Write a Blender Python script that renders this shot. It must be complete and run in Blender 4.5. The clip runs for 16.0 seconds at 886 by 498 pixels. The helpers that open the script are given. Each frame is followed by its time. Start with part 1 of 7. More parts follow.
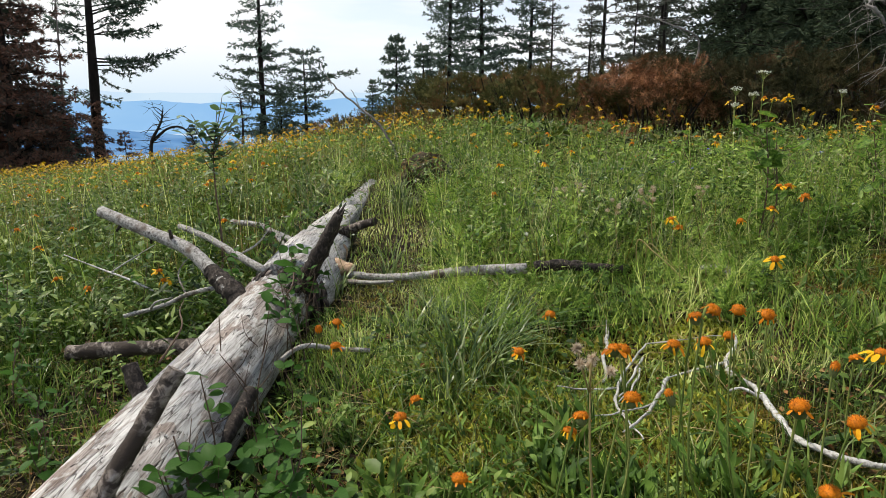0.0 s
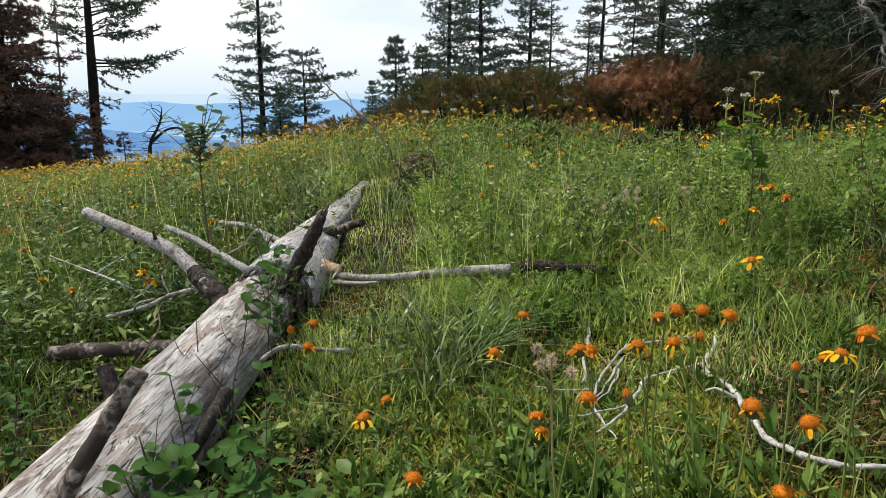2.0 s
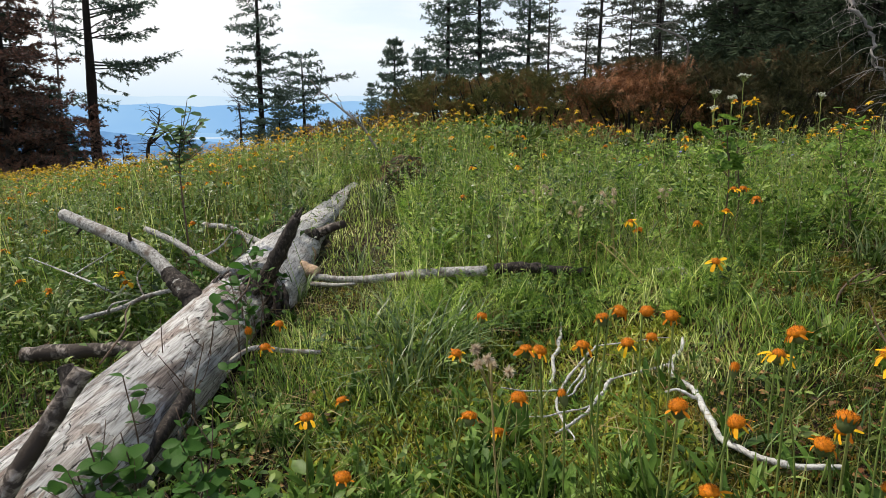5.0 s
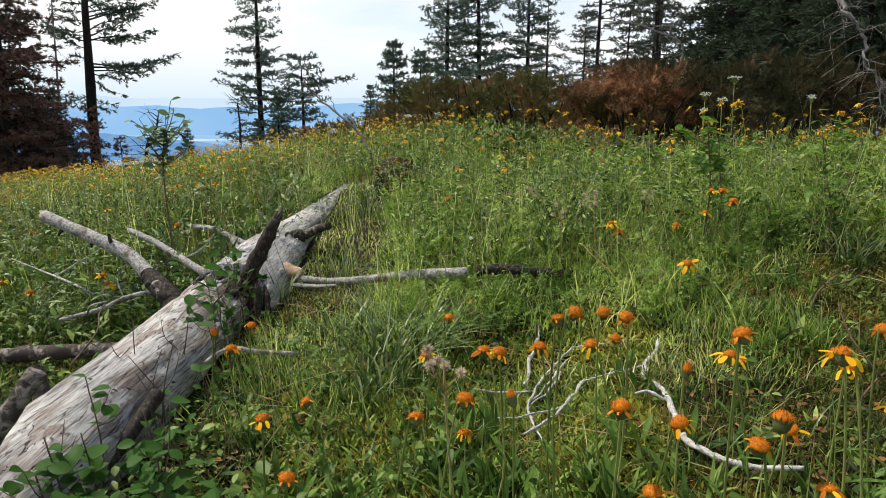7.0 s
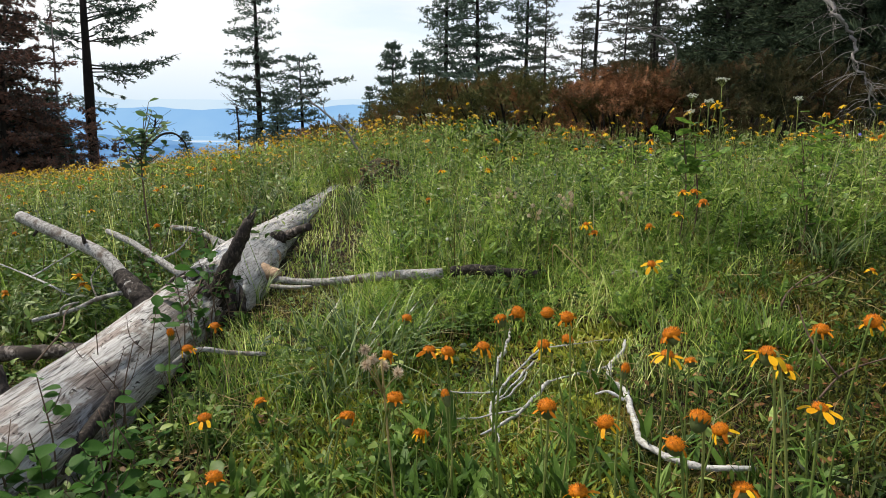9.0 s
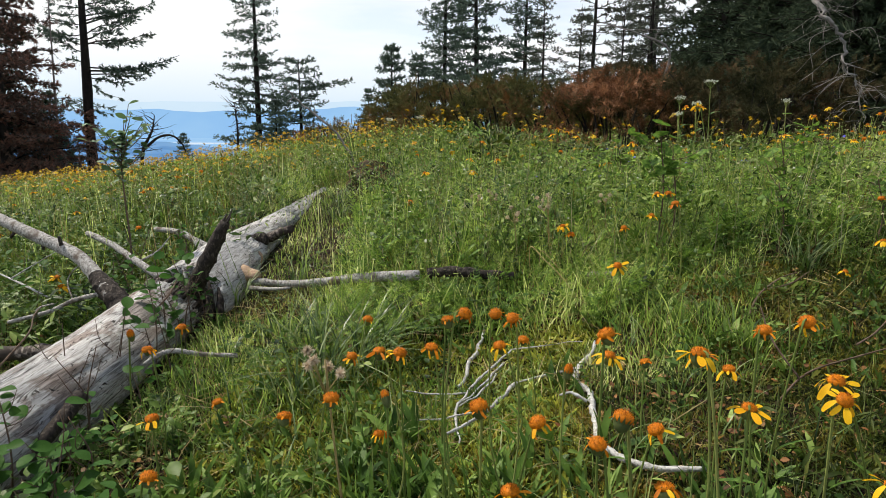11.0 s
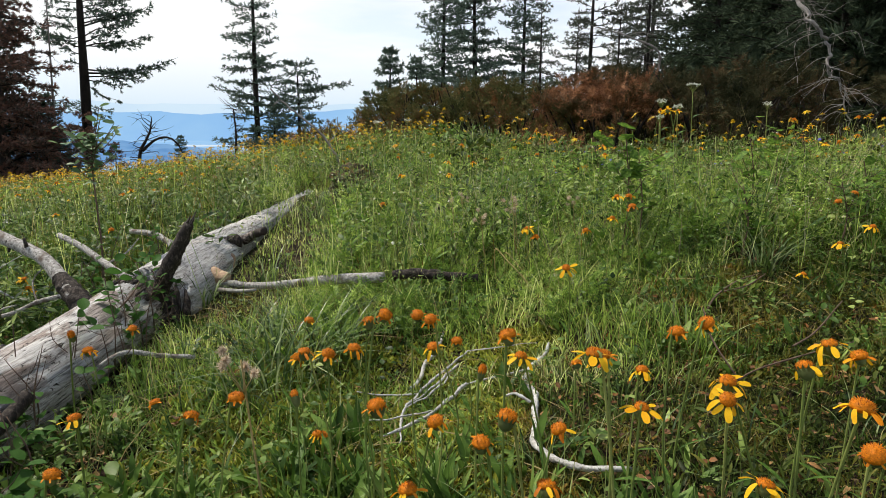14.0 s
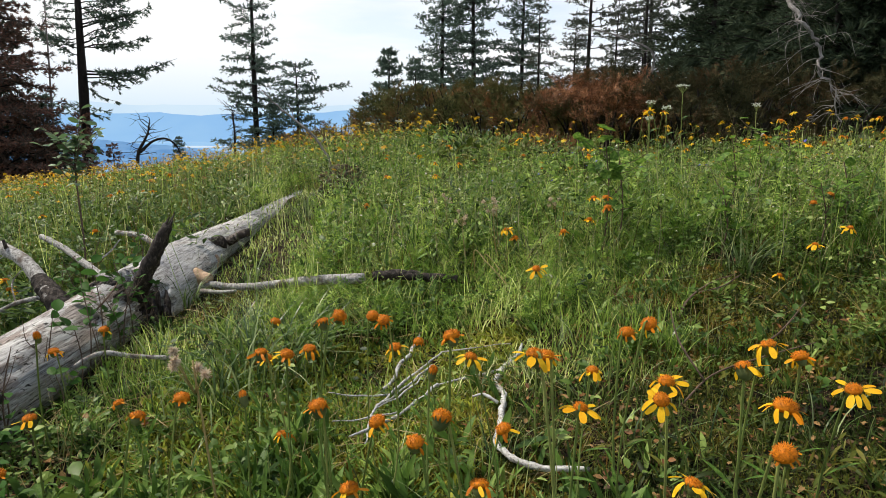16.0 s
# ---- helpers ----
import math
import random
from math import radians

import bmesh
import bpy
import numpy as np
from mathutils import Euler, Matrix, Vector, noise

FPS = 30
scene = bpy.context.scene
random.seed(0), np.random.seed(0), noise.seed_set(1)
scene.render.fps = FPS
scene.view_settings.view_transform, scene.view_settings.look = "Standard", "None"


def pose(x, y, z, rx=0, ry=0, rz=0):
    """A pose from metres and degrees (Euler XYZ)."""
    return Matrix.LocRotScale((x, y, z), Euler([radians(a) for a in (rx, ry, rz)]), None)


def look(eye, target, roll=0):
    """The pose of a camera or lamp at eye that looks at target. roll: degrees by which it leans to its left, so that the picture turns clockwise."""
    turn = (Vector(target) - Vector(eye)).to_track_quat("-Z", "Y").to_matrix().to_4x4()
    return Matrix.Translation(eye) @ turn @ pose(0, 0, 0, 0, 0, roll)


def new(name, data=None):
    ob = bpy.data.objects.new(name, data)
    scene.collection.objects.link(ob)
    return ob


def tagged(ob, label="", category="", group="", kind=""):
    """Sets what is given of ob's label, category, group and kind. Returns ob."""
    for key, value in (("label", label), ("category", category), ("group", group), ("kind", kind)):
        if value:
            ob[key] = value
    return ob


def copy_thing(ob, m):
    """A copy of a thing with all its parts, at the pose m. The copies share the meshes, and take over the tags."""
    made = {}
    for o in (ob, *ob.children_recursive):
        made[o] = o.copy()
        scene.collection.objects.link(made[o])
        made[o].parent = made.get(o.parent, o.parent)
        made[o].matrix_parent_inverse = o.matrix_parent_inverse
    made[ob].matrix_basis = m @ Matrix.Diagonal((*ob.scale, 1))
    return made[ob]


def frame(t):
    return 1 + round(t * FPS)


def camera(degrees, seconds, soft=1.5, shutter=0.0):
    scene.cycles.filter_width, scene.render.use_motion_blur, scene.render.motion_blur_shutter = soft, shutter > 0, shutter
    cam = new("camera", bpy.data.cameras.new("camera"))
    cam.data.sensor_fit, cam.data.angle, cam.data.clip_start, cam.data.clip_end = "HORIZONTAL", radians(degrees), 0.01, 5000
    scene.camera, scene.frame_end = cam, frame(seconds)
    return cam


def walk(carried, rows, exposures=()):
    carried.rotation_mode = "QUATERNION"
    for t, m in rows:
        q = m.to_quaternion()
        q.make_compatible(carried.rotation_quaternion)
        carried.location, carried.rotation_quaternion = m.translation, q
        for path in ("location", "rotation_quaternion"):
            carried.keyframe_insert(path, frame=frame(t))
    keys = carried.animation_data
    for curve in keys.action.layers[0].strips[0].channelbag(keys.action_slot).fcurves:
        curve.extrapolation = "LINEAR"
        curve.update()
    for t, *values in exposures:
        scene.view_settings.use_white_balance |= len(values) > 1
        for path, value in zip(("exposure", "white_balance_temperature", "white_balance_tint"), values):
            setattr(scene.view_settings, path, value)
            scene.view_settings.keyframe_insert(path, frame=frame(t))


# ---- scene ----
cam = camera(70.0, 16.0, soft=0.75)
EYE, TILT, LEAN = 0.65, -12.0, 0.0
# seconds; metres right, ahead, up of the first camera; yaw, pitch, roll
ROWS = [
    (0.0, 0.0000, -0.0000, 0.0000, 0.000, -0.000, -0.000),
    (0.5, 0.0133, -0.0005, -0.0001, 0.013, 0.042, 0.029),
    (1.0, 0.0247, -0.0011, -0.0001, 0.011, 0.063, 0.029),
    (1.5, 0.0371, -0.0021, -0.0003, 0.000, 0.082, 0.021),
    (2.0, 0.0528, -0.0028, -0.0006, 0.010, 0.093, 0.023),
    (2.5, 0.0648, -0.0037, -0.0008, 0.005, 0.125, 0.021),
    (3.0, 0.0765, -0.0046, -0.0010, -0.004, 0.145, 0.014),
    (3.5, 0.0888, -0.0058, -0.0012, -0.002, 0.164, 0.025),
    (4.0, 0.1035, -0.0070, -0.0014, -0.003, 0.205, 0.032),
    (6.5, 0.1815, -0.0102, -0.0027, 0.007, 0.397, -0.013),
    (7.0, 0.1987, -0.0112, -0.0031, 0.005, 0.456, -0.023),
    (7.5, 0.2193, -0.0123, -0.0035, -0.002, 0.489, -0.034),
    (8.0, 0.2420, -0.0135, -0.0039, 0.015, 0.522, -0.038),
    (8.5, 0.2606, -0.0143, -0.0044, 0.001, 0.548, -0.059),
    (9.0, 0.2829, -0.0151, -0.0046, -0.012, 0.586, -0.058),
    (11.5, 0.3813, -0.0221, -0.0055, -0.019, 0.784, -0.048),
    (12.0, 0.4043, -0.0240, -0.0057, -0.012, 0.798, -0.038),
    (12.5, 0.4293, -0.0264, -0.0059, -0.005, 0.859, -0.072),
    (13.0, 0.4486, -0.0286, -0.0060, 0.004, 0.892, -0.098),
    (13.5, 0.4633, -0.0305, -0.0059, -0.034, 0.933, -0.106),
    (14.0, 0.4804, -0.0330, -0.0061, -0.021, 0.985, -0.097),
    (14.5, 0.4989, -0.0352, -0.0060, -0.022, 0.998, -0.107),
    (15.0, 0.5206, -0.0370, -0.0060, -0.018, 1.059, -0.106),
    (15.5, 0.5367, -0.0385, -0.0059, -0.026, 1.055, -0.095),
    (16.0, 0.5500, -0.0397, -0.0055, -0.038, 1.072, -0.079),
]
walk(cam, [(t, pose(0, 0, EYE, TILT, LEAN, 0) @ pose(x, y, z, 90 + pitch, roll, yaw)) for t, x, y, z, yaw, pitch, roll in ROWS])

# ---- world and light ----
world = bpy.data.worlds.new("overcast_sky")
scene.world = world
world.use_nodes = True
wn, wl = world.node_tree.nodes, world.node_tree.links
wn.clear()
w_out = wn.new("ShaderNodeOutputWorld")
w_bg = wn.new("ShaderNodeBackground")
w_sky = wn.new("ShaderNodeTexSky")
w_sky.sky_type = "NISHITA"
w_sky.sun_disc = False
w_sky.sun_elevation, w_sky.sun_rotation = radians(59), radians(-63)
w_gain = wn.new("ShaderNodeMixRGB")
w_gain.blend_type = "MULTIPLY"
w_gain.inputs[0].default_value = 1.0
w_gain.inputs[2].default_value = (0.17, 0.17, 0.17, 1)
w_co = wn.new("ShaderNodeTexCoord")
w_map = wn.new("ShaderNodeMapping")
w_map.inputs["Scale"].default_value = (1.0, 1.0, 4.5)
w_map.inputs["Location"].default_value = (0.3, 0.1, 0.25)
w_noise = wn.new("ShaderNodeTexNoise")
w_noise.inputs["Scale"].default_value = 3.2
w_noise.inputs["Detail"].default_value = 6
w_noise.inputs["Roughness"].default_value = 0.5
w_ramp = wn.new("ShaderNodeValToRGB")
w_ramp.color_ramp.elements[0].position, w_ramp.color_ramp.elements[0].color = 0.34, (0.5, 0.5, 0.5, 1)
w_ramp.color_ramp.elements[1].position, w_ramp.color_ramp.elements[1].color = 0.56, (1, 1, 1, 1)
w_mix = wn.new("ShaderNodeMixRGB")
w_mix.inputs[2].default_value = (1.06, 1.07, 1.07, 1)
wl.new(w_sky.outputs[0], w_gain.inputs[1])
wl.new(w_co.outputs["Generated"], w_map.inputs["Vector"])
wl.new(w_map.outputs[0], w_noise.inputs["Vector"])
wl.new(w_noise.outputs[0], w_ramp.inputs[0])
# the cloud breaks up overhead, where the sun comes through
w_up = wn.new("ShaderNodeSeparateXYZ")
wl.new(w_co.outputs["Generated"], w_up.inputs[0])
w_thin = wn.new("ShaderNodeMapRange")
w_thin.inputs["From Min"].default_value, w_thin.inputs["From Max"].default_value = 0.3, 0.75
w_thin.inputs["To Min"].default_value, w_thin.inputs["To Max"].default_value = 1.0, 0.18
wl.new(w_up.outputs[2], w_thin.inputs[0])
w_cover = wn.new("ShaderNodeMath")
w_cover.operation = "MULTIPLY"
wl.new(w_ramp.outputs[0], w_cover.inputs[0])
wl.new(w_thin.outputs[0], w_cover.inputs[1])
wl.new(w_cover.outputs[0], w_mix.inputs[0])
wl.new(w_gain.outputs[0], w_mix.inputs[1])
w_sep = wn.new("ShaderNodeSeparateXYZ")
wl.new(w_co.outputs["Generated"], w_sep.inputs[0])
w_low = wn.new("ShaderNodeMapRange")
w_low.inputs["From Min"].default_value, w_low.inputs["From Max"].default_value = 0.02, 0.11
w_low.inputs["To Min"].default_value, w_low.inputs["To Max"].default_value = 0.75, 0.0
wl.new(w_sep.outputs[2], w_low.inputs[0])
w_haze = wn.new("ShaderNodeMixRGB")
w_haze.inputs[2].default_value = (0.62, 0.80, 0.98, 1)
wl.new(w_low.outputs[0], w_haze.inputs[0])
wl.new(w_mix.outputs[0], w_haze.inputs[1])
wl.new(w_haze.outputs[0], w_bg.inputs[0])
w_bg.inputs[1].default_value = 1.0
wl.new(w_bg.outputs[0], w_out.inputs[0])

sun_data = bpy.data.lights.new("sun", "SUN")
sun_data.energy, sun_data.angle, sun_data.color = 5.0, radians(1.5), (1.0, 0.92, 0.76)
sun = new("sun", sun_data)
sun.matrix_world = look((0, 0, 30), (16, -8, 0))



# ---- materials ----
def material(name):
    m = bpy.data.materials.new(name)
    m.use_nodes = True
    n, l = m.node_tree.nodes, m.node_tree.links
    n.clear()
    out = n.new("ShaderNodeOutputMaterial")
    return m, n, l, out


def ramp(n, stops):
    r = n.new("ShaderNodeValToRGB")
    e = r.color_ramp.elements
    while len(e) < len(stops):
        e.new(0.5)
    for el, (p, c) in zip(e, stops):
        el.position, el.color = p, (*c, 1)
    return r


def leaf_material(name, cols, rough=0.55, glow_through=0.35, by_object=False, spots=0.25, scale=40.0, clump=0.0, depth=1.0, sheen=0.14):
    """Thin plant tissue: colours spread over the single leaves, mottled, letting some light through."""
    m, n, l, out = material(name)
    src = n.new("ShaderNodeObjectInfo") if by_object else n.new("ShaderNodeNewGeometry")
    rnd = src.outputs["Random"] if by_object else src.outputs["Random Per Island"]
    r = ramp(n, [(i / max(1, len(cols) - 1), tuple(depth * q for q in c)) for i, c in enumerate(cols)])
    co = n.new("ShaderNodeTexCoord")
    if clump > 0:
        big = n.new("ShaderNodeTexNoise")
        big.inputs["Scale"].default_value, big.inputs["Detail"].default_value = clump, 2
        l.new(co.outputs["Object"], big.inputs["Vector"])
        add = n.new("ShaderNodeMath")
        add.operation = "MULTIPLY_ADD"
        add.inputs[1].default_value = 0.62
        stretch = n.new("ShaderNodeMapRange")
        stretch.inputs["From Min"].default_value, stretch.inputs["From Max"].default_value = 0.3, 0.7
        stretch.inputs["To Min"].default_value, stretch.inputs["To Max"].default_value = -0.2, 0.6
        l.new(big.outputs[0], stretch.inputs[0])
        l.new(rnd, add.inputs[0])
        l.new(stretch.outputs[0], add.inputs[2])
        l.new(add.outputs[0], r.inputs[0])
    else:
        l.new(rnd, r.inputs[0])
    no = n.new("ShaderNodeTexNoise")
    no.inputs["Scale"].default_value, no.inputs["Detail"].default_value = scale, 3
    l.new(co.outputs["Object"], no.inputs["Vector"])
    mr = n.new("ShaderNodeMapRange")
    mr.inputs["From Min"].default_value, mr.inputs["From Max"].default_value = 0.3, 0.7
    mr.inputs["To Min"].default_value, mr.inputs["To Max"].default_value = 1 - spots, 1 + spots
    l.new(no.outputs[0], mr.inputs[0])
    mul = n.new("ShaderNodeVectorMath")
    mul.operation = "SCALE"
    l.new(r.outputs[0], mul.inputs[0])
    l.new(mr.outputs[0], mul.inputs["Scale"])
    b = n.new("ShaderNodeBsdfPrincipled")
    b.inputs["Roughness"].default_value = rough
    b.inputs["Specular IOR Level"].default_value = sheen
    l.new(mul.outputs[0], b.inputs["Base Color"])
    if glow_through > 0:
        t = n.new("ShaderNodeBsdfTranslucent")
        l.new(mul.outputs[0], t.inputs[0])
        mx = n.new("ShaderNodeMixShader")
        mx.inputs[0].default_value = glow_through
        l.new(b.outputs[0], mx.inputs[1])
        l.new(t.outputs[0], mx.inputs[2])
        l.new(mx.outputs[0], out.inputs[0])
    else:
        l.new(b.outputs[0], out.inputs[0])
    return m


def wood_material(name, stops, grain=(60, 6, 60), rough=0.8, bump=0.4, patches=None, patch_scale=9.0, patch_at=0.58, cracks=0.0, tone_low=0.78):
    """Bark or bare wood, with its grain along y of the coordinates, cracks and larger patches."""
    m, n, l, out = material(name)
    co = n.new("ShaderNodeTexCoord")
    mp = n.new("ShaderNodeMapping")
    mp.inputs["Scale"].default_value = grain
    l.new(co.outputs["Object"], mp.inputs["Vector"])
    no = n.new("ShaderNodeTexNoise")
    no.inputs["Scale"].default_value, no.inputs["Detail"].default_value, no.inputs["Roughness"].default_value = 1.0, 8, 0.65
    no.inputs["Distortion"].default_value = 0.6
    l.new(mp.outputs[0], no.inputs["Vector"])
    r = ramp(n, stops)
    l.new(no.outputs[0], r.inputs[0])
    big = n.new("ShaderNodeTexNoise")
    big.inputs["Scale"].default_value, big.inputs["Detail"].default_value = patch_scale, 5
    l.new(co.outputs["Object"], big.inputs["Vector"])
    b = n.new("ShaderNodeBsdfPrincipled")
    b.inputs["Roughness"].default_value = rough
    b.inputs["Specular IOR Level"].default_value = 0.25
    col = r.outputs[0]
    if patches:
        pr = ramp(n, [(patch_at - 0.05, (0, 0, 0)), (patch_at + 0.07, (1, 1, 1))])
        l.new(big.outputs[0], pr.inputs[0])
        mx = n.new("ShaderNodeMixRGB")
        l.new(pr.outputs[0], mx.inputs[0])
        l.new(r.outputs[0], mx.inputs[1])
        mx.inputs[2].default_value = (*patches, 1)
        col = mx.outputs[0]
    tone = n.new("ShaderNodeMapRange")
    tone.inputs["From Min"].default_value, tone.inputs["From Max"].default_value = 0.3, 0.7
    tone.inputs["To Min"].default_value, tone.inputs["To Max"].default_value = tone_low, 1.15
    l.new(big.outputs[0], tone.inputs[0])
    mul = n.new("ShaderNodeVectorMath")
    mul.operation = "SCALE"
    l.new(col, mul.inputs[0])
    l.new(tone.outputs[0], mul.inputs["Scale"])
    l.new(mul.outputs[0], b.inputs["Base Color"])
    bp = n.new("ShaderNodeBump")
    bp.inputs["Strength"].default_value, bp.inputs["Distance"].default_value = bump, 0.004
    if cracks:
        # thin dark drying cracks along the grain, and flecks of old bark
        cm = n.new("ShaderNodeMapping")
        cm.inputs["Scale"].default_value = (cracks, cracks * 0.022, cracks)
        l.new(co.outputs["Object"], cm.inputs["Vector"])
        cn = n.new("ShaderNodeTexNoise")
        cn.inputs["Scale"].default_value, cn.inputs["Detail"].default_value, cn.inputs["Distortion"].default_value = 1.0, 4, 1.2
        l.new(cm.outputs[0], cn.inputs["Vector"])
        cr = ramp(n, [(0.452, (1, 1, 1)), (0.463, (0.14, 0.12, 0.1)), (0.474, (1, 1, 1)), (0.60, (1, 1, 1)), (0.606, (0.5, 0.46, 0.43)), (0.613, (1, 1, 1))])
        l.new(cn.outputs[0], cr.inputs[0])
        fl = n.new("ShaderNodeTexNoise")
        fl.inputs["Scale"].default_value, fl.inputs["Detail"].default_value = 38.0, 6
        l.new(co.outputs["Object"], fl.inputs["Vector"])
        fr = ramp(n, [(0.31, (0.2, 0.165, 0.14)), (0.39, (1, 1, 1))])
        l.new(fl.outputs[0], fr.inputs[0])
        for node in (cr, fr):
            mm = n.new("ShaderNodeMixRGB")
            mm.blend_type = "MULTIPLY"
            mm.inputs[0].default_value = 1.0
            src_link = b.inputs["Base Color"].links[0].from_socket
            l.new(src_link, mm.inputs[1])
            l.new(node.outputs[0], mm.inputs[2])
            l.new(mm.outputs[0], b.inputs["Base Color"])
        hm = n.new("ShaderNodeMath")
        hm.operation = "MULTIPLY"
        l.new(no.outputs[0], hm.inputs[0])
        l.new(cr.outputs[0], hm.inputs[1])
        l.new(hm.outputs[0], bp.inputs["Height"])
    else:
        l.new(no.outputs[0], bp.inputs["Height"])
    l.new(bp.outputs[0], b.inputs["Normal"])
    l.new(b.outputs[0], out.inputs[0])
    return m


def log_material(name, scale_from, scale_to):
    """Barkless weathered wood with its fibre along y: pale silver skin, brown-pink inner bark left in scales, drying cracks, insect marks."""
    m, n, l, out = material(name)
    co = n.new("ShaderNodeTexCoord")

    def tex(scale, detail, rough=0.6, warp=0.0):
        mp = n.new("ShaderNodeMapping")
        mp.inputs["Scale"].default_value = scale
        mp.inputs["Rotation"].default_value = (0, 0, 0.07)
        l.new(co.outputs["Object"], mp.inputs["Vector"])
        t = n.new("ShaderNodeTexNoise")
        t.inputs["Scale"].default_value, t.inputs["Detail"].default_value = 1.0, detail
        t.inputs["Roughness"].default_value, t.inputs["Distortion"].default_value = rough, warp
        l.new(mp.outputs[0], t.inputs["Vector"])
        return t.outputs[0]

    def mix(kind, fac, a, b):
        x = n.new("ShaderNodeMixRGB")
        x.blend_type = kind
        for s, val in zip(x.inputs, (fac, a, b)):
            if isinstance(val, (int, float)):
                s.default_value = val
            elif isinstance(val, tuple):
                s.default_value = (*val, 1)
            else:
                l.new(val, s)
        return x.outputs[0]

    def band(src, stops):
        r = ramp(n, stops)
        l.new(src, r.inputs[0])
        return r.outputs[0]

    fibre = tex((190, 17, 190), 6, 0.68, 0.5)
    silver = band(fibre, [(0.34, (0.19, 0.172, 0.158)), (0.43, (0.37, 0.35, 0.332)), (0.53, (0.53, 0.515, 0.495)), (0.66, (0.68, 0.665, 0.645))])
    brown = band(fibre, [(0.36, (0.11, 0.08, 0.065)), (0.5, (0.24, 0.185, 0.155)), (0.66, (0.42, 0.35, 0.31))])
    scales = band(tex((26, 9, 26), 7, 0.62, 0.8), [(0.49, (0, 0, 0)), (0.53, (1, 1, 1))])
    zones = band(tex((5, 2.4, 5), 3), [(scale_from, (0, 0, 0)), (scale_to, (1, 1, 1))])
    cover = mix("MULTIPLY", 1.0, scales, zones)
    col = mix("MIX", cover, silver, brown)
    grey = band(tex((7, 2.5, 7), 3), [(0.40, (0.5, 0.52, 0.55)), (0.6, (1, 1, 1))])
    col = mix("MULTIPLY", 0.85, col, grey)
    crack = band(tex((50, 2.6, 50), 3, 0.5, 0.9), [(0.455, (1, 1, 1)), (0.466, (0.08, 0.06, 0.05)), (0.477, (1, 1, 1))])
    col = mix("MULTIPLY", 1.0, col, crack)
    marks = band(tex((85, 38, 85), 4, 0.6, 1.5), [(0.345, (0.05, 0.04, 0.033)), (0.375, (1, 1, 1))])
    col = mix("MULTIPLY", 1.0, col, marks)
    b = n.new("ShaderNodeBsdfPrincipled")
    b.inputs["Roughness"].default_value = 0.78
    b.inputs["Specular IOR Level"].default_value = 0.25
    l.new(col, b.inputs["Base Color"])
    relief = mix("ADD", 0.35, mix("MULTIPLY", 1.0, crack, marks), fibre)
    relief = mix("ADD", 0.25, relief, cover)
    bp = n.new("ShaderNodeBump")
    bp.inputs["Strength"].default_value, bp.inputs["Distance"].default_value = 1.0, 0.006
    l.new(relief, bp.inputs["Height"])
    l.new(bp.outputs[0], b.inputs["Normal"])
    l.new(b.outputs[0], out.inputs[0])
    return m


def ground_material():
    m, n, l, out = material("mossy_soil")
    co = n.new("ShaderNodeTexCoord")
    a = n.new("ShaderNodeTexNoise")
    a.inputs["Scale"].default_value, a.inputs["Detail"].default_value = 3.0, 8
    c = n.new("ShaderNodeTexNoise")
    c.inputs["Scale"].default_value, c.inputs["Detail"].default_value = 55.0, 6
    for t in (a, c):
        l.new(co.outputs["Object"], t.inputs["Vector"])
    moss = ramp(n, [(0.40, (0.006, 0.007, 0.002)), (0.55, (0.026, 0.028, 0.005)), (0.70, (0.13, 0.11, 0.02))])
    soil = ramp(n, [(0.40, (0.005, 0.0035, 0.0025)), (0.56, (0.024, 0.015, 0.009)), (0.72, (0.13, 0.09, 0.05))])
    l.new(c.outputs[0], moss.inputs[0])
    l.new(c.outputs[0], soil.inputs[0])
    sel = ramp(n, [(0.42, (1, 1, 1)), (0.58, (0, 0, 0))])
    l.new(a.outputs[0], sel.inputs[0])
    mx = n.new("ShaderNodeMixRGB")
    l.new(sel.outputs[0], mx.inputs[0])
    l.new(moss.outputs[0], mx.inputs[1])
    l.new(soil.outputs[0], mx.inputs[2])
    b = n.new("ShaderNodeBsdfPrincipled")
    b.inputs["Roughness"].default_value = 0.95
    b.inputs["Specular IOR Level"].default_value = 0.1
    l.new(mx.outputs[0], b.inputs["Base Color"])
    bp = n.new("ShaderNodeBump")
    bp.inputs["Strength"].default_value, bp.inputs["Distance"].default_value = 0.9, 0.02
    l.new(c.outputs[0], bp.inputs["Height"])
    l.new(bp.outputs[0], b.inputs["Normal"])
    l.new(b.outputs[0], out.inputs[0])
    return m


def painted_haze_material(name, low, high, strength, scale):
    """Far country: a plain softly glowing backdrop with kilometres of blue haze painted in."""
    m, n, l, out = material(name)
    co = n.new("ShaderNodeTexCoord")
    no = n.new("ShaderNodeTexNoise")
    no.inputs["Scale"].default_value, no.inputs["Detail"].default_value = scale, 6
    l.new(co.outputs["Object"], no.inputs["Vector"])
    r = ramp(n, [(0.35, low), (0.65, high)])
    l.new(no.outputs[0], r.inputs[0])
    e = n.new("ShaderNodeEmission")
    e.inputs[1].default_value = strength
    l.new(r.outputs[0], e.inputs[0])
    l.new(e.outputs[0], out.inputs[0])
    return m


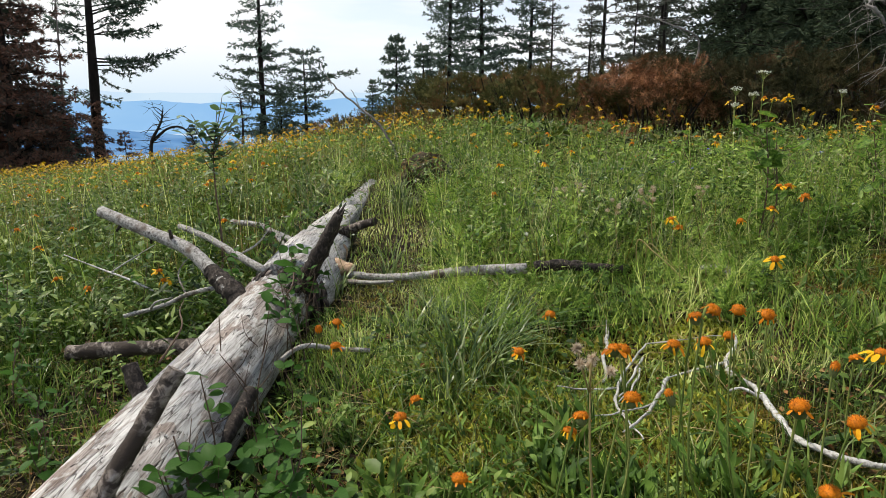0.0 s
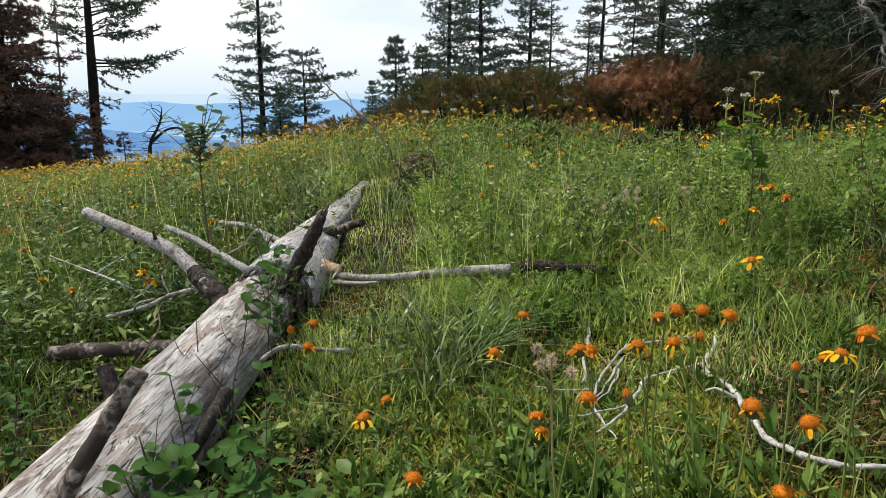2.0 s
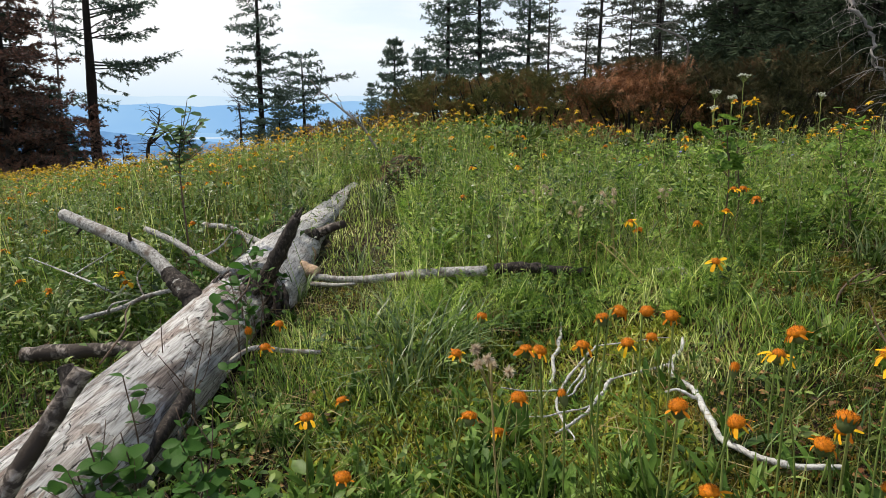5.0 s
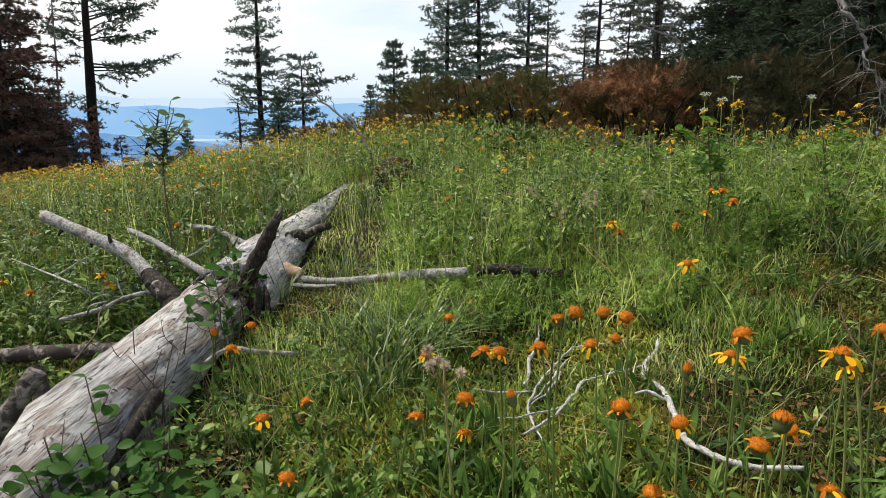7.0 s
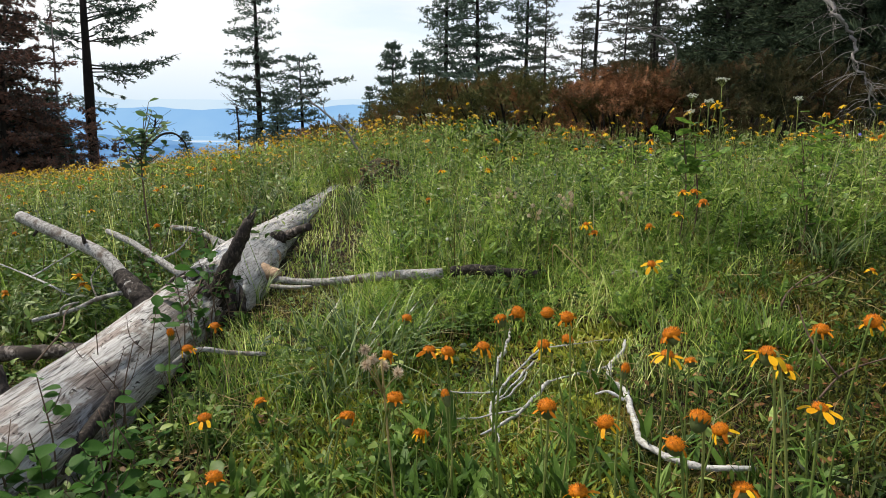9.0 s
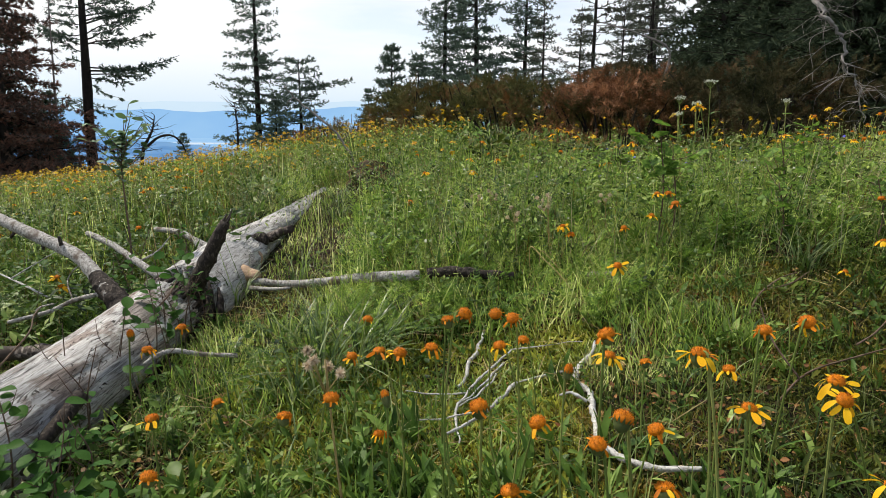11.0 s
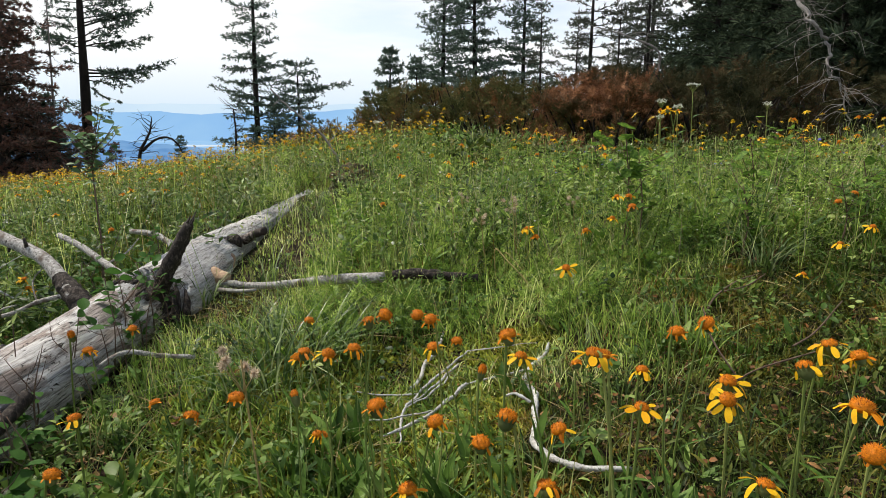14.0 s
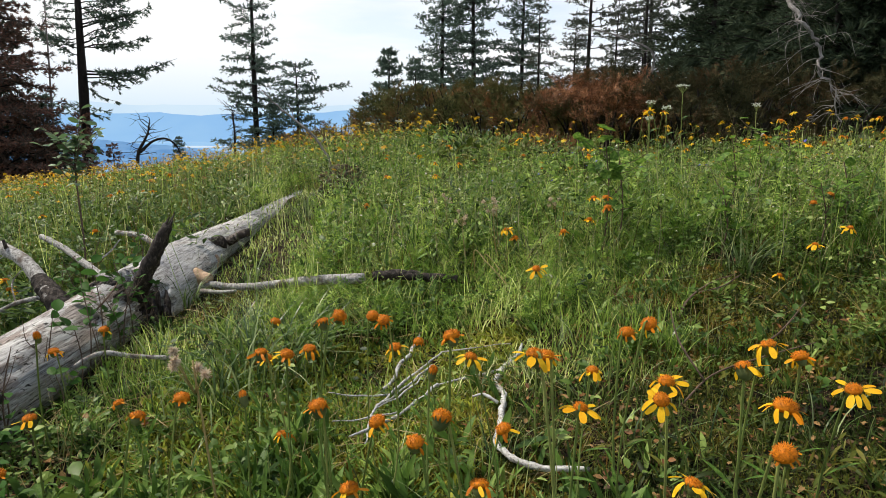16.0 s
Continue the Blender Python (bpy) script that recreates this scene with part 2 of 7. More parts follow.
M_GROUND = ground_material()
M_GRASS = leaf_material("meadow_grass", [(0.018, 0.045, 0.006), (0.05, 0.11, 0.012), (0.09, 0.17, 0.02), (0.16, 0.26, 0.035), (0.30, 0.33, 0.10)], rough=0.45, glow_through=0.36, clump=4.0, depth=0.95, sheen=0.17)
# Lit copy of the grass: mid-meadow brightness is put into its colour.
M_MEADOW = leaf_material("lit_meadow_grass", [(0.014, 0.028, 0.006), (0.07, 0.12, 0.02), (0.165, 0.235, 0.042), (0.31, 0.36, 0.09), (0.52, 0.52, 0.26)], rough=0.45, glow_through=0.46, clump=2.2, depth=1.85, sheen=0.17)
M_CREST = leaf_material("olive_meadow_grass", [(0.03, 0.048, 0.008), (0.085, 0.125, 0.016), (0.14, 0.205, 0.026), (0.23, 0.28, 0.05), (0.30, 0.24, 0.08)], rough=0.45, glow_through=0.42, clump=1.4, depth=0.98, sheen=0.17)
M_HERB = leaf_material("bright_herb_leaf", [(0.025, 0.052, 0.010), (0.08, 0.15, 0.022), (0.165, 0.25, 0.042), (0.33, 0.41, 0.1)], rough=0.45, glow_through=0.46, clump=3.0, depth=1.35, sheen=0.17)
M_GRASS_DRY = leaf_material("dry_grass", [(0.30, 0.22, 0.09), (0.42, 0.34, 0.16), (0.2, 0.15, 0.06)])
M_TUFT = leaf_material("tuft_grass", [(0.022, 0.048, 0.012), (0.055, 0.1, 0.026), (0.12, 0.18, 0.055), (0.34, 0.39, 0.19)], rough=0.36, glow_through=0.28, sheen=0.28)
M_LEAF = leaf_material("herb_leaf", [(0.014, 0.032, 0.006), (0.05, 0.098, 0.015), (0.1, 0.165, 0.03), (0.27, 0.33, 0.09)], rough=0.45, glow_through=0.25, clump=5.0, depth=0.98, sheen=0.17)
M_SAGE = leaf_material("grey_green_leaf", [(0.022, 0.05, 0.008), (0.05, 0.10, 0.015), (0.10, 0.17, 0.03), (0.22, 0.29, 0.075)], rough=0.5, glow_through=0.3, clump=6.0, depth=1.25, sheen=0.17)
M_MOSS = leaf_material("moss", [(0.02, 0.028, 0.004), (0.07, 0.08, 0.010), (0.21, 0.19, 0.022), (0.20, 0.09, 0.016)], glow_through=0.12, clump=5.0, depth=0.85)
# Yellow moss hue, lightened so that sunlight is part of the colour.
M_YELLOW = leaf_material("yellow_moss", [(0.05, 0.065, 0.009), (0.16, 0.19, 0.02), (0.32, 0.34, 0.04), (0.42, 0.36, 0.08)], glow_through=0.3, clump=6.0)
M_DARK_HERB = leaf_material("olive_herb_leaf", [(0.012, 0.02, 0.004), (0.034, 0.055, 0.009), (0.07, 0.092, 0.015), (0.16, 0.15, 0.03)], rough=0.5, glow_through=0.3, clump=5.0, sheen=0.12)
M_LITTER = leaf_material("dead_leaf", [(0.08, 0.035, 0.013), (0.2, 0.09, 0.03), (0.28, 0.17, 0.07), (0.05, 0.03, 0.016), (0.13, 0.05, 0.016)], glow_through=0.1)
M_SHRUB = leaf_material("shrub_leaf", [(0.03, 0.085, 0.016), (0.07, 0.16, 0.03), (0.15, 0.26, 0.055)], rough=0.5, glow_through=0.42, depth=0.95, sheen=0.1)
M_SAPLING = leaf_material("pale_sapling_leaf", [(0.07, 0.13, 0.05), (0.13, 0.21, 0.09), (0.24, 0.33, 0.17)], rough=0.45, glow_through=0.35, by_object=True, sheen=0.25)
M_STEM = leaf_material("flower_stem", [(0.11, 0.155, 0.035), (0.17, 0.22, 0.055), (0.26, 0.28, 0.085)], glow_through=0.15, by_object=True)
M_STEM_MANY = leaf_material("pale_stem", [(0.1, 0.15, 0.035), (0.2, 0.26, 0.07), (0.32, 0.36, 0.13)], glow_through=0.2)
M_TWIG = wood_material("twig_bark", [(0.3, (0.05, 0.03, 0.02)), (0.7, (0.16, 0.11, 0.08))])
M_DISC = leaf_material("flower_disc", [(0.40, 0.105, 0.004), (0.6, 0.19, 0.007), (0.2, 0.042, 0.004)], glow_through=0.15, spots=0.35, scale=300)
M_RAY = leaf_material("flower_ray", [(0.85, 0.40, 0.012), (0.9, 0.55, 0.02), (0.84, 0.47, 0.015)], glow_through=0.4, by_object=True, spots=0.12)
M_OLD_RAY = leaf_material("faded_ray", [(0.55, 0.15, 0.006), (0.7, 0.26, 0.01), (0.38, 0.09, 0.006)], glow_through=0.3, by_object=True, spots=0.2)
M_BLOOM = leaf_material("far_bloom", [(0.42, 0.2, 0.006), (0.56, 0.34, 0.01), (0.6, 0.42, 0.016), (0.1, 0.055, 0.014)], glow_through=0.3)
M_CALYX = leaf_material("calyx", [(0.07, 0.09, 0.03), (0.12, 0.14, 0.05)], glow_through=0.05, by_object=True)
M_FLUFF = leaf_material("seed_fluff", [(0.55, 0.44, 0.32), (0.72, 0.62, 0.48), (0.4, 0.26, 0.16)], glow_through=0.4)
M_BUD = leaf_material("seed_bud", [(0.2, 0.26, 0.09), (0.34, 0.36, 0.16), (0.5, 0.47, 0.3), (0.16, 0.1, 0.05)], glow_through=0.2)
M_SPENT = leaf_material("spent_head", [(0.05, 0.03, 0.015), (0.12, 0.07, 0.02), (0.25, 0.14, 0.02)], glow_through=0.1)
M_WHITE = leaf_material("white_bloom", [(0.55, 0.55, 0.46), (0.68, 0.68, 0.6), (0.4, 0.45, 0.3)], glow_through=0.3)
M_BLUE = leaf_material("blue_bloom", [(0.10, 0.10, 0.45), (0.16, 0.14, 0.6)], glow_through=0.3)
M_LOG = log_material("weathered_log", 0.34, 0.56)
M_LOG_PALE = log_material("bleached_log", 0.47, 0.7)
M_BARK = wood_material("dark_branch", [(0.34, (0.008, 0.006, 0.006)), (0.52, (0.03, 0.023, 0.019)), (0.7, (0.12, 0.098, 0.082))], grain=(110, 110, 60), bump=1.0)
M_PEEL = wood_material("half_barked_branch", [(0.34, (0.012, 0.009, 0.008)), (0.47, (0.06, 0.047, 0.04)), (0.56, (0.24, 0.2, 0.175)), (0.7, (0.42, 0.38, 0.35))], grain=(70, 22, 70), bump=1.0, patches=(0.035, 0.026, 0.021), patch_scale=14, patch_at=0.5)
M_GREY = wood_material("grey_branch", [(0.34, (0.05, 0.042, 0.038)), (0.46, (0.26, 0.245, 0.23)), (0.66, (0.5, 0.49, 0.47))], grain=(120, 120, 120), bump=0.8, patches=(0.1, 0.075, 0.06), patch_scale=16)
M_BLEACH = wood_material("bleached_root", [(0.32, (0.10, 0.09, 0.08)), (0.48, (0.36, 0.35, 0.33)), (0.7, (0.56, 0.56, 0.55))], grain=(130, 130, 130), bump=0.5)
M_TRUNK = wood_material("conifer_bark", [(0.3, (0.008, 0.006, 0.005)), (0.6, (0.025, 0.02, 0.016)), (0.8, (0.06, 0.05, 0.04))], grain=(6, 6, 2), bump=0.8)
M_SNAG = wood_material("dead_limb", [(0.3, (0.1, 0.09, 0.08)), (0.6, (0.27, 0.25, 0.24)), (0.8, (0.42, 0.4, 0.38))], grain=(12, 12, 12))
# Lightened and blued: aerial haze over the far firs is in the colour.
M_NEEDLE = leaf_material("fir_needles", [(0.0625, 0.1031, 0.0813), (0.1031, 0.1562, 0.1156), (0.1641, 0.2265, 0.1531)], glow_through=0.12, scale=3)
M_LICHEN = leaf_material("lichened_fir_needles", [(0.0345, 0.046, 0.0345), (0.069, 0.0862, 0.0598), (0.1265, 0.1437, 0.1035), (0.1955, 0.2012, 0.161)], rough=0.8, glow_through=0.1, scale=3, sheen=0.04)
# Darker copy of the fir needles, with shade put into the colours.
M_NEEDLE_DARK = leaf_material("fir_needles_painted_shade", [(0.0316, 0.0475, 0.0316), (0.0546, 0.0791, 0.0475), (0.0891, 0.1121, 0.0646)], rough=0.8, glow_through=0.1, scale=3, sheen=0.04)
# Dead brown and rust needles, lifted in tone to carry distance haze.
M_RUST = leaf_material("dead_needles", [(0.0544, 0.058, 0.0471), (0.0997, 0.0816, 0.0653), (0.154, 0.0997, 0.0779), (0.3081, 0.1414, 0.0943), (0.0906, 0.0761, 0.0616)], glow_through=0.1, scale=3, clump=1.1)
M_JUNIPER = leaf_material("juniper_green", [(0.0319, 0.0406, 0.0174), (0.0725, 0.0798, 0.029), (0.1522, 0.1522, 0.0522), (0.1232, 0.0754, 0.0348), (0.261, 0.1232, 0.0551)], rough=0.8, glow_through=0.1, scale=8, clump=2.6, sheen=0.04)
M_JUNIPER_RUST = leaf_material("juniper_rust", [(0.052, 0.065, 0.0208), (0.0715, 0.0585, 0.0234), (0.156, 0.0715, 0.0338), (0.34, 0.158, 0.075), (0.57, 0.29, 0.15)], glow_through=0.12, scale=8, clump=2.6)
# Darker juniper copy: the shade under the firs is put into its colours.
M_JUNIPER_DARK = leaf_material("juniper_painted_shade", [(0.0175, 0.0213, 0.0112), (0.0375, 0.04, 0.0187), (0.0688, 0.0625, 0.03), (0.0938, 0.0525, 0.0275)], rough=0.8, glow_through=0.08, scale=8, clump=2.6, sheen=0.03)
M_CLOD = wood_material("earth_clod", [(0.3, (0.015, 0.012, 0.008)), (0.52, (0.06, 0.05, 0.03)), (0.62, (0.16, 0.085, 0.02)), (0.78, (0.2, 0.17, 0.1))], grain=(40, 40, 40), rough=0.95, bump=1.0)
# Haze and the lake's shine sit in these glow colours.
M_PALE = painted_haze_material("palest_range", (0.6, 0.78, 0.95), (0.68, 0.84, 0.97), 1.0, 0.0012)
M_FAR = painted_haze_material("far_range", (0.28, 0.53, 0.87), (0.36, 0.61, 0.90), 1.0, 0.0012)
M_MID = painted_haze_material("valley_country", (0.29, 0.55, 0.88), (0.42, 0.66, 0.92), 1.0, 0.003)
M_HILL = painted_haze_material("near_hill", (0.13, 0.30, 0.60), (0.22, 0.42, 0.70), 1.0, 0.012)
M_LAKE = painted_haze_material("lake", (0.66, 0.78, 0.93), (0.74, 0.85, 0.96), 1.0, 0.002)


# ---- mesh helpers ----
def mesh_from(name, verts, faces, mat, smooth=False):
    """verts (n, 3); faces: a list of arrays, each (m, 3) or (m, 4)."""
    me = bpy.data.meshes.new(name)
    verts = np.asarray(verts, dtype=np.float32)
    faces = [np.asarray(f, dtype=np.int32) for f in faces if len(f)]
    loops = np.concatenate([f.ravel() for f in faces])
    sizes = np.concatenate([np.full(len(f), f.shape[1], dtype=np.int32) for f in faces])
    starts = np.concatenate([[0], np.cumsum(sizes)[:-1]]).astype(np.int32)
    me.vertices.add(len(verts))
    me.vertices.foreach_set("co", verts.ravel())
    me.loops.add(len(loops))
    me.loops.foreach_set("vertex_index", loops)
    me.polygons.add(len(sizes))
    me.polygons.foreach_set("loop_start", starts)
    me.update(calc_edges=True)
    me.validate()
    if smooth:
        me.polygons.foreach_set("use_smooth", np.ones(len(me.polygons), dtype=bool))
    me.materials.append(mat)
    return me


def part_mesh(name, me, parent=None, label=""):
    ob = new(name, me)
    if parent:
        ob.parent = parent
    return tagged(ob, label)


def spread(template, places, turns):
    """Many copies of a template (verts, quads, tris) at places (n, 3) with matrices turns (n, 3, 3)."""
    tv, tq, tt = template
    n, k = len(places), len(tv)
    verts = (np.einsum("nij,kj->nki", turns, tv) + places[:, None, :]).reshape(-1, 3)
    off = (np.arange(n) * k)[:, None, None]
    out = []
    for f in (tq, tt):
        if len(f):
            out.append((np.asarray(f)[None] + off).reshape(-1, len(f[0])))
    return verts, out


def joined(pieces):
    vs, fs, base = [], [], 0
    for v, f in pieces:
        vs.append(v)
        fs += [x + base for x in f]
        base += len(v)
    return np.concatenate(vs), fs


def turns_z(yaw, sx, sy, sz):
    """Upright copies turned by yaw and scaled."""
    c, s = np.cos(yaw), np.sin(yaw)
    m = np.zeros((len(yaw), 3, 3))
    m[:, 0, 0], m[:, 0, 1], m[:, 1, 0], m[:, 1, 1], m[:, 2, 2] = c * sx, -s * sy, s * sx, c * sy, sz
    return m


def frames_along(d, roll, scale):
    """Matrices whose y axis points along d (n, 3), rolled about it and scaled."""
    d = d / np.linalg.norm(d, axis=1, keepdims=True)
    up = np.where(np.abs(d[:, 2:3]) > 0.95, np.array([[1.0, 0, 0]]), np.array([[0, 0, 1.0]]))
    x = np.cross(d, up)
    x /= np.linalg.norm(x, axis=1, keepdims=True)
    z = np.cross(x, d)
    c, s = np.cos(roll)[:, None], np.sin(roll)[:, None]
    x2, z2 = x * c + z * s, -x * s + z * c
    return np.stack([x2, d, z2], axis=2) * np.asarray(scale).reshape(-1, 1, 1)


def blade(bend, width, segs=3, fold=0.0):
    """A grass blade of height 1 that bends over along +y."""
    v, q, t = [], [], []
    for i in range(segs):
        s = i / segs
        w = width * (1 - s ** 1.6) * 0.5
        y, z = bend * s * s, s * (1 - 0.35 * bend * s)
        v += [(-w, y, z), (w, y + fold * w, z)]
    v.append((0, bend, 1 - 0.35 * bend))
    for i in range(segs - 1):
        q.append((2 * i, 2 * i + 1, 2 * i + 3, 2 * i + 2))
    t.append((2 * segs - 2, 2 * segs - 1, 2 * segs))
    return np.array(v, float), q, t


def leaf_shape(width, droop=0.2, fold=0.15, blunt=0.5, rows=4):
    """A leaf of length 1 along +y with a folded midrib; blunt 0..1 moves its widest part outwards."""
    v, q, t = [(0, 0, 0)], [], []
    for i in range(1, rows):
        s = i / rows
        p = s ** (0.6 + blunt)
        w = width * 0.5 * math.sin(math.pi * min(1, p * 0.97 + 0.03)) ** 0.8
        z = -droop * s * s
        v += [(-w, s, z + fold * w), (0, s, z), (w, s, z + fold * w)]
    v.append((0, 1, -droop))
    t += [(0, 2, 1), (0, 3, 2)]
    for i in range(rows - 2):
        a = 1 + 3 * i
        q += [(a, a + 1, a + 4, a + 3), (a + 1, a + 2, a + 5, a + 4)]
    a, e = 1 + 3 * (rows - 2), len(v) - 1
    t += [(a, a + 1, e), (a + 1, a + 2, e)]
    return np.array(v, float), q, t


def spray(length, width, teeth, droop):
    """A feathery leaf: a midrib with pairs of pointed leaflets."""
    v, t = [], []
    for i in range(teeth):
        s = i / teeth
        ln = width * (1 - 0.55 * s)
        for side in (-1, 1):
            b = len(v)
            y, z = s * length, -droop * s * s * length
            y2 = y + ln * 0.75
            v += [(0, y, z), (side * ln * 0.25, y + ln * 0.15, z + 0.02 * ln), (side * ln * 0.75, y2, z - 0.12 * ln)]
            t.append((b, b + 1, b + 2) if side > 0 else (b, b + 2, b + 1))
            v.append((side * ln * 0.1, y + ln * 0.5, z - 0.02 * ln))
            t.append((b, b + 2, b + 3) if side > 0 else (b, b + 3, b + 2))
    b = len(v)
    v += [(-0.1 * width, 0.7 * length, -droop * 0.5 * length), (0.1 * width, 0.7 * length, -droop * 0.5 * length), (0, 1.1 * length, -droop * 1.1 * length)]
    t.append((b, b + 1, b + 2))
    return np.array(v, float), [], t


def smooth_line(points, steps):
    """Catmull-Rom through the points."""
    p = [np.array(q, float) for q in points]
    p = [2 * p[0] - p[1]] + p + [2 * p[-1] - p[-2]]
    out = []
    for i in range(1, len(p) - 2):
        for k in range(steps):
            t = k / steps
            a, b, c, d = p[i - 1], p[i], p[i + 1], p[i + 2]
            out.append(0.5 * (2 * b + (c - a) * t + (2 * a - 5 * b + 4 * c - d) * t * t + (3 * b - a - 3 * c + d) * t ** 3))
    out.append(p[-2])
    return np.array(out)


def tube(line, radii, sides=8, rough=0.0, freq=30.0, cap=True):
    """A closed tube round a line, with an uneven skin."""
    line = np.asarray(line, float)
    n = len(line)
    radii = np.interp(np.linspace(0, 1, n), np.linspace(0, 1, len(radii)), radii)
    d = np.gradient(line, axis=0)
    d /= np.linalg.norm(d, axis=1, keepdims=True) + 1e-12
    ref = np.array([0.31, 0.22, 0.92]) if abs(d[:, 2]).mean() < 0.8 else np.array([1.0, 0.2, 0])
    verts = []
    for i in range(n):
        x = np.cross(d[i], ref)
        x /= np.linalg.norm(x)
        z = np.cross(x, d[i])
        for k in range(sides):
            a = 2 * math.pi * k / sides
            v = x * math.cos(a) + z * math.sin(a)
            r = radii[i]
            if rough:
                q = line[i] + v * r
                r *= 1 + rough * noise.noise(Vector(q * freq)) + rough * 0.6 * noise.noise(Vector(q * freq * 2.7))
            verts.append(line[i] + v * r)
    k = np.arange(sides)
    quads = np.concatenate([np.stack([i * sides + k, i * sides + (k + 1) % sides, (i + 1) * sides + (k + 1) % sides, (i + 1) * sides + k], 1) for i in range(n - 1)])
    faces = [quads]
    if cap:
        verts += [line[0], line[-1]]
        c0, c1 = n * sides, n * sides + 1
        faces.append(np.concatenate([np.stack([(k + 1) % sides, k, np.full(sides, c0)], 1),
                                     np.stack([(n - 1) * sides + k, (n - 1) * sides + (k + 1) % sides, np.full(sides, c1)], 1)]))
    return np.array(verts), faces


def ease(a, b, v):
    t = np.clip((v - a) / (b - a), 0, 1)
    return t * t * (3 - 2 * t)


# ---- ground ----
def height(x, y):
    """The lie of the land: a meadow bank that climbs ahead and to the right, and falls away far off on the left."""
    x, y = np.asarray(x, float), np.asarray(y, float)
    side = 3 * np.tanh(x / 3)
    s = ease(0.8, 5, y)
    z = -0.022 + 0.086 * side + 0.252 * s + 0.03 * side * s + 0.13 * ease(4, 8, y)
    z -= 0.105 * np.maximum(0, -x - 1.2) * ease(2.5, 6, y)
    z -= (0.3 * ease(9, 30, y) + 0.5 * ease(20, 50, y)) * ease(7, -3, x)
    z -= 0.12 * ease(3.3, 5.3, y) * ease(0.4, 2.0, x)
    z -= 0.2 * ease(2.6, 4.6, y) * ease(0.1, 2.2, x)
    z += 1.1 * ease(7, 22, y) * ease(1, 9, x)
    z -= 0.062 * np.exp(-((x - 0.42) / 0.2) ** 2 - ((y - 1.45) / 0.3) ** 2)
    z += 0.012 * np.sin(5.1 * x + 1.3) * np.sin(4.3 * y) + 0.008 * np.sin(11.3 * x - 7.1 * y)
    return z


def drop(y):
    """Past the brow of the hill the slope goes down to the valley."""
    return -95 * ease(60, 700, y) - 3 * ease(40, 80, y)


gx = np.concatenate([-np.geomspace(4700, 5, 34), np.linspace(-4.8, 5.2, 101), np.geomspace(5.5, 4700, 34)])
gy = np.concatenate([-np.geomspace(300, 2, 12), np.linspace(-1.8, 6.0, 79), np.geomspace(6.2, 4950, 60)])
GX, GY = np.meshgrid(gx, gy)
GZ = height(np.maximum(GX, -40), GY) + drop(np.hypot(np.minimum(GX, 0) * 0.6, np.maximum(GY, 0))) * ease(900, 60, GX)
nx, ny = len(gx), len(gy)
ii, jj = np.meshgrid(np.arange(nx - 1), np.arange(ny - 1))
gq = np.stack([jj * nx + ii, jj * nx + ii + 1, (jj + 1) * nx + ii + 1, (jj + 1) * nx + ii], -1).reshape(-1, 4)
ground = new("ground", mesh_from("ground", np.stack([GX, GY, GZ], -1).reshape(-1, 3), [gq], M_GROUND, True))
tagged(ground, "mossy brown soil of a sloping mountain meadow", "ground", kind="structure")


# ---- distance ----
def ridge(name, y, x0, x1, low, tops, rough, mat, label, freq):
    """A far slope that climbs from the valley to an uneven crest."""
    n, rows = 90, 7
    xs = np.linspace(x0, x1, n)
    crest = np.interp(xs, np.linspace(x0, x1, len(tops)), tops)
    v = []
    for r in range(rows):
        f = r / (rows - 1)
        for x, c in zip(xs, crest):
            h = c + rough * noise.fractal(Vector((x * freq, y * 0.01, r * 0.15)), 1.0, 2.0, 5)
            v.append((x, y + 420 * f, low + (h - low) * f ** 0.8))
    i, j = np.meshgrid(np.arange(n - 1), np.arange(rows - 1))
    q = np.stack([j * n + i, j * n + i + 1, (j + 1) * n + i + 1, (j + 1) * n + i], -1).reshape(-1, 4)
    return tagged(new(name, mesh_from(name, np.array(v), [q], mat, True)), label, "mountains", kind="structure")


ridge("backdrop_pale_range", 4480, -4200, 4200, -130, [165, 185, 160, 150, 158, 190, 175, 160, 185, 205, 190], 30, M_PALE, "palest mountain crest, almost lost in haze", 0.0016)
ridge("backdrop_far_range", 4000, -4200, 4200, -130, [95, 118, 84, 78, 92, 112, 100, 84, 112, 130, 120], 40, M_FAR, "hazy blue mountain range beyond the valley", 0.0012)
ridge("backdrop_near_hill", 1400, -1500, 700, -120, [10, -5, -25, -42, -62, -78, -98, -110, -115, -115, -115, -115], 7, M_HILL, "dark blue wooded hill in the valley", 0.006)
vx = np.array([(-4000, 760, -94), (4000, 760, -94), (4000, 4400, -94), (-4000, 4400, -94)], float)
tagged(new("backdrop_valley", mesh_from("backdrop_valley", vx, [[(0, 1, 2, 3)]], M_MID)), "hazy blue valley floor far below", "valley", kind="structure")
a = np.linspace(0, 2 * np.pi, 40, endpoint=False)
lk = np.stack([-1330 + 330 * np.cos(a) * (1 + 0.25 * np.sin(3 * a)), 2900 + 240 * np.sin(a) * (1 + 0.2 * np.cos(2 * a)), np.full(40, -91.0)], 1)
lk = np.concatenate([lk, [(-1330, 2900, -91)]])
k = np.arange(40)
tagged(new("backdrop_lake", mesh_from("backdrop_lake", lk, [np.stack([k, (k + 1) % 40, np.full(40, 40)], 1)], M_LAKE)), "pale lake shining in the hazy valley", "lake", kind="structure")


# ---- fallen log ----
def log_radius(y):
    return np.interp(y, [-0.3, 0.5, 1.4, 1.85, 1.96, 2.05, 2.2, 2.5, 2.8, 3.2, 4.7], [0.118, 0.115, 0.11, 0.108, 0.108, 0.118, 0.126, 0.126, 0.106, 0.088, 0.054])


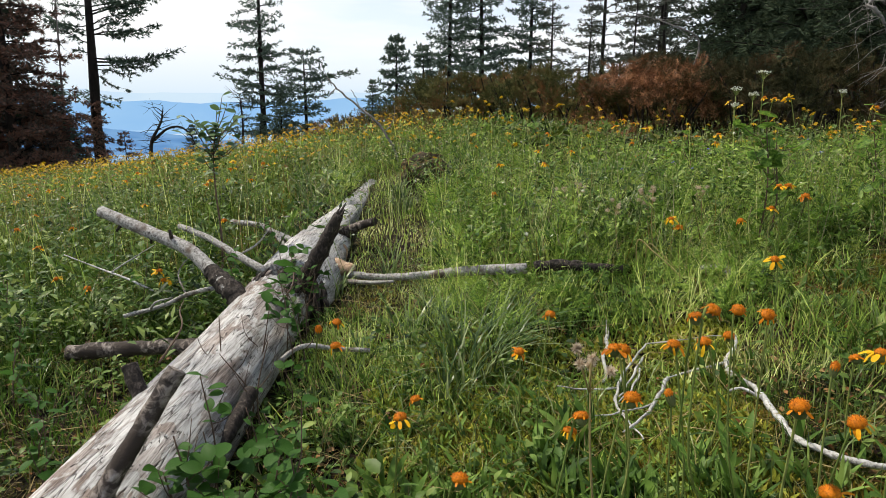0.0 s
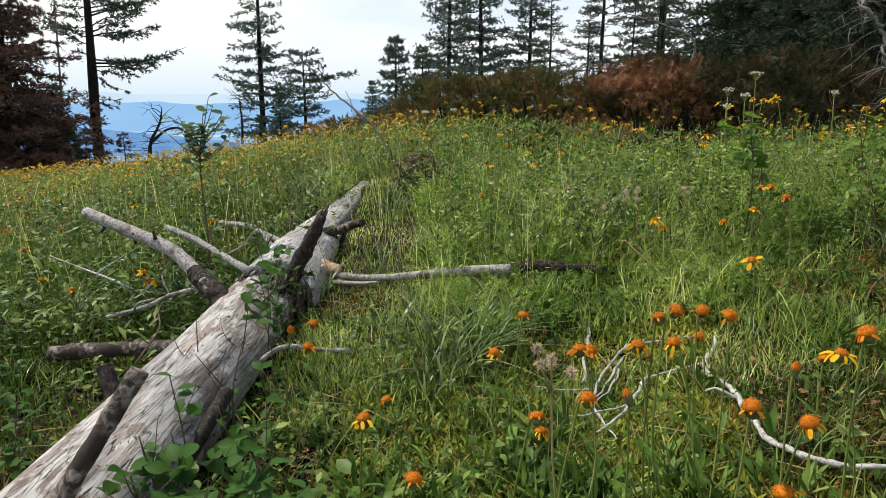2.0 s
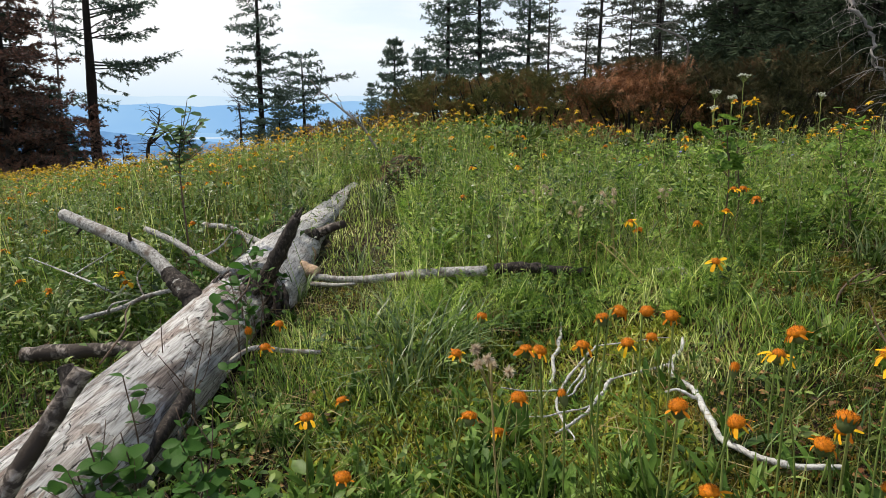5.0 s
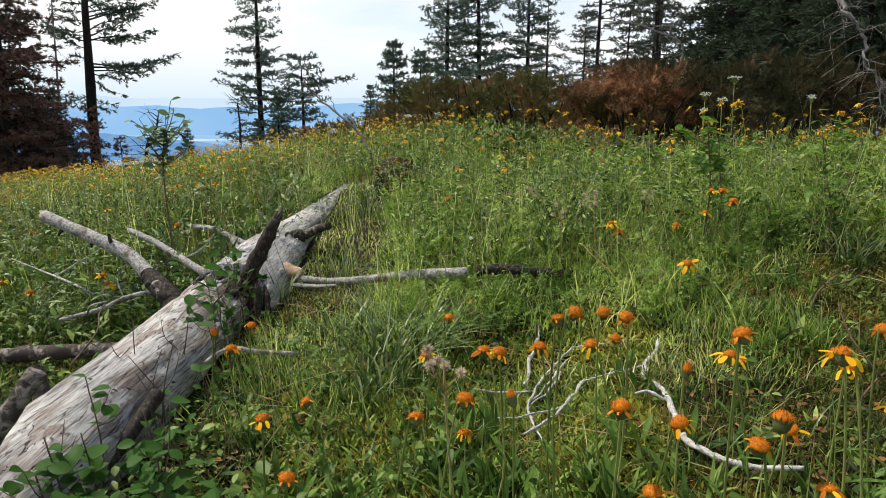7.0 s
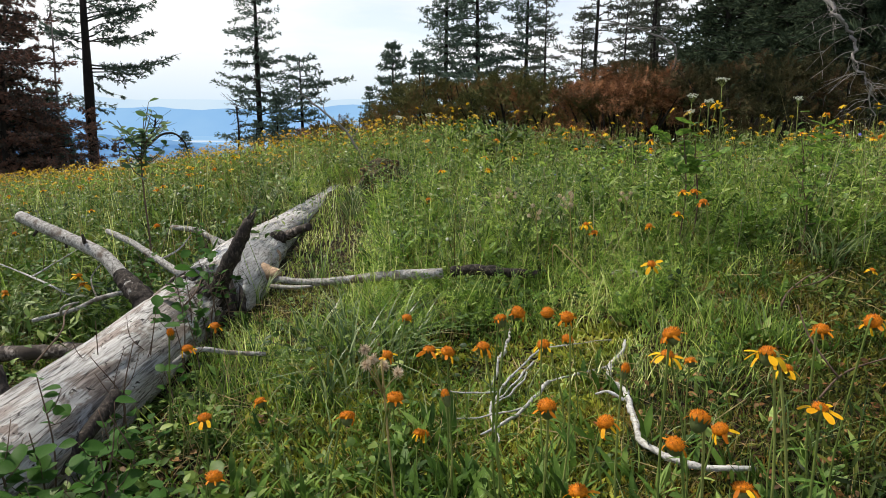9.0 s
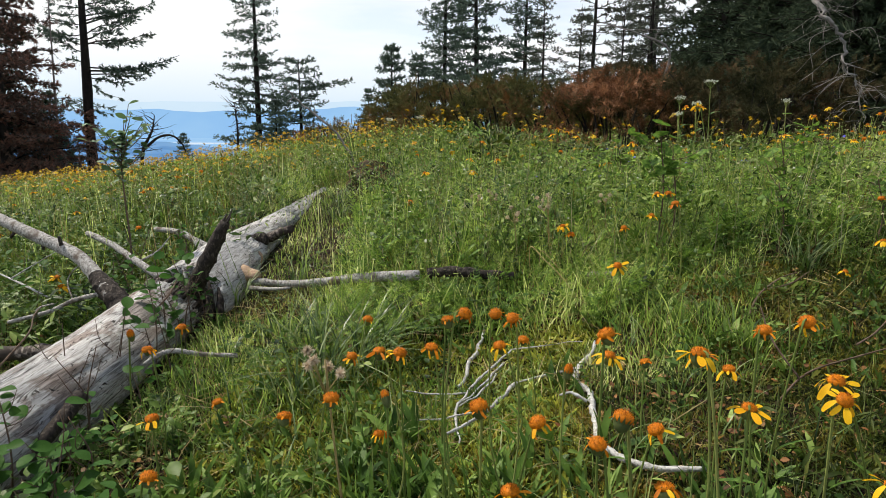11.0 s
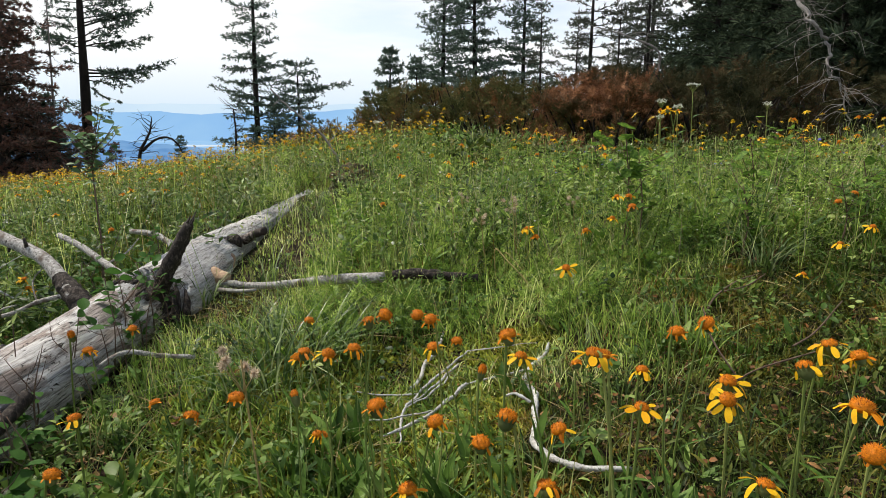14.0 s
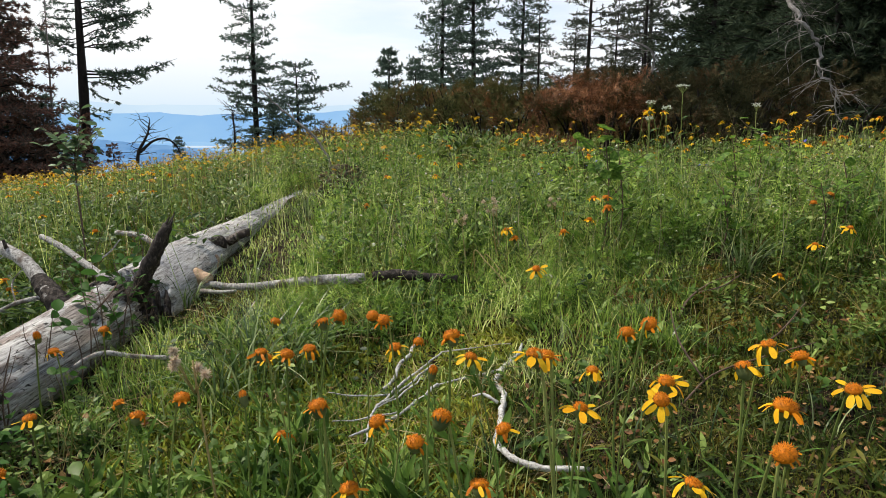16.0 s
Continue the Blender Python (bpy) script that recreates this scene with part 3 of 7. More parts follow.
def log_axis(y):
    bulge = float(ease(1.95, 2.2, y)) * float(ease(4.4, 2.9, y))
    return np.array([-0.54 + 0.012 * math.sin(1.7 * y) + 0.011 * bulge, y, -0.006 * bulge + np.interp(y, [-0.3, 1.5, 2.85, 3.5, 4.75], [0.01, 0.028, 0.08, 0.094, 0.125])])


def fallen_log():
    thing = new("fallen_log")
    tagged(thing, "long fallen tree trunk, bleached grey, barkless and broken, in the meadow", "log")

    def trunk(name, ys, ragged_start, ragged_end, mat, label, shrink=1.0, sides=72):
        verts = []
        for i, y0 in enumerate(ys):
            c = log_axis(y0)
            for k in range(sides):
                a = 2 * math.pi * k / sides
                ca, sa = math.cos(a), math.sin(a)
                torn = 0.045 * noise.noise(Vector((ca * 5, 0.7, sa * 5))) + 0.03 * noise.noise(Vector((ca * 17, 2.7, sa * 17)))
                y = y0
                if ragged_start:
                    y += (torn + 0.02) * float(ease(ys[0] + 0.16, ys[0], y0))
                if ragged_end:
                    y += (torn - 0.02) * float(ease(ys[-1] - 0.16, ys[-1], y0))
                n1 = noise.noise(Vector((ca * 1.4, y * 1.3, sa * 1.4)))
                n2 = noise.noise(Vector((ca * 8, y * 1.6, sa * 8)))
                n3 = noise.noise(Vector((ca * 24, y * 3.2, sa * 24)))
                n4 = noise.noise(Vector((ca * 14, y * 0.9 + 7, sa * 14)))
                r = log_radius(y) * shrink * (1 + 0.08 * n1 + 0.03 * n2 + 0.014 * n3)
                # a flat face on the upper flank, weathered away
                r *= 1 - 0.05 * math.exp(-((a - 0.75) / 0.4) ** 2) * float(ease(2.0, 1.8, y))
                # burl with a dark knot on the flank
                r *= 1 + 0.22 * math.exp(-((y - 2.72) / 0.10) ** 2 - ((a - 0.35) / 0.45) ** 2)
                # flared foot of the upper trunk
                r *= 1 + 0.32 * float(ease(1.96, 2.06, y)) * math.exp(-((y - 2.3) / 0.36) ** 2 - (((a + 0.35 + math.pi) % (2 * math.pi) - math.pi) / 0.7) ** 2)
                # long drying cracks
                r *= 1 - 0.035 * math.exp(-(n4 / 0.035) ** 2)
                verts.append((c[0] + r * ca, y, c[2] + r * sa))
        n = len(ys)
        k = np.arange(sides)
        q = np.concatenate([np.stack([i * sides + k, i * sides + (k + 1) % sides, (i + 1) * sides + (k + 1) % sides, (i + 1) * sides + k], 1)[:, ::-1] for i in range(n - 1)])
        verts += [tuple(log_axis(ys[0] + 0.03 * ragged_start)), tuple(log_axis(ys[-1] - 0.03 * ragged_end))]
        t = np.concatenate([np.stack([k, (k + 1) % sides, np.full(sides, n * sides)], 1), np.stack([(n - 1) * sides + k, np.full(sides, n * sides + 1), (n - 1) * sides + (k + 1) % sides], 1)])
        return part_mesh(name, mesh_from(name, np.array(verts), [q, t], mat, True), thing, label)

    trunk("lower_trunk", np.concatenate([np.linspace(-0.3, 0.6, 40), np.linspace(0.61, 1.965, 170)]), False, True, M_LOG, "bleached grey cracked trunk wood with a torn end")
    trunk("upper_trunk", np.concatenate([np.linspace(2.09, 3.0, 100), np.linspace(3.02, 4.75, 80)]), True, False, M_LOG_PALE, "bleached pale upper trunk beyond the break")
    trunk("rotten_core", np.linspace(1.7, 2.35, 24), False, False, M_BARK, "dark rotten heartwood showing in the break", 0.6, 28)

    def limb(name, pts, radii, mat, label, steps=14, sides=14, rough=0.18, freq=35):
        v, f = tube(smooth_line(pts, steps), radii, sides, rough, freq)
        return part_mesh(name, mesh_from(name, v, f, mat, True), thing, label)

    big = limb("limb", [(-0.56, 1.80, 0.06), (-0.635, 1.832, 0.132), (-0.72, 1.895, 0.185), (-0.811, 1.957, 0.236), (-0.98, 2.03, 0.285), (-1.145, 2.1, 0.332)],
               [0.028, 0.025, 0.023, 0.021, 0.02, 0.019], M_GREY, "smooth grey dead limb, cut off square", rough=0.08)
    limb("limb_collar", [(-0.57, 1.79, 0.075), (-0.62, 1.825, 0.118), (-0.672, 1.862, 0.155), (-0.715, 1.89, 0.182)], [0.036, 0.034, 0.03, 0.0245], M_BARK, "dark flaking bark round the base of the limb", rough=0.25, freq=45)
    for at, d in (((-0.86, 1.97, 0.26), (0.0, -0.01, 0.035)), ((-1.06, 2.06, 0.30), (-0.01, -0.02, -0.025)), ((-0.95, 2.02, 0.265), (0.01, -0.022, -0.02)), ((-0.74, 1.9, 0.19), (0.02, -0.02, -0.02))):
        v, f = tube([at, np.array(at) + np.array(d)], [0.007, 0.004], 6, 0.2, 80)
        part_mesh("twig_stub", mesh_from("twig_stub", v, f, M_BARK, True), big)
    stub = limb("broken_limb", [(-0.475, 2.0, 0.02), (-0.44, 1.97, 0.12), (-0.415, 1.955, 0.175), (-0.365, 1.95, 0.265), (-0.325, 1.95, 0.345)], [0.027, 0.027, 0.026, 0.023, 0.015], M_BARK, "dark splintered limb stub with bark", rough=0.26, freq=30)
    for dx, dy, ln in ((0.004, 0.004, 0.04), (-0.008, 0.002, 0.025), (0.009, -0.004, 0.018), (0.0, 0.009, 0.03)):
        v, f = tube([(-0.33 + dx, 1.95 + dy, 0.335), (-0.32 + dx + ln * 0.4, 1.95 + dy, 0.345 + ln)], [0.007, 0.001], 5, 0.3, 90)
        part_mesh("splinter", mesh_from("splinter", v, f, M_BARK, True), stub)
    limb("limb", [(-0.6, 1.62, 0.035), (-0.72, 1.66, 0.02), (-0.87, 1.69, 0.005), (-1.075, 1.72, -0.022)], [0.026, 0.023, 0.021, 0.024], M_PEEL, "short dark limb with peeling bark near the ground", rough=0.22, freq=24)
    limb("limb", [(-0.47, 0.69, 0.05), (-0.449, 0.735, 0.15), (-0.415, 0.775, 0.22), (-0.366, 0.818, 0.306)], [0.0165, 0.014, 0.0125, 0.0135], M_PEEL, "dark upright limb stub, sawn flat at the end", rough=0.13, freq=40)
    limb("limb_stub", [(-0.58, 1.16, 0.06), (-0.605, 1.175, 0.105), (-0.633, 1.2, 0.155)], [0.021, 0.0165, 0.0165], M_BARK, "short dark limb stub", rough=0.15)
    limb("limb_stub", [(-0.47, 0.98, -0.02), (-0.435, 1.06, 0.015), (-0.415, 1.14, 0.05), (-0.395, 1.22, 0.09)], [0.019, 0.017, 0.015, 0.016], M_BARK, "dark broken limb stub", rough=0.16)
    limb("limb_stub", [(-0.5, 2.9, 0.1), (-0.42, 2.82, 0.14), (-0.36, 2.74, 0.175), (-0.294, 2.67, 0.204)], [0.026, 0.021, 0.019, 0.017], M_PEEL, "grey limb stub")
    tan_wood = wood_material("fresh_wood", [(0.3, (0.2, 0.12, 0.07)), (0.55, (0.42, 0.29, 0.19)), (0.7, (0.6, 0.45, 0.32))], grain=(90, 40, 90), bump=0.8)
    limb("root_knot", [(-0.5, 2.37, 0.085), (-0.44, 2.36, 0.08), (-0.39, 2.34, 0.08), (-0.34, 2.31, 0.08)], [0.05, 0.042, 0.032, 0.018], tan_wood, "tan swollen limb base", rough=0.25)
    limb("knot", [(-0.47, 2.72, 0.13), (-0.43, 2.7, 0.15), (-0.41, 2.69, 0.155)], [0.034, 0.032, 0.02], M_BARK, "dark gnarled knot", rough=0.5, freq=60)
    for i in range(4):
        v, f = tube(smooth_line([(-0.455 + 0.01 * math.sin(5 * i), 2.62 + 0.02 * i, 0.13 - 0.02 * i), (-0.42 + 0.012 * math.cos(3 * i), 2.6 + 0.025 * i, 0.1 - 0.015 * i), (-0.405, 2.57 + 0.03 * i, 0.055 - 0.012 * i)], 4), [0.006, 0.008, 0.003], 6, 0.3, 60)
        part_mesh("bark_flake", mesh_from("bark_flake", v, f, M_BARK if i % 3 else tan_wood, True), thing)
    # torn bark slabs and splinters standing in the break
    rs = np.random.default_rng(12)
    for i in range(26):
        a = -0.5 + 2.9 * i / 25 + rs.normal(0, 0.05)
        y = 1.965 + rs.normal(0, 0.02)
        c, rr = log_axis(y), log_radius(y) * rs.uniform(0.9, 1.02)
        p0 = np.array([c[0] + rr * math.cos(a), y - 0.06 * rs.uniform(0.3, 1), c[2] + rr * math.sin(a)])
        p1 = np.array([c[0] + rr * 1.04 * math.cos(a), y + 0.06 * rs.uniform(0.2, 1), c[2] + rr * 1.03 * math.sin(a) + 0.012 * rs.random()])
        w = rs.uniform(0.0035, 0.009)
        v, f = tube([p0, (p0 + p1) / 2 + (0, 0, 0.003), p1], [w, w * 0.9, 0.001], 6, 0.4, 70)
        part_mesh("bark_splinter", mesh_from("bark_splinter", v, f, M_BARK if i % 3 else M_PEEL, True), thing)
    for x0, y0, tall in ((-0.45, 2.02, 0.13), (-0.435, 2.05, 0.12), (-0.425, 2.0, 0.08), (-0.47, 2.03, 0.15), (-0.405, 2.04, 0.05), (-0.5, 2.04, 0.12), (-0.415, 2.08, 0.09)):
        line = smooth_line([(x0, y0, -0.04), (x0 + 0.006, y0 + 0.01, tall * 0.5), (x0 - 0.004, y0 + 0.03, tall)], 6)
        v, f = tube(line, [0.014, 0.013, 0.003], 8, 0.45, 55)
        part_mesh("bark_slab", mesh_from("bark_slab", v * np.array([1, 1, 1.0]), f, M_BARK, True), thing, "dark upright slab of rotten bark")
    # dark bark still clinging to the lower flank of the upper trunk, and thin scales on the lower one
    for y0, y1, a0, a1 in ((0.6, 0.95, -1.4, -0.75),):
        rows, cols = 40, 12
        bv = []
        for i in range(rows):
            y = y0 + (y1 - y0) * i / (rows - 1)
            c, rr = log_axis(y), log_radius(y)
            edge = 0.34 * noise.noise(Vector((y * 9, 3.1, 0))) + 0.16 * noise.noise(Vector((y * 31, 1.1, 0)))
            pinch = min(1, 6 * min(i, rows - 1 - i) / rows)
            for k in range(cols):
                a = a0 + (a1 + edge - a0) * pinch * k / (cols - 1)
                r2 = rr * (1.075 + 0.05 * noise.noise(Vector((y * 26, a * 7, 5)))) + 0.002
                bv.append((c[0] + r2 * math.cos(a), y, c[2] + r2 * math.sin(a)))
        i2, k2 = np.meshgrid(np.arange(rows - 1), np.arange(cols - 1), indexing="ij")
        bq = np.stack([i2 * cols + k2, i2 * cols + k2 + 1, (i2 + 1) * cols + k2 + 1, (i2 + 1) * cols + k2], -1).reshape(-1, 4)
        part_mesh("bark_strip", mesh_from("bark_strip", np.array(bv), [bq], M_BARK, True), thing, "dark rough strip of old bark")
    for pts, r in ((((-0.47, 1.75, 0.12), (-0.44, 1.78, 0.16), (-0.46, 1.9, 0.19)), 0.003), (((-0.62, 1.3, 0.12), (-0.6, 1.38, 0.17), (-0.63, 1.45, 0.19), (-0.64, 1.5, 0.2)), 0.0025)):
        limb("twig", pts, [r, r * 0.6], M_TWIG, "thin dark twig", rough=0, sides=5, steps=5)
    return thing


fallen_log()


def kinked(line, amount):
    """The line with small bends in it, as dead wood has."""
    return line + amount * np.array([noise.noise_vector(Vector(p * 23.0)) for p in line]) * np.array([1.0, 1.0, 0.5])


def stick(name, pts, radii, mat, label, category, side_twigs=(), rough=0.15, freq=40, sides=8, kink=0.0):
    """A loose branch with its side twigs."""
    thing = new(name)
    tagged(thing, label, category)
    v, f = tube(kinked(smooth_line(pts, 7), kink), radii, sides, rough, freq)
    part_mesh("stem", mesh_from("stem", v, f, mat, True), thing)
    for p, r in side_twigs:
        v, f = tube(kinked(smooth_line(p, 6), kink), [r, r * 0.85, r * 0.5], 6, rough, freq)
        part_mesh("side_twig", mesh_from("side_twig", v, f, mat, True), thing)
    return thing


stick("dead_branch", [(-0.37, 2.325, 0.06), (-0.22, 2.25, 0.066), (-0.088, 2.185, 0.088), (0.1, 2.11, 0.125), (0.28, 2.06, 0.145)], [0.013, 0.013, 0.015, 0.018, 0.018], M_GREY, "grey dead branch lying in the grass", "branch",
      [(((-0.35, 2.25, 0.05), (-0.25, 2.16, 0.07), (-0.17, 2.1, 0.09)), 0.009)])
stick("dead_branch", [(0.31, 2.1, 0.142), (0.4, 2.085, 0.152), (0.5, 2.06, 0.15), (0.6, 2.05, 0.145)], [0.018, 0.02, 0.017, 0.013], M_BARK, "dark rotting branch piece in the grass", "branch", rough=0.35)
stick("dead_branch", [(0.845, 2.03, 0.152), (0.885, 2.0, 0.16), (0.915, 1.965, 0.155), (0.912, 1.92, 0.11), (0.90, 1.87, 0.05)], [0.012, 0.016, 0.019, 0.016, 0.013], M_GREY, "short curved grey branch piece", "branch", rough=0.3)
stick("dry_stalk", [(0.665, 2.12, 0.13), (0.66, 2.1, 0.235), (0.698, 2.05, 0.205), (0.742, 2.0, 0.165), (0.78, 1.95, 0.12), (0.824, 1.9, 0.06)], [0.0016, 0.0022, 0.0024, 0.0024, 0.002, 0.0012], M_GRASS_DRY, "pale arching dry stalk in the grass", "stalk", rough=0, sides=5)
stick("dry_stalk", [(0.70, 2.14, 0.13), (0.695, 2.1, 0.22), (0.725, 2.06, 0.2), (0.775, 2.0, 0.14), (0.80, 1.97, 0.09)], [0.0014, 0.0018, 0.0018, 0.0014, 0.001], M_GRASS_DRY, "thin pale arching dry stalk", "stalk", rough=0, sides=5)
stick("dead_branch", [(-1.0, 2.37, 0.235), (-0.86, 2.27, 0.21), (-0.75, 2.19, 0.175), (-0.6, 2.08, 0.13)], [0.011, 0.012, 0.013, 0.015], M_GREY, "thin grey branch leaning on the log", "branch", [(((-0.72, 2.17, 0.165), (-0.66, 2.2, 0.2), (-0.62, 2.22, 0.25)), 0.004)])
stick("dead_branch", [(-0.97, 2.87, 0.168), (-0.83, 2.8, 0.165), (-0.74, 2.74, 0.14), (-0.62, 2.68, 0.1)], [0.011, 0.013, 0.014, 0.016], M_GREY, "thin grey branch beside the log", "branch", [(((-0.74, 2.74, 0.14), (-0.68, 2.66, 0.1), (-0.62, 2.6, 0.08)), 0.012)])
stick("dead_branch", [(-1.38, 2.25, 0.15), (-1.22, 2.19, 0.112), (-1.08, 2.08, 0.108), (-0.96, 2.02, 0.08)], [0.002, 0.003, 0.004, 0.004], M_BLEACH, "thin pale dry twig in the grass", "twig", [(((-1.15, 2.13, 0.115), (-1.1, 2.17, 0.15), (-1.02, 2.2, 0.2)), 0.003)])
stick("dead_branch", [(-0.98, 1.85, 0.045), (-0.86, 1.87, 0.075), (-0.78, 1.88, 0.11), (-0.66, 1.89, 0.135)], [0.006, 0.007, 0.007, 0.008], M_GREY, "thin grey twig leaning on the log", "twig", [(((-0.9, 1.86, 0.06), (-0.86, 1.82, 0.1), (-0.8, 1.8, 0.12)), 0.004), (((-0.79, 1.88, 0.1), (-0.84, 1.95, 0.16), (-0.8, 2.0, 0.22)), 0.003)])
stick("dead_branch", [(-0.46, 1.5, 0.0), (-0.374, 1.564, 0.055), (-0.28, 1.59, 0.04), (-0.196, 1.607, 0.03)], [0.006, 0.007, 0.0065, 0.006], M_GREY, "short grey stick beside the log", "branch")
# pale forked root on the moss
stick("bleached_branch", [(0.80, 0.935, 0.088), (0.715, 0.955, 0.08), (0.668, 1.005, 0.073), (0.652, 1.08, 0.064), (0.668, 1.16, 0.058), (0.678, 1.22, 0.06), (0.688, 1.30, 0.06), (0.676, 1.38, 0.055), (0.70, 1.47, 0.05), (0.74, 1.525, 0.062), (0.762, 1.565, 0.085)],
      [0.0045, 0.0055, 0.0058, 0.0062, 0.0066, 0.0068, 0.007, 0.0064, 0.0075, 0.006, 0.0035], M_BLEACH, "bleached white crooked dead branch on moss", "branch",
      [(((0.70, 1.47, 0.05), (0.62, 1.45, 0.04), (0.53, 1.42, 0.03)), 0.004), (((0.54, 1.42, 0.032), (0.44, 1.26, 0.022), (0.36, 1.16, 0.03)), 0.0048),
       (((0.47, 1.31, 0.02), (0.39, 1.27, 0.018), (0.31, 1.25, 0.018)), 0.0026), (((0.672, 1.25, 0.064), (0.64, 1.265, 0.075), (0.615, 1.27, 0.068)), 0.004)], rough=0.5, freq=70, sides=10, kink=0.0055)
stick("bleached_branch", [(0.49, 1.80, 0.05), (0.475, 1.74, 0.032), (0.455, 1.66, 0.018), (0.43, 1.60, 0.008), (0.425, 1.54, 0.0), (0.40, 1.47, 0.0)], [0.0038, 0.0054, 0.0058, 0.0054, 0.005, 0.0036], M_BLEACH, "bleached white thin branch in a hollow", "branch", rough=0.45, freq=70, kink=0.0055)
stick("bleached_branch", [(0.55, 1.62, 0.045), (0.49, 1.55, 0.022), (0.44, 1.46, 0.008), (0.405, 1.38, 0.004), (0.39, 1.27, 0.014), (0.395, 1.14, 0.024)], [0.0024, 0.0036, 0.0042, 0.004, 0.003, 0.0018], M_BLEACH, "bleached thin forked branch on moss", "branch",
      [(((0.52, 1.56, 0.03), (0.46, 1.45, 0.014), (0.41, 1.36, 0.01)), 0.0034), (((0.50, 1.5, 0.02), (0.45, 1.4, 0.014), (0.4, 1.33, 0.012)), 0.0028), (((0.42, 1.42, 0.006), (0.35, 1.40, 0.012), (0.27, 1.41, 0.016)), 0.0024),
       (((0.55, 1.62, 0.045), (0.63, 1.6, 0.062), (0.73, 1.585, 0.08)), 0.002)], rough=0.5, freq=70, kink=0.0055)
stick("dry_twig", [(1.2, 1.65, 0.12), (1.26, 1.72, 0.17), (1.36, 1.8, 0.2), (1.45, 1.85, 0.21)], [0.0028, 0.0028, 0.002, 0.0014], M_TWIG, "thin dark dry twig over moss", "twig", [(((1.3, 1.75, 0.18), (1.36, 1.74, 0.2), (1.42, 1.76, 0.23)), 0.0025)])
stick("dry_twig", [(1.05, 1.2, 0.08), (1.12, 1.22, 0.14), (1.2, 1.17, 0.2), (1.28, 1.14, 0.24)], [0.0022, 0.002, 0.0016, 0.001], M_TWIG, "thin dark bare twig", "twig", [(((1.1, 1.21, 0.13), (1.06, 1.26, 0.2), (1.05, 1.3, 0.26)), 0.0025), (((1.18, 1.17, 0.22), (1.24, 1.2, 0.24), (1.3, 1.22, 0.3)), 0.002)])
stick("dead_branch", [(-0.40, 5.4, 0.15), (-0.406, 5.4, 0.36), (-0.56, 5.4, 0.592), (-0.695, 5.4, 0.708), (-0.84, 5.4, 0.825), (-0.961, 5.4, 0.952)], [0.012, 0.011, 0.01, 0.009, 0.007, 0.005], M_SNAG, "bare pale dead stem leaning over the brow", "branch",
      [(((-0.88, 5.4, 0.865), (-0.92, 5.38, 0.83), (-0.95, 5.37, 0.80)), 0.005), (((-0.7, 5.4, 0.71), (-0.72, 5.42, 0.78), (-0.76, 5.43, 0.85)), 0.004), (((-0.5, 5.4, 0.5), (-0.42, 5.38, 0.6), (-0.40, 5.36, 0.72)), 0.004)], kink=0.015)


# earth clod with roots beyond the log
def earth_clod():
    bm = bmesh.new()
    bmesh.ops.create_icosphere(bm, subdivisions=4, radius=1)
    for v in bm.verts:
        d = 1 + 0.32 * noise.fractal(v.co * 2.3, 1.0, 2.0, 5)
        v.co = Vector((v.co.x * 0.16 * d, v.co.y * 0.13 * d, v.co.z * 0.13 * d))
    me = bpy.data.meshes.new("earth_clod")
    bm.to_mesh(me)
    bm.free()
    me.materials.append(M_CLOD)
    ob = new("earth_clod", me)
    ob.location = (-0.11, 4.2, 0.27)
    return tagged(ob, "brown clod of earth and rotten wood by the log's end", "earth mound")


earth_clod()


# ---- conifers ----
def fine_spray(teeth, droop):
    """A thin spray: single narrow needle bunches along a midrib."""
    v, t = [], []
    for i in range(teeth):
        s = i / teeth
        ln = 0.5 * (1 - 0.6 * s)
        for side in (-1, 1):
            b = len(v)
            z = -droop * s * s
            v += [(0, s - 0.03, z), (0, s + 0.09, z), (side * ln * 0.8, s + ln * 0.75, z - 0.1 * ln)]
            t.append((b, b + 1, b + 2) if side > 0 else (b, b + 2, b + 1))
    b = len(v)
    v += [(-0.04, 0.0, 0), (0.04, 0.0, 0), (0, 1.15, -droop * 1.1)]
    t.append((b, b + 1, b + 2))
    return np.array(v, float), [], t


def needle_tuft(rays, seed):
    """The end of a twig: pointed bunches of needles that stand out all round it."""
    r = np.random.default_rng(seed)
    v, t = [], []
    for i in range(rays):
        a = 2 * math.pi * (i + 0.4 * r.random()) / rays
        s, c = math.sin(a), math.cos(a)
        y0 = 0.55 * r.random()
        ln, out, w = r.uniform(0.45, 0.9), r.uniform(0.15, 0.5), r.uniform(0.055, 0.095)
        b = len(v)
        v += [(-c * w, y0, s * w), (c * w, y0 + 0.12, -s * w), (s * out, y0 + ln, c * out)]
        t.append((b, b + 1, b + 2))
    return np.array(v, float), [], t


TUFTS = [needle_tuft(12, 1), needle_tuft(13, 2), needle_tuft(11, 3)]


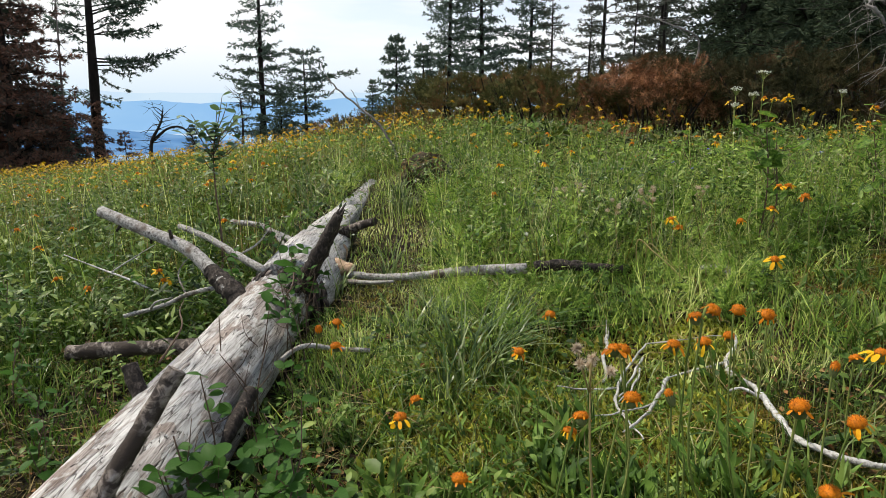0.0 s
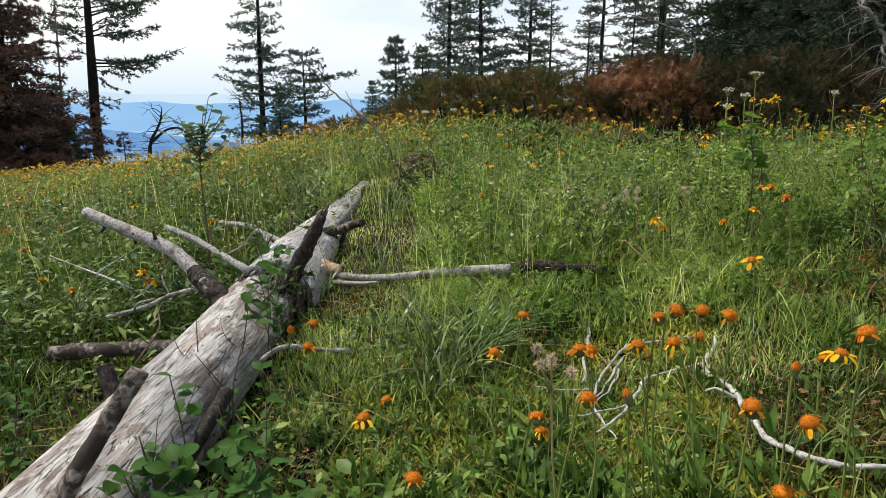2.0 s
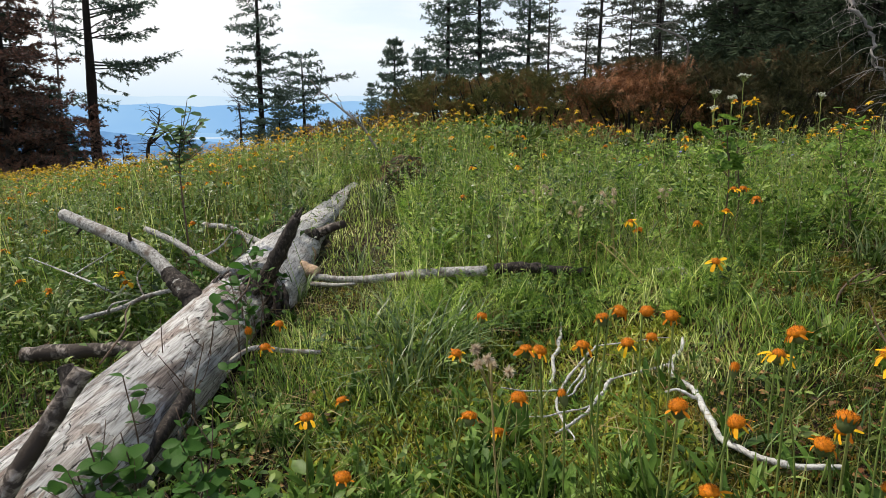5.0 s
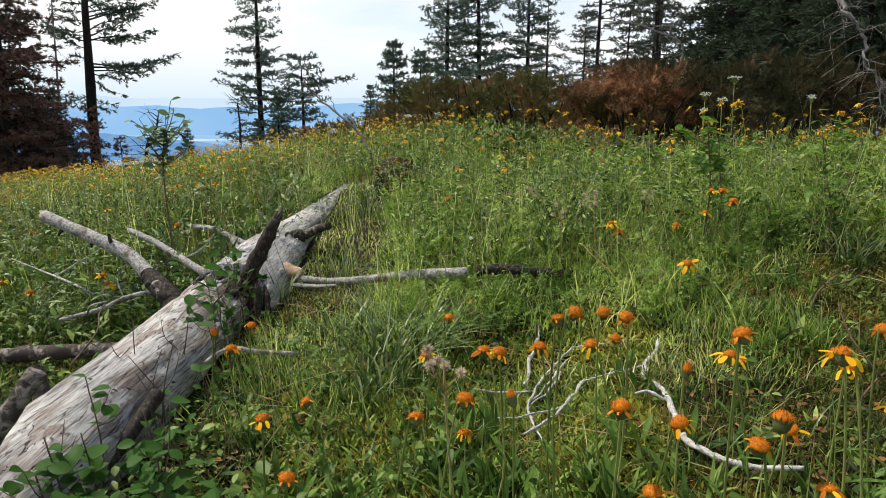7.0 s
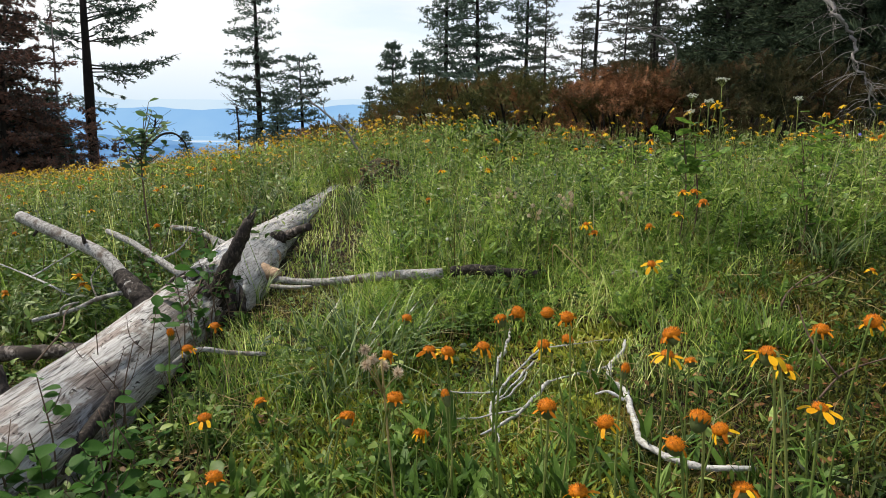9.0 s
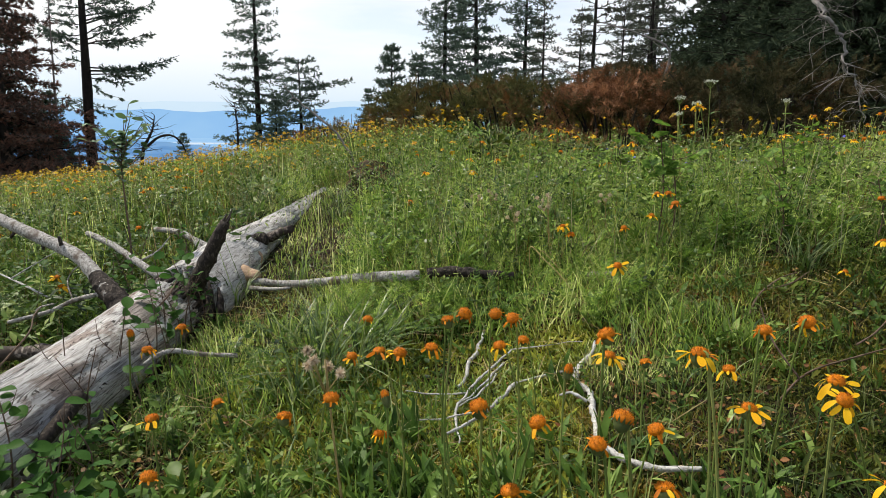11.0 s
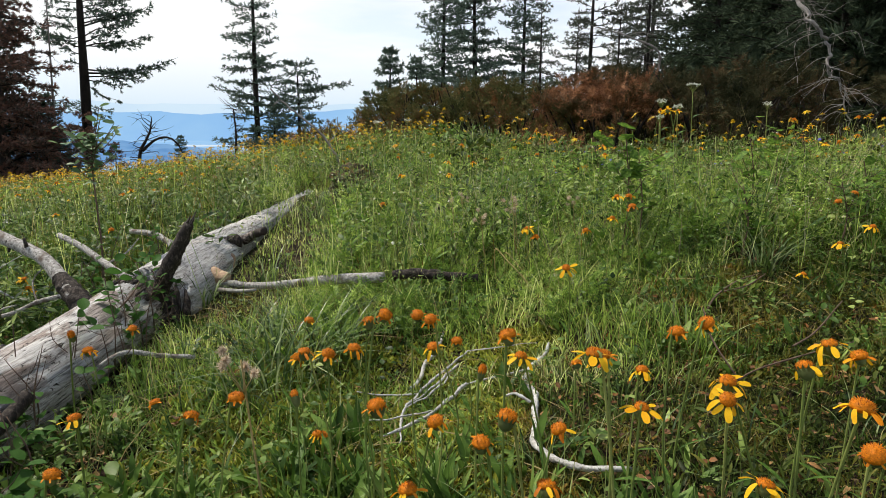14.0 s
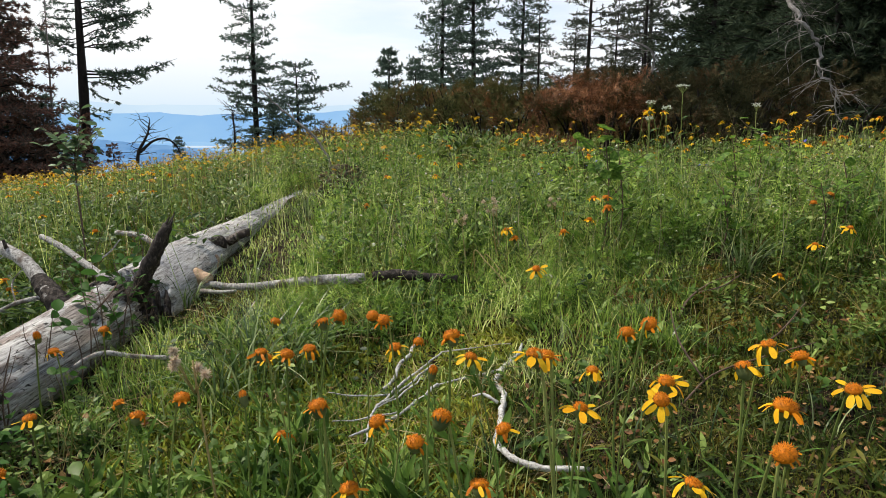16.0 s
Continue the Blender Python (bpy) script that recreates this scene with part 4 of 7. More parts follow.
def conifer(name, tall, reach, trunk_r, whorls, per, seed, mat, label, bare=0.08, rise=0.15, droop=0.3, upturn=0.2, shape=0.7, size=0.2, step=0.22, gaps=0.2, inner=0.2, limbs=(), bark=None, single=False, sparse=0.0, side=0.4, hang=0.1):
    """A conifer: a tapered trunk, whorls of limbs, branchlets to both sides of each limb and tufts of needles along them."""
    r = np.random.default_rng(seed)
    thing = new(name)
    tagged(thing, label, "tree")
    zs = np.linspace(0, tall, 14)
    line = np.stack([0.008 * tall * np.sin(zs / tall * 2.3 + seed), 0.004 * tall * np.sin(zs / tall * 3 + 2 * seed), zs], 1)
    tv, tf = tube(line, [trunk_r * 1.15, trunk_r, trunk_r * 0.75, trunk_r * 0.45, trunk_r * 0.08], 10, 0.16, 3.0)
    part_mesh("trunk", mesh_from("trunk", tv, tf, bark or M_TRUNK, True), thing)
    todo = []
    for w in range(whorls):
        f = bare + (1 - bare) * (w + 0.35 * r.random()) / whorls
        long = reach * (1 - f) ** shape + 0.012 * tall
        az0 = r.uniform(0, 6.28)
        for k in range(per):
            if r.random() >= sparse:
                todo.append((min(0.985, f + r.normal(0, 0.006)), az0 + 6.28 * (k + 0.5 * r.random()) / per, long * r.uniform(0.55, 1.15), rise + r.normal(0, 0.1) + 0.5 * max(0, f - 0.6)))
    todo += list(limbs)
    wood, green = [], []
    for f, az, ln, up0 in todo:
        z = f * tall
        base = np.array([np.interp(z, zs, line[:, 0]), np.interp(z, zs, line[:, 1]), z])
        out = np.array([math.cos(az), math.sin(az), 0])
        s = np.linspace(0, 1, 7)
        pts = base + out * (ln * s)[:, None] + np.array([0, 0, 1.0]) * (ln * (up0 * s - droop * s * s + upturn * s ** 3))[:, None]
        pts += np.cumsum(r.normal(0, 0.022 * ln, pts.shape), axis=0) * (s[:, None] > 0)
        wr = min(trunk_r * 0.3, 0.006 + 0.011 * ln)
        wood.append(tube(pts, [wr, wr * 0.55, 0.006], 5, 0, cap=False))
        n = max(8, int(ln / step * 2.1))
        q = inner * r.uniform(0.5, 1.0) + (1 - inner) * ((np.arange(n) + r.random(n)) / n)
        q = np.clip(q, 0, 1)
        ph = r.uniform(0, 6.28)
        keep = r.random(n) > gaps * (1 + np.sin(q * ln * 4.5 + ph))
        keep[-2:] = True
        q = q[keep]
        n = len(q)
        p = np.stack([np.interp(q, s, pts[:, j]) for j in range(3)], 1)
        along = (pts[-1] - pts[0]) / (np.linalg.norm(pts[-1] - pts[0]) + 1e-9)
        across = np.cross(along, (0, 0, 1))
        across /= np.linalg.norm(across) + 1e-9
        sgn = np.where(np.arange(n) % 2 == 0, 1.0, -1.0)
        bl = np.maximum(size * 0.9, ln * side * (1.05 - 0.8 * q) * np.minimum(1, 0.45 + 1.6 * q)) * r.uniform(0.45, 1.15, n)
        d = along * r.uniform(0.35, 0.95, (n, 1)) + across * (sgn * r.uniform(0.45, 1.0, n))[:, None]
        d[:, 2] += r.normal(-hang, 0.2, n)
        d /= np.linalg.norm(d, axis=1, keepdims=True)
        m = np.maximum(3, (bl / (size * 0.36)).astype(int))
        idx = np.repeat(np.arange(n), m)
        u = np.concatenate([(np.arange(k) + 0.6) / k for k in m]) * r.uniform(0.85, 1.1, len(idx))
        P = p[idx] + d[idx] * (bl[idx] * u)[:, None]
        P[:, 2] -= hang * 1.2 * bl[idx] * u * u
        P += r.normal(0, size * 0.12, P.shape)
        D = d[idx] + r.normal(0, 0.45, P.shape)
        D[:, 2] += 0.2
        S = size * 1.12 * r.uniform(0.55, 1.25, len(idx)) * (1.1 - 0.35 * u)
        pick = r.integers(0, len(TUFTS), len(idx))
        R = frames_along(D, r.uniform(0, 6.28, len(idx)), S)
        green.append(joined([spread(T, P[pick == i], R[pick == i]) for i, T in enumerate(TUFTS) if (pick == i).any()]))
    if single:
        for w, g in zip(wood, green):
            limb = part_mesh("limb", mesh_from("limb", *w, bark or M_TRUNK, True), thing)
            part_mesh("needles", mesh_from("needles", *g, mat), limb)
    else:
        tagged(part_mesh("limb_tangle", mesh_from("limb_tangle", *joined(wood), bark or M_TRUNK, True), thing), kind="stuff")
        tagged(part_mesh("crown", mesh_from("crown", *joined(green), mat), thing), kind="stuff")
    return thing


def put(thing, x, y, z=None, yaw=0.0, scale=1.0, sink=0.15):
    thing.matrix_basis = pose(x, y, (height(x, y) + float(drop(math.hypot(min(x, 0) * 0.6, max(y, 0)))) if z is None else z) - sink, 0, 0, yaw) @ Matrix.Scale(scale, 4)
    return thing


def again(thing, x, y, yaw, scale, z=None, sink=0.15):
    c = copy_thing(thing, Matrix())
    return put(c, x, y, z, yaw, scale, sink)


# tall ragged fir on the brow, with long limbs towards the valley
put(conifer("fir_tree", 13.5, 2.6, 0.21, 9, 3, 3, M_NEEDLE, "tall ragged dark fir with long bare-based limbs", bare=0.60, shape=0.5, size=0.2, step=0.2, single=True, inner=0.22, gaps=0.24, side=0.26, hang=0.16, upturn=0.3,
            limbs=[(0.372, 0.05, 4.1, 0.16), (0.384, -0.22, 3.3, 0.12), (0.36, 0.3, 2.7, 0.05), (0.352, -0.05, 2.0, -0.05), (0.335, 0.1, 1.5, -0.4), (0.455, 0.05, 2.9, 0.10), (0.47, -0.25, 3.1, 0.22), (0.462, 0.35, 2.3, 0.05),
                   (0.485, 0.1, 2.3, 0.35), (0.52, 0.0, 3.4, 0.28), (0.53, 0.3, 2.8, 0.3), (0.545, -0.25, 2.4, 0.2), (0.56, 0.1, 2.0, 0.4), (0.578, -0.1, 1.8, 0.3), (0.43, 3.25, 2.0, 0.45), (0.455, 2.95, 2.2, 0.3),
                   (0.49, 3.3, 1.9, 0.15), (0.515, 2.85, 1.9, 0.2), (0.545, 3.2, 1.5, 0.1), (0.57, 2.9, 1.6, 0.25), (0.475, 3.5, 1.4, 0.1), (0.27, 0.1, 1.1, -0.2), (0.275, 3.0, 1.2, -0.1), (0.25, 0.4, 0.9, -0.2), (0.26, 2.7, 0.9, -0.2), (0.40, 2.8, 0.9, 0.2)]), -15.95, 29.6, -1.9).rotation_euler.y = 0.045
rusty = put(conifer("dead_fir_tree", 3.4, 1.15, 0.05, 11, 4, 8, M_RUST, "small dead fir with rusty needles below a tall one", bare=0.05, sparse=0.25, size=0.17, step=0.2), -15.7, 29.0, -1.9)
again(rusty, -13.9, 28.0, 80, 0.6, -1.9)
again(rusty, -16.9, 27.0, 150, 1.15, -2.0)
again(rusty, -15.9, 26.4, 210, 0.85, -2.0)
again(rusty, -14.9, 27.6, 300, 0.8, -2.0)
# dead rust-needled fir
put(conifer("dead_fir_tree", 11.0, 3.5, 0.18, 25, 6, 5, M_RUST, "dead fir with rusty brown needles", bare=0.02, shape=0.65, size=0.22, step=0.26, gaps=0.12), -16.9, 25.4, -1.9)
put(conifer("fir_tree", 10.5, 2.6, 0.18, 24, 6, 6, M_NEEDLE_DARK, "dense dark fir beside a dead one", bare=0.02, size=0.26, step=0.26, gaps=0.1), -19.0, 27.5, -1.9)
put(conifer("fir_tree", 15.0, 3.1, 0.19, 17, 6, 11, M_NEEDLE, "tall slender dark fir on the skyline", bare=0.05, rise=0.2, droop=0.42, upturn=0.36, shape=0.5, size=0.23, step=0.27, gaps=0.2, single=True, side=0.36), -12.85, 46.7, -1.3)
put(conifer("fir_tree", 6.8, 2.3, 0.12, 11, 6, 13, M_NEEDLE, "stunted wind-blown fir with one long limb", bare=0.1, sparse=0.1, rise=0.15, droop=0.3, upturn=0.3, size=0.23, step=0.25, gaps=0.22, shape=0.3, limbs=[(0.72, 0.05, 3.6, 0.12), (0.7, -0.25, 2.2, 0.1), (0.8, 0.2, 1.6, 0.2), (0.66, 3.0, 2.3, 0.1), (0.78, 2.8, 1.8, 0.2)], single=True), -9.3, 43.7, -1.7)
young = put(conifer("young_fir_tree", 4.0, 1.3, 0.06, 15, 6, 17, M_NEEDLE, "young bushy dark fir", bare=0.02, size=0.15, step=0.17, rise=0.25, gaps=0.12, side=0.45), -10.9, 43.6, -1.6)
again(young, -3.45, 48.5, 40, 2.0, -1.5)
dense_fir = put(conifer("fir_tree", 15.5, 2.9, 0.16, 25, 7, 31, M_NEEDLE, "full dark fir on the skyline behind the junipers", bare=0.02, rise=0.2, droop=0.4, upturn=0.34, shape=0.55, size=0.23, step=0.3, gaps=0.13, side=0.38), 0.45, 48.5, -0.3)
again(dense_fir, 2.75, 46.0, 170, 1.1, -0.6)
again(dense_fir, 6.1, 46.0, 250, 0.9, -0.4)
again(young, -1.4, 46.0, 120, 1.5, -0.5)
again(young, -5.6, 52.0, 10, 0.9, -0.2)
again(young, -9.75, 25.0, 60, 0.42, -1.25)
again(young, -17.0, 28.6, 60, 1.05, -2.0)
again(young, -16.3, 28.0, 160, 0.7, -2.0)
again(young, -11.9, 42.0, 90, 0.55, -1.3)
ragged = put(conifer("fir_tree", 8.5, 1.9, 0.08, 17, 5, 23, M_LICHEN, "ragged grey-green fir behind the junipers", bare=0.05, sparse=0.2, size=0.14, step=0.17, gaps=0.32, shape=0.6, side=0.42), 6.6, 27.0, 0.6)
again(ragged, 8.2, 25.0, 80, 0.95, 0.7)
again(ragged, 4.9, 30.0, 140, 0.75, 0.4)
again(ragged, 7.3, 22.0, 200, 0.7, 0.7)
again(ragged, 6.1, 21.0, 20, 0.5, 0.7)
again(ragged, 9.2, 27.5, 260, 1.15, 0.7)
again(ragged, 5.7, 25.5, 330, 0.55, 0.6)
again(ragged, 10.2, 23.0, 110, 1.1, 0.7)
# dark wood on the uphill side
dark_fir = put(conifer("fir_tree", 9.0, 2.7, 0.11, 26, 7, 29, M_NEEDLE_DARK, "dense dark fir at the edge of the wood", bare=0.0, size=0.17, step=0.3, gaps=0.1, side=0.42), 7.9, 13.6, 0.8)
# Three firs at y below 7.5 are added outside the view to block skylight.
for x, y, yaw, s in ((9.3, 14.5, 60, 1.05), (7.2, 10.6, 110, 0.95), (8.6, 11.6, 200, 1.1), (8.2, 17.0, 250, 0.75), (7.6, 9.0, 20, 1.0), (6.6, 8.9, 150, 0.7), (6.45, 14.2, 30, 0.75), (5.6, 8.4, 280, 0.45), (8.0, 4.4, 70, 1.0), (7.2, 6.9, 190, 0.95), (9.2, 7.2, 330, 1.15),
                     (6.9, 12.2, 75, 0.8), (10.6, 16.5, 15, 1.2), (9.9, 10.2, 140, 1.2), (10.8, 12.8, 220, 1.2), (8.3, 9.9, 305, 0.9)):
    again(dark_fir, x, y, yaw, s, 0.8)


# ---- junipers ----
def juniper(cx, cy, rx, ry, top, seed, mat, label, count, size=0.072):
    """A low wide juniper: crooked stems and plumes of scaly sprays in rounded lumps, hollow and shaded inside."""
    r = np.random.default_rng(seed)
    count = int(count * 1.5)
    thing = new("juniper_bush")
    tagged(thing, label, "bush")
    z0 = float(height(cx, cy))
    wood = []
    for i in range(26):
        a = r.uniform(0, 2 * math.pi)
        e = np.array([cx + rx * 0.85 * math.cos(a) * r.random() ** 0.5, cy + ry * 0.85 * math.sin(a) * r.random() ** 0.5, z0 + top * r.uniform(0.5, 0.9)])
        b = np.array([cx + (e[0] - cx) * 0.45, cy + (e[1] - cy) * 0.45, z0 - 0.05])
        mid = (b + e) / 2 + r.normal(0, 0.08, 3)
        wood.append(tube(smooth_line([b, mid, e], 4), [0.02, 0.012, 0.004], 5, 0.2, 20, cap=False))
    wv, wf = joined(wood)
    tagged(part_mesh("stem_tangle", mesh_from("stem_tangle", wv, wf, M_TRUNK, True), thing), kind="stuff")
    lumps = max(18, count // 120)
    la, lr = r.uniform(0, 2 * math.pi, lumps), np.sqrt(r.random(lumps))
    size_l = r.uniform(0.08, 0.22, lumps)
    lx, ly = cx + rx * lr * np.cos(la), cy + ry * lr * np.sin(la)
    lz = np.maximum(size_l * 0.6, (top * (1 - 0.7 * lr ** 5) - size_l * 0.8) * r.uniform(0.72, 1.08, lumps))
    # each lump is a fan of plumes that rise and spread from its foot
    plumes = lumps * 9
    who = np.repeat(np.arange(lumps), 9)
    pd = r.normal(0, 1, (plumes, 3))
    pd[:, 2] = np.abs(pd[:, 2]) * 0.9 + 0.15
    pd /= np.linalg.norm(pd, axis=1, keepdims=True)
    pl = size_l[who] * r.uniform(0.8, 1.6, plumes)
    which = r.integers(0, plumes, count)
    u = r.uniform(0.25, 1.0, count)
    foot = np.stack([lx, ly, z0 + lz - size_l * 0.4], 1)
    P = foot[who[which]] + pd[which] * (pl[which] * u)[:, None] + r.normal(0, 0.022, (count, 3)) * (1.25 - u)[:, None]
    P[:, 2] = np.maximum(P[:, 2], height(P[:, 0], P[:, 1]) + 0.02)
    D = pd[which] + r.normal(0, 0.42, (count, 3)) + np.array([0, 0, 0.1])
    R = frames_along(D, r.uniform(0, 6.3, count), size * r.uniform(0.55, 1.2, count) * (1.15 - 0.35 * u))
    v, f = spread(fine_spray(3, 0.15), P, R)
    tagged(part_mesh("foliage", mesh_from("foliage", v, f, mat), thing), kind="stuff")
    return thing


juniper(2.15, 6.7, 0.85, 0.65, 0.95, 1, M_JUNIPER_RUST, "half-dead juniper with rusty brown sprays", 9000)
juniper(1.2, 7.3, 0.95, 0.7, 0.86, 2, M_JUNIPER, "half-dead juniper, dark olive and brown", 7000)
juniper(0.4, 8.0, 1.1, 0.8, 0.78, 3, M_JUNIPER, "dark olive juniper bush", 6500)
juniper(3.35, 6.4, 0.95, 0.8, 1.0, 4, M_JUNIPER_DARK, "brown-green juniper bush, coloured dark for shade", 7000)
juniper(4.5, 6.6, 1.1, 0.9, 1.0, 5, M_JUNIPER_DARK, "juniper bush coloured dark for the shade of firs", 4200)
juniper(2.9, 7.6, 1.2, 0.8, 1.05, 6, M_JUNIPER_DARK, "juniper bush behind a rusty one, coloured dark for shade", 4200)
juniper(-0.9, 9.8, 0.9, 0.7, 0.5, 7, M_JUNIPER, "low dark juniper on the crest", 2200)
juniper(-1.7, 11.5, 0.6, 0.5, 0.55, 8, M_JUNIPER_RUST, "small rusty juniper on the crest", 1200)
juniper(5.6, 6.0, 1.0, 0.9, 1.15, 9, M_JUNIPER_DARK, "juniper bush at the wood's edge, coloured dark for shade", 3600)


def dead_tree(pts, r0, seed, label, twigs, reach, mat=M_SNAG, name="dead_tree", hang=0.0):
    """A bare dead tree or limb: a crooked stem and many forked twigs."""
    r = np.random.default_rng(seed)
    thing = new(name)
    tagged(thing, label, "tree")
    line = kinked(smooth_line(pts, 6), 0.05 if hang else 0.0)
    v, f = tube(line, [r0, r0 * 0.75, r0 * 0.5, r0 * 0.2], 7, 0.2, 8)
    part_mesh("stem", mesh_from("stem", v, f, mat, True), thing)
    out = []
    for i in range(twigs):
        k = int(len(line) * (0.15 + 0.84 * r.random()))
        b = line[min(k, len(line) - 1)]
        d = r.normal(0, 1, 3)
        d[2] = d[2] * 0.5 + 0.15 - hang
        d /= np.linalg.norm(d)
        ln = reach * r.uniform(0.4, 1.1)
        m = b + d * ln * 0.5 + r.normal(0, 0.06 * ln, 3)
        e = b + d * ln + r.normal(0, 0.12 * ln, 3) + np.array([0, 0, -hang * ln * 0.9])
        tw = smooth_line([b, m, e], 5)
        thin = 0.55 if hang else 1.0
        out.append(tube(tw, [r0 * 0.25 * thin, r0 * 0.16 * thin, r0 * 0.08 * thin], 4, 0, cap=False))
        for _ in range(2):
            b2 = tw[r.integers(2, len(tw))]
            d2 = d + r.normal(0, 0.7, 3)
            out.append(tube([b2, b2 + d2 * ln * 0.2, b2 + d2 * ln * 0.38 + r.normal(0, 0.03 * ln, 3)], [r0 * 0.1, r0 * 0.06, r0 * 0.03], 4, 0, cap=False))
    v, f = joined(out)
    tagged(part_mesh("twig_tangle", mesh_from("twig_tangle", v, f, mat), thing), kind="stuff")
    return thing


dead_tree([(3.95, 6.6, 2.7), (3.7, 6.1, 2.0), (3.593, 5.7, 1.6), (3.69, 5.62, 1.45), (3.755, 5.6, 1.32), (3.735, 5.52, 1.15), (3.80, 5.5, 1.05), (3.892, 5.5, 0.926), (3.95, 5.5, 0.66)], 0.021, 4, "bleached dead limb hanging out of the wood", 46, 0.36, name="dead_limb", hang=0.4)
dead_tree([(-16.55, 28.4, -2.0), (-16.6, 28.4, 1.2), (-16.5, 28.4, 3.6), (-16.35, 28.4, 7.5)], 0.075, 8, "thin pale dead pole beside a tall fir", 22, 0.55)
dead_tree([(3.0, 8.6, 0.6), (3.3, 8.5, 1.5), (2.9, 8.4, 1.75), (2.3, 8.3, 1.9)], 0.02, 5, "thin bare grey dead branch over the junipers", 14, 0.5)
dead_tree([(-11.1, 24.2, -1.3), (-11.0, 24.2, -0.4), (-10.7, 24.2, 0.15), (-10.55, 24.2, 0.45), (-10.45, 24.2, 0.9)], 0.08, 6, "crooked dead tree on the brow", 26, 0.6, mat=M_TRUNK)
dead_tree([(-10.9, 24.2, -0.3), (-10.4, 24.2, 0.1), (-9.9, 24.2, 0.2), (-9.5, 24.2, -0.1), (-9.3, 24.2, -0.7)], 0.06, 16, "dead stem bent over to the ground", 14, 0.4, mat=M_TRUNK)
dead_tree([(-12.65, 40.6, -1.2), (-12.6, 40.6, 0.4), (-12.7, 40.6, 1.9)], 0.09, 7, "small bare dead tree on the skyline", 40, 0.9, mat=M_TRUNK)
for i, (x, y, h) in enumerate(((-13.3, 24.0, 1.0), (-12.4, 23.6, 0.9), (-14.2, 24.6, 1.1), (-11.9, 25.0, 0.8))):
    dead_tree([(x, y, -1.6), (x + 0.05, y, -1.6 + h * 0.5), (x - 0.05, y, -1.6 + h)], 0.05, 30 + i, "small dead rusty sapling on the brow", 22, 0.5, mat=M_RUST)


# ---- meadow ----
def field(n, y0, y1, seed, left=0.78, right=0.78, pad_l=0.15, pad_r=0.75, patch=0.0, patch_freq=1.6, power=1.0):
    """n places spread over the strip of meadow from y0 to y1; patch > 0 thins them out in drifts."""
    r = np.random.default_rng(seed)
    out = np.zeros((0, 2))
    while len(out) < n:
        m = int((n - len(out)) * 1.8) + 50
        y = y0 + (y1 - y0) * r.random(m) ** power
        wide = (left + right) * y1 + pad_l + pad_r
        x = -(left * y1 + pad_l) + wide * r.random(m)
        ok = (x > -(left * y + pad_l)) & (x < right * y + pad_r)
        # nothing grows through the log or the clod
        ok &= ~((np.abs(x + 0.53) < np.interp(y, [0, 1.9, 2.2, 2.8, 3.2, 4.7], [0.1, 0.11, 0.16, 0.16, 0.1, 0.06])) & (y < 4.7))
        ok &= ~((np.abs(x + 0.1) < 0.18) & (np.abs(y - 4.2) < 0.15)) & ~((np.abs(x + 0.06) < 0.16) & (np.abs(y - 3.9) < 0.22))
        if patch > 0:
            d = 0.5 + 0.5 * np.sin(patch_freq * 2.1 * x + 1.7 * np.sin(patch_freq * 1.3 * y + seed)) * np.sin(patch_freq * 2.6 * y + 1.1 * np.sin(patch_freq * 1.7 * x) + seed)
            ok &= r.random(m) < (1 - patch) + patch * d
        out = np.concatenate([out, np.stack([x, y], 1)[ok]])
    out = out[:n]
    return np.column_stack([out, height(out[:, 0], out[:, 1]) - 0.006])


def bare_spot(x, y):
    """1 on the moss where the pale branches lie and on the trodden strip left of the log, 0 elsewhere."""
    a = ease(0.16, 0.02, np.abs(x - 0.58) - 0.28) * ease(0.16, 0.02, np.abs(y - 1.27) - 0.36)
    b = ease(0.5, 0.3, np.abs(x + 0.72)) * ease(2.3, 1.7, y)
    c = ease(0.36, 0.2, np.abs(x + 0.32)) * ease(1.8, 2.05, y) * ease(5.0, 4.7, y)
    d = ease(0.5, 0.25, np.hypot((x - 1.45) * 0.9, y - 1.75))
    e = 1.1 * ease(0.8, 1.0, x) * ease(1.6, 1.25, y)
    f = 0.8 * ease(0.42, 0.22, np.abs(x - 0.13)) * ease(0.55, 0.35, np.abs(y - 1.1))
    return np.maximum(np.maximum(np.maximum(a, 0.9 * b), np.maximum(1.25 * c, 0.9 * d)), np.maximum(e, f))


def stuff(name, pieces, mat, label, category):
    v, f = joined(pieces)
    return tagged(new(name, mesh_from(name, v, f, mat)), label, category, kind="stuff")


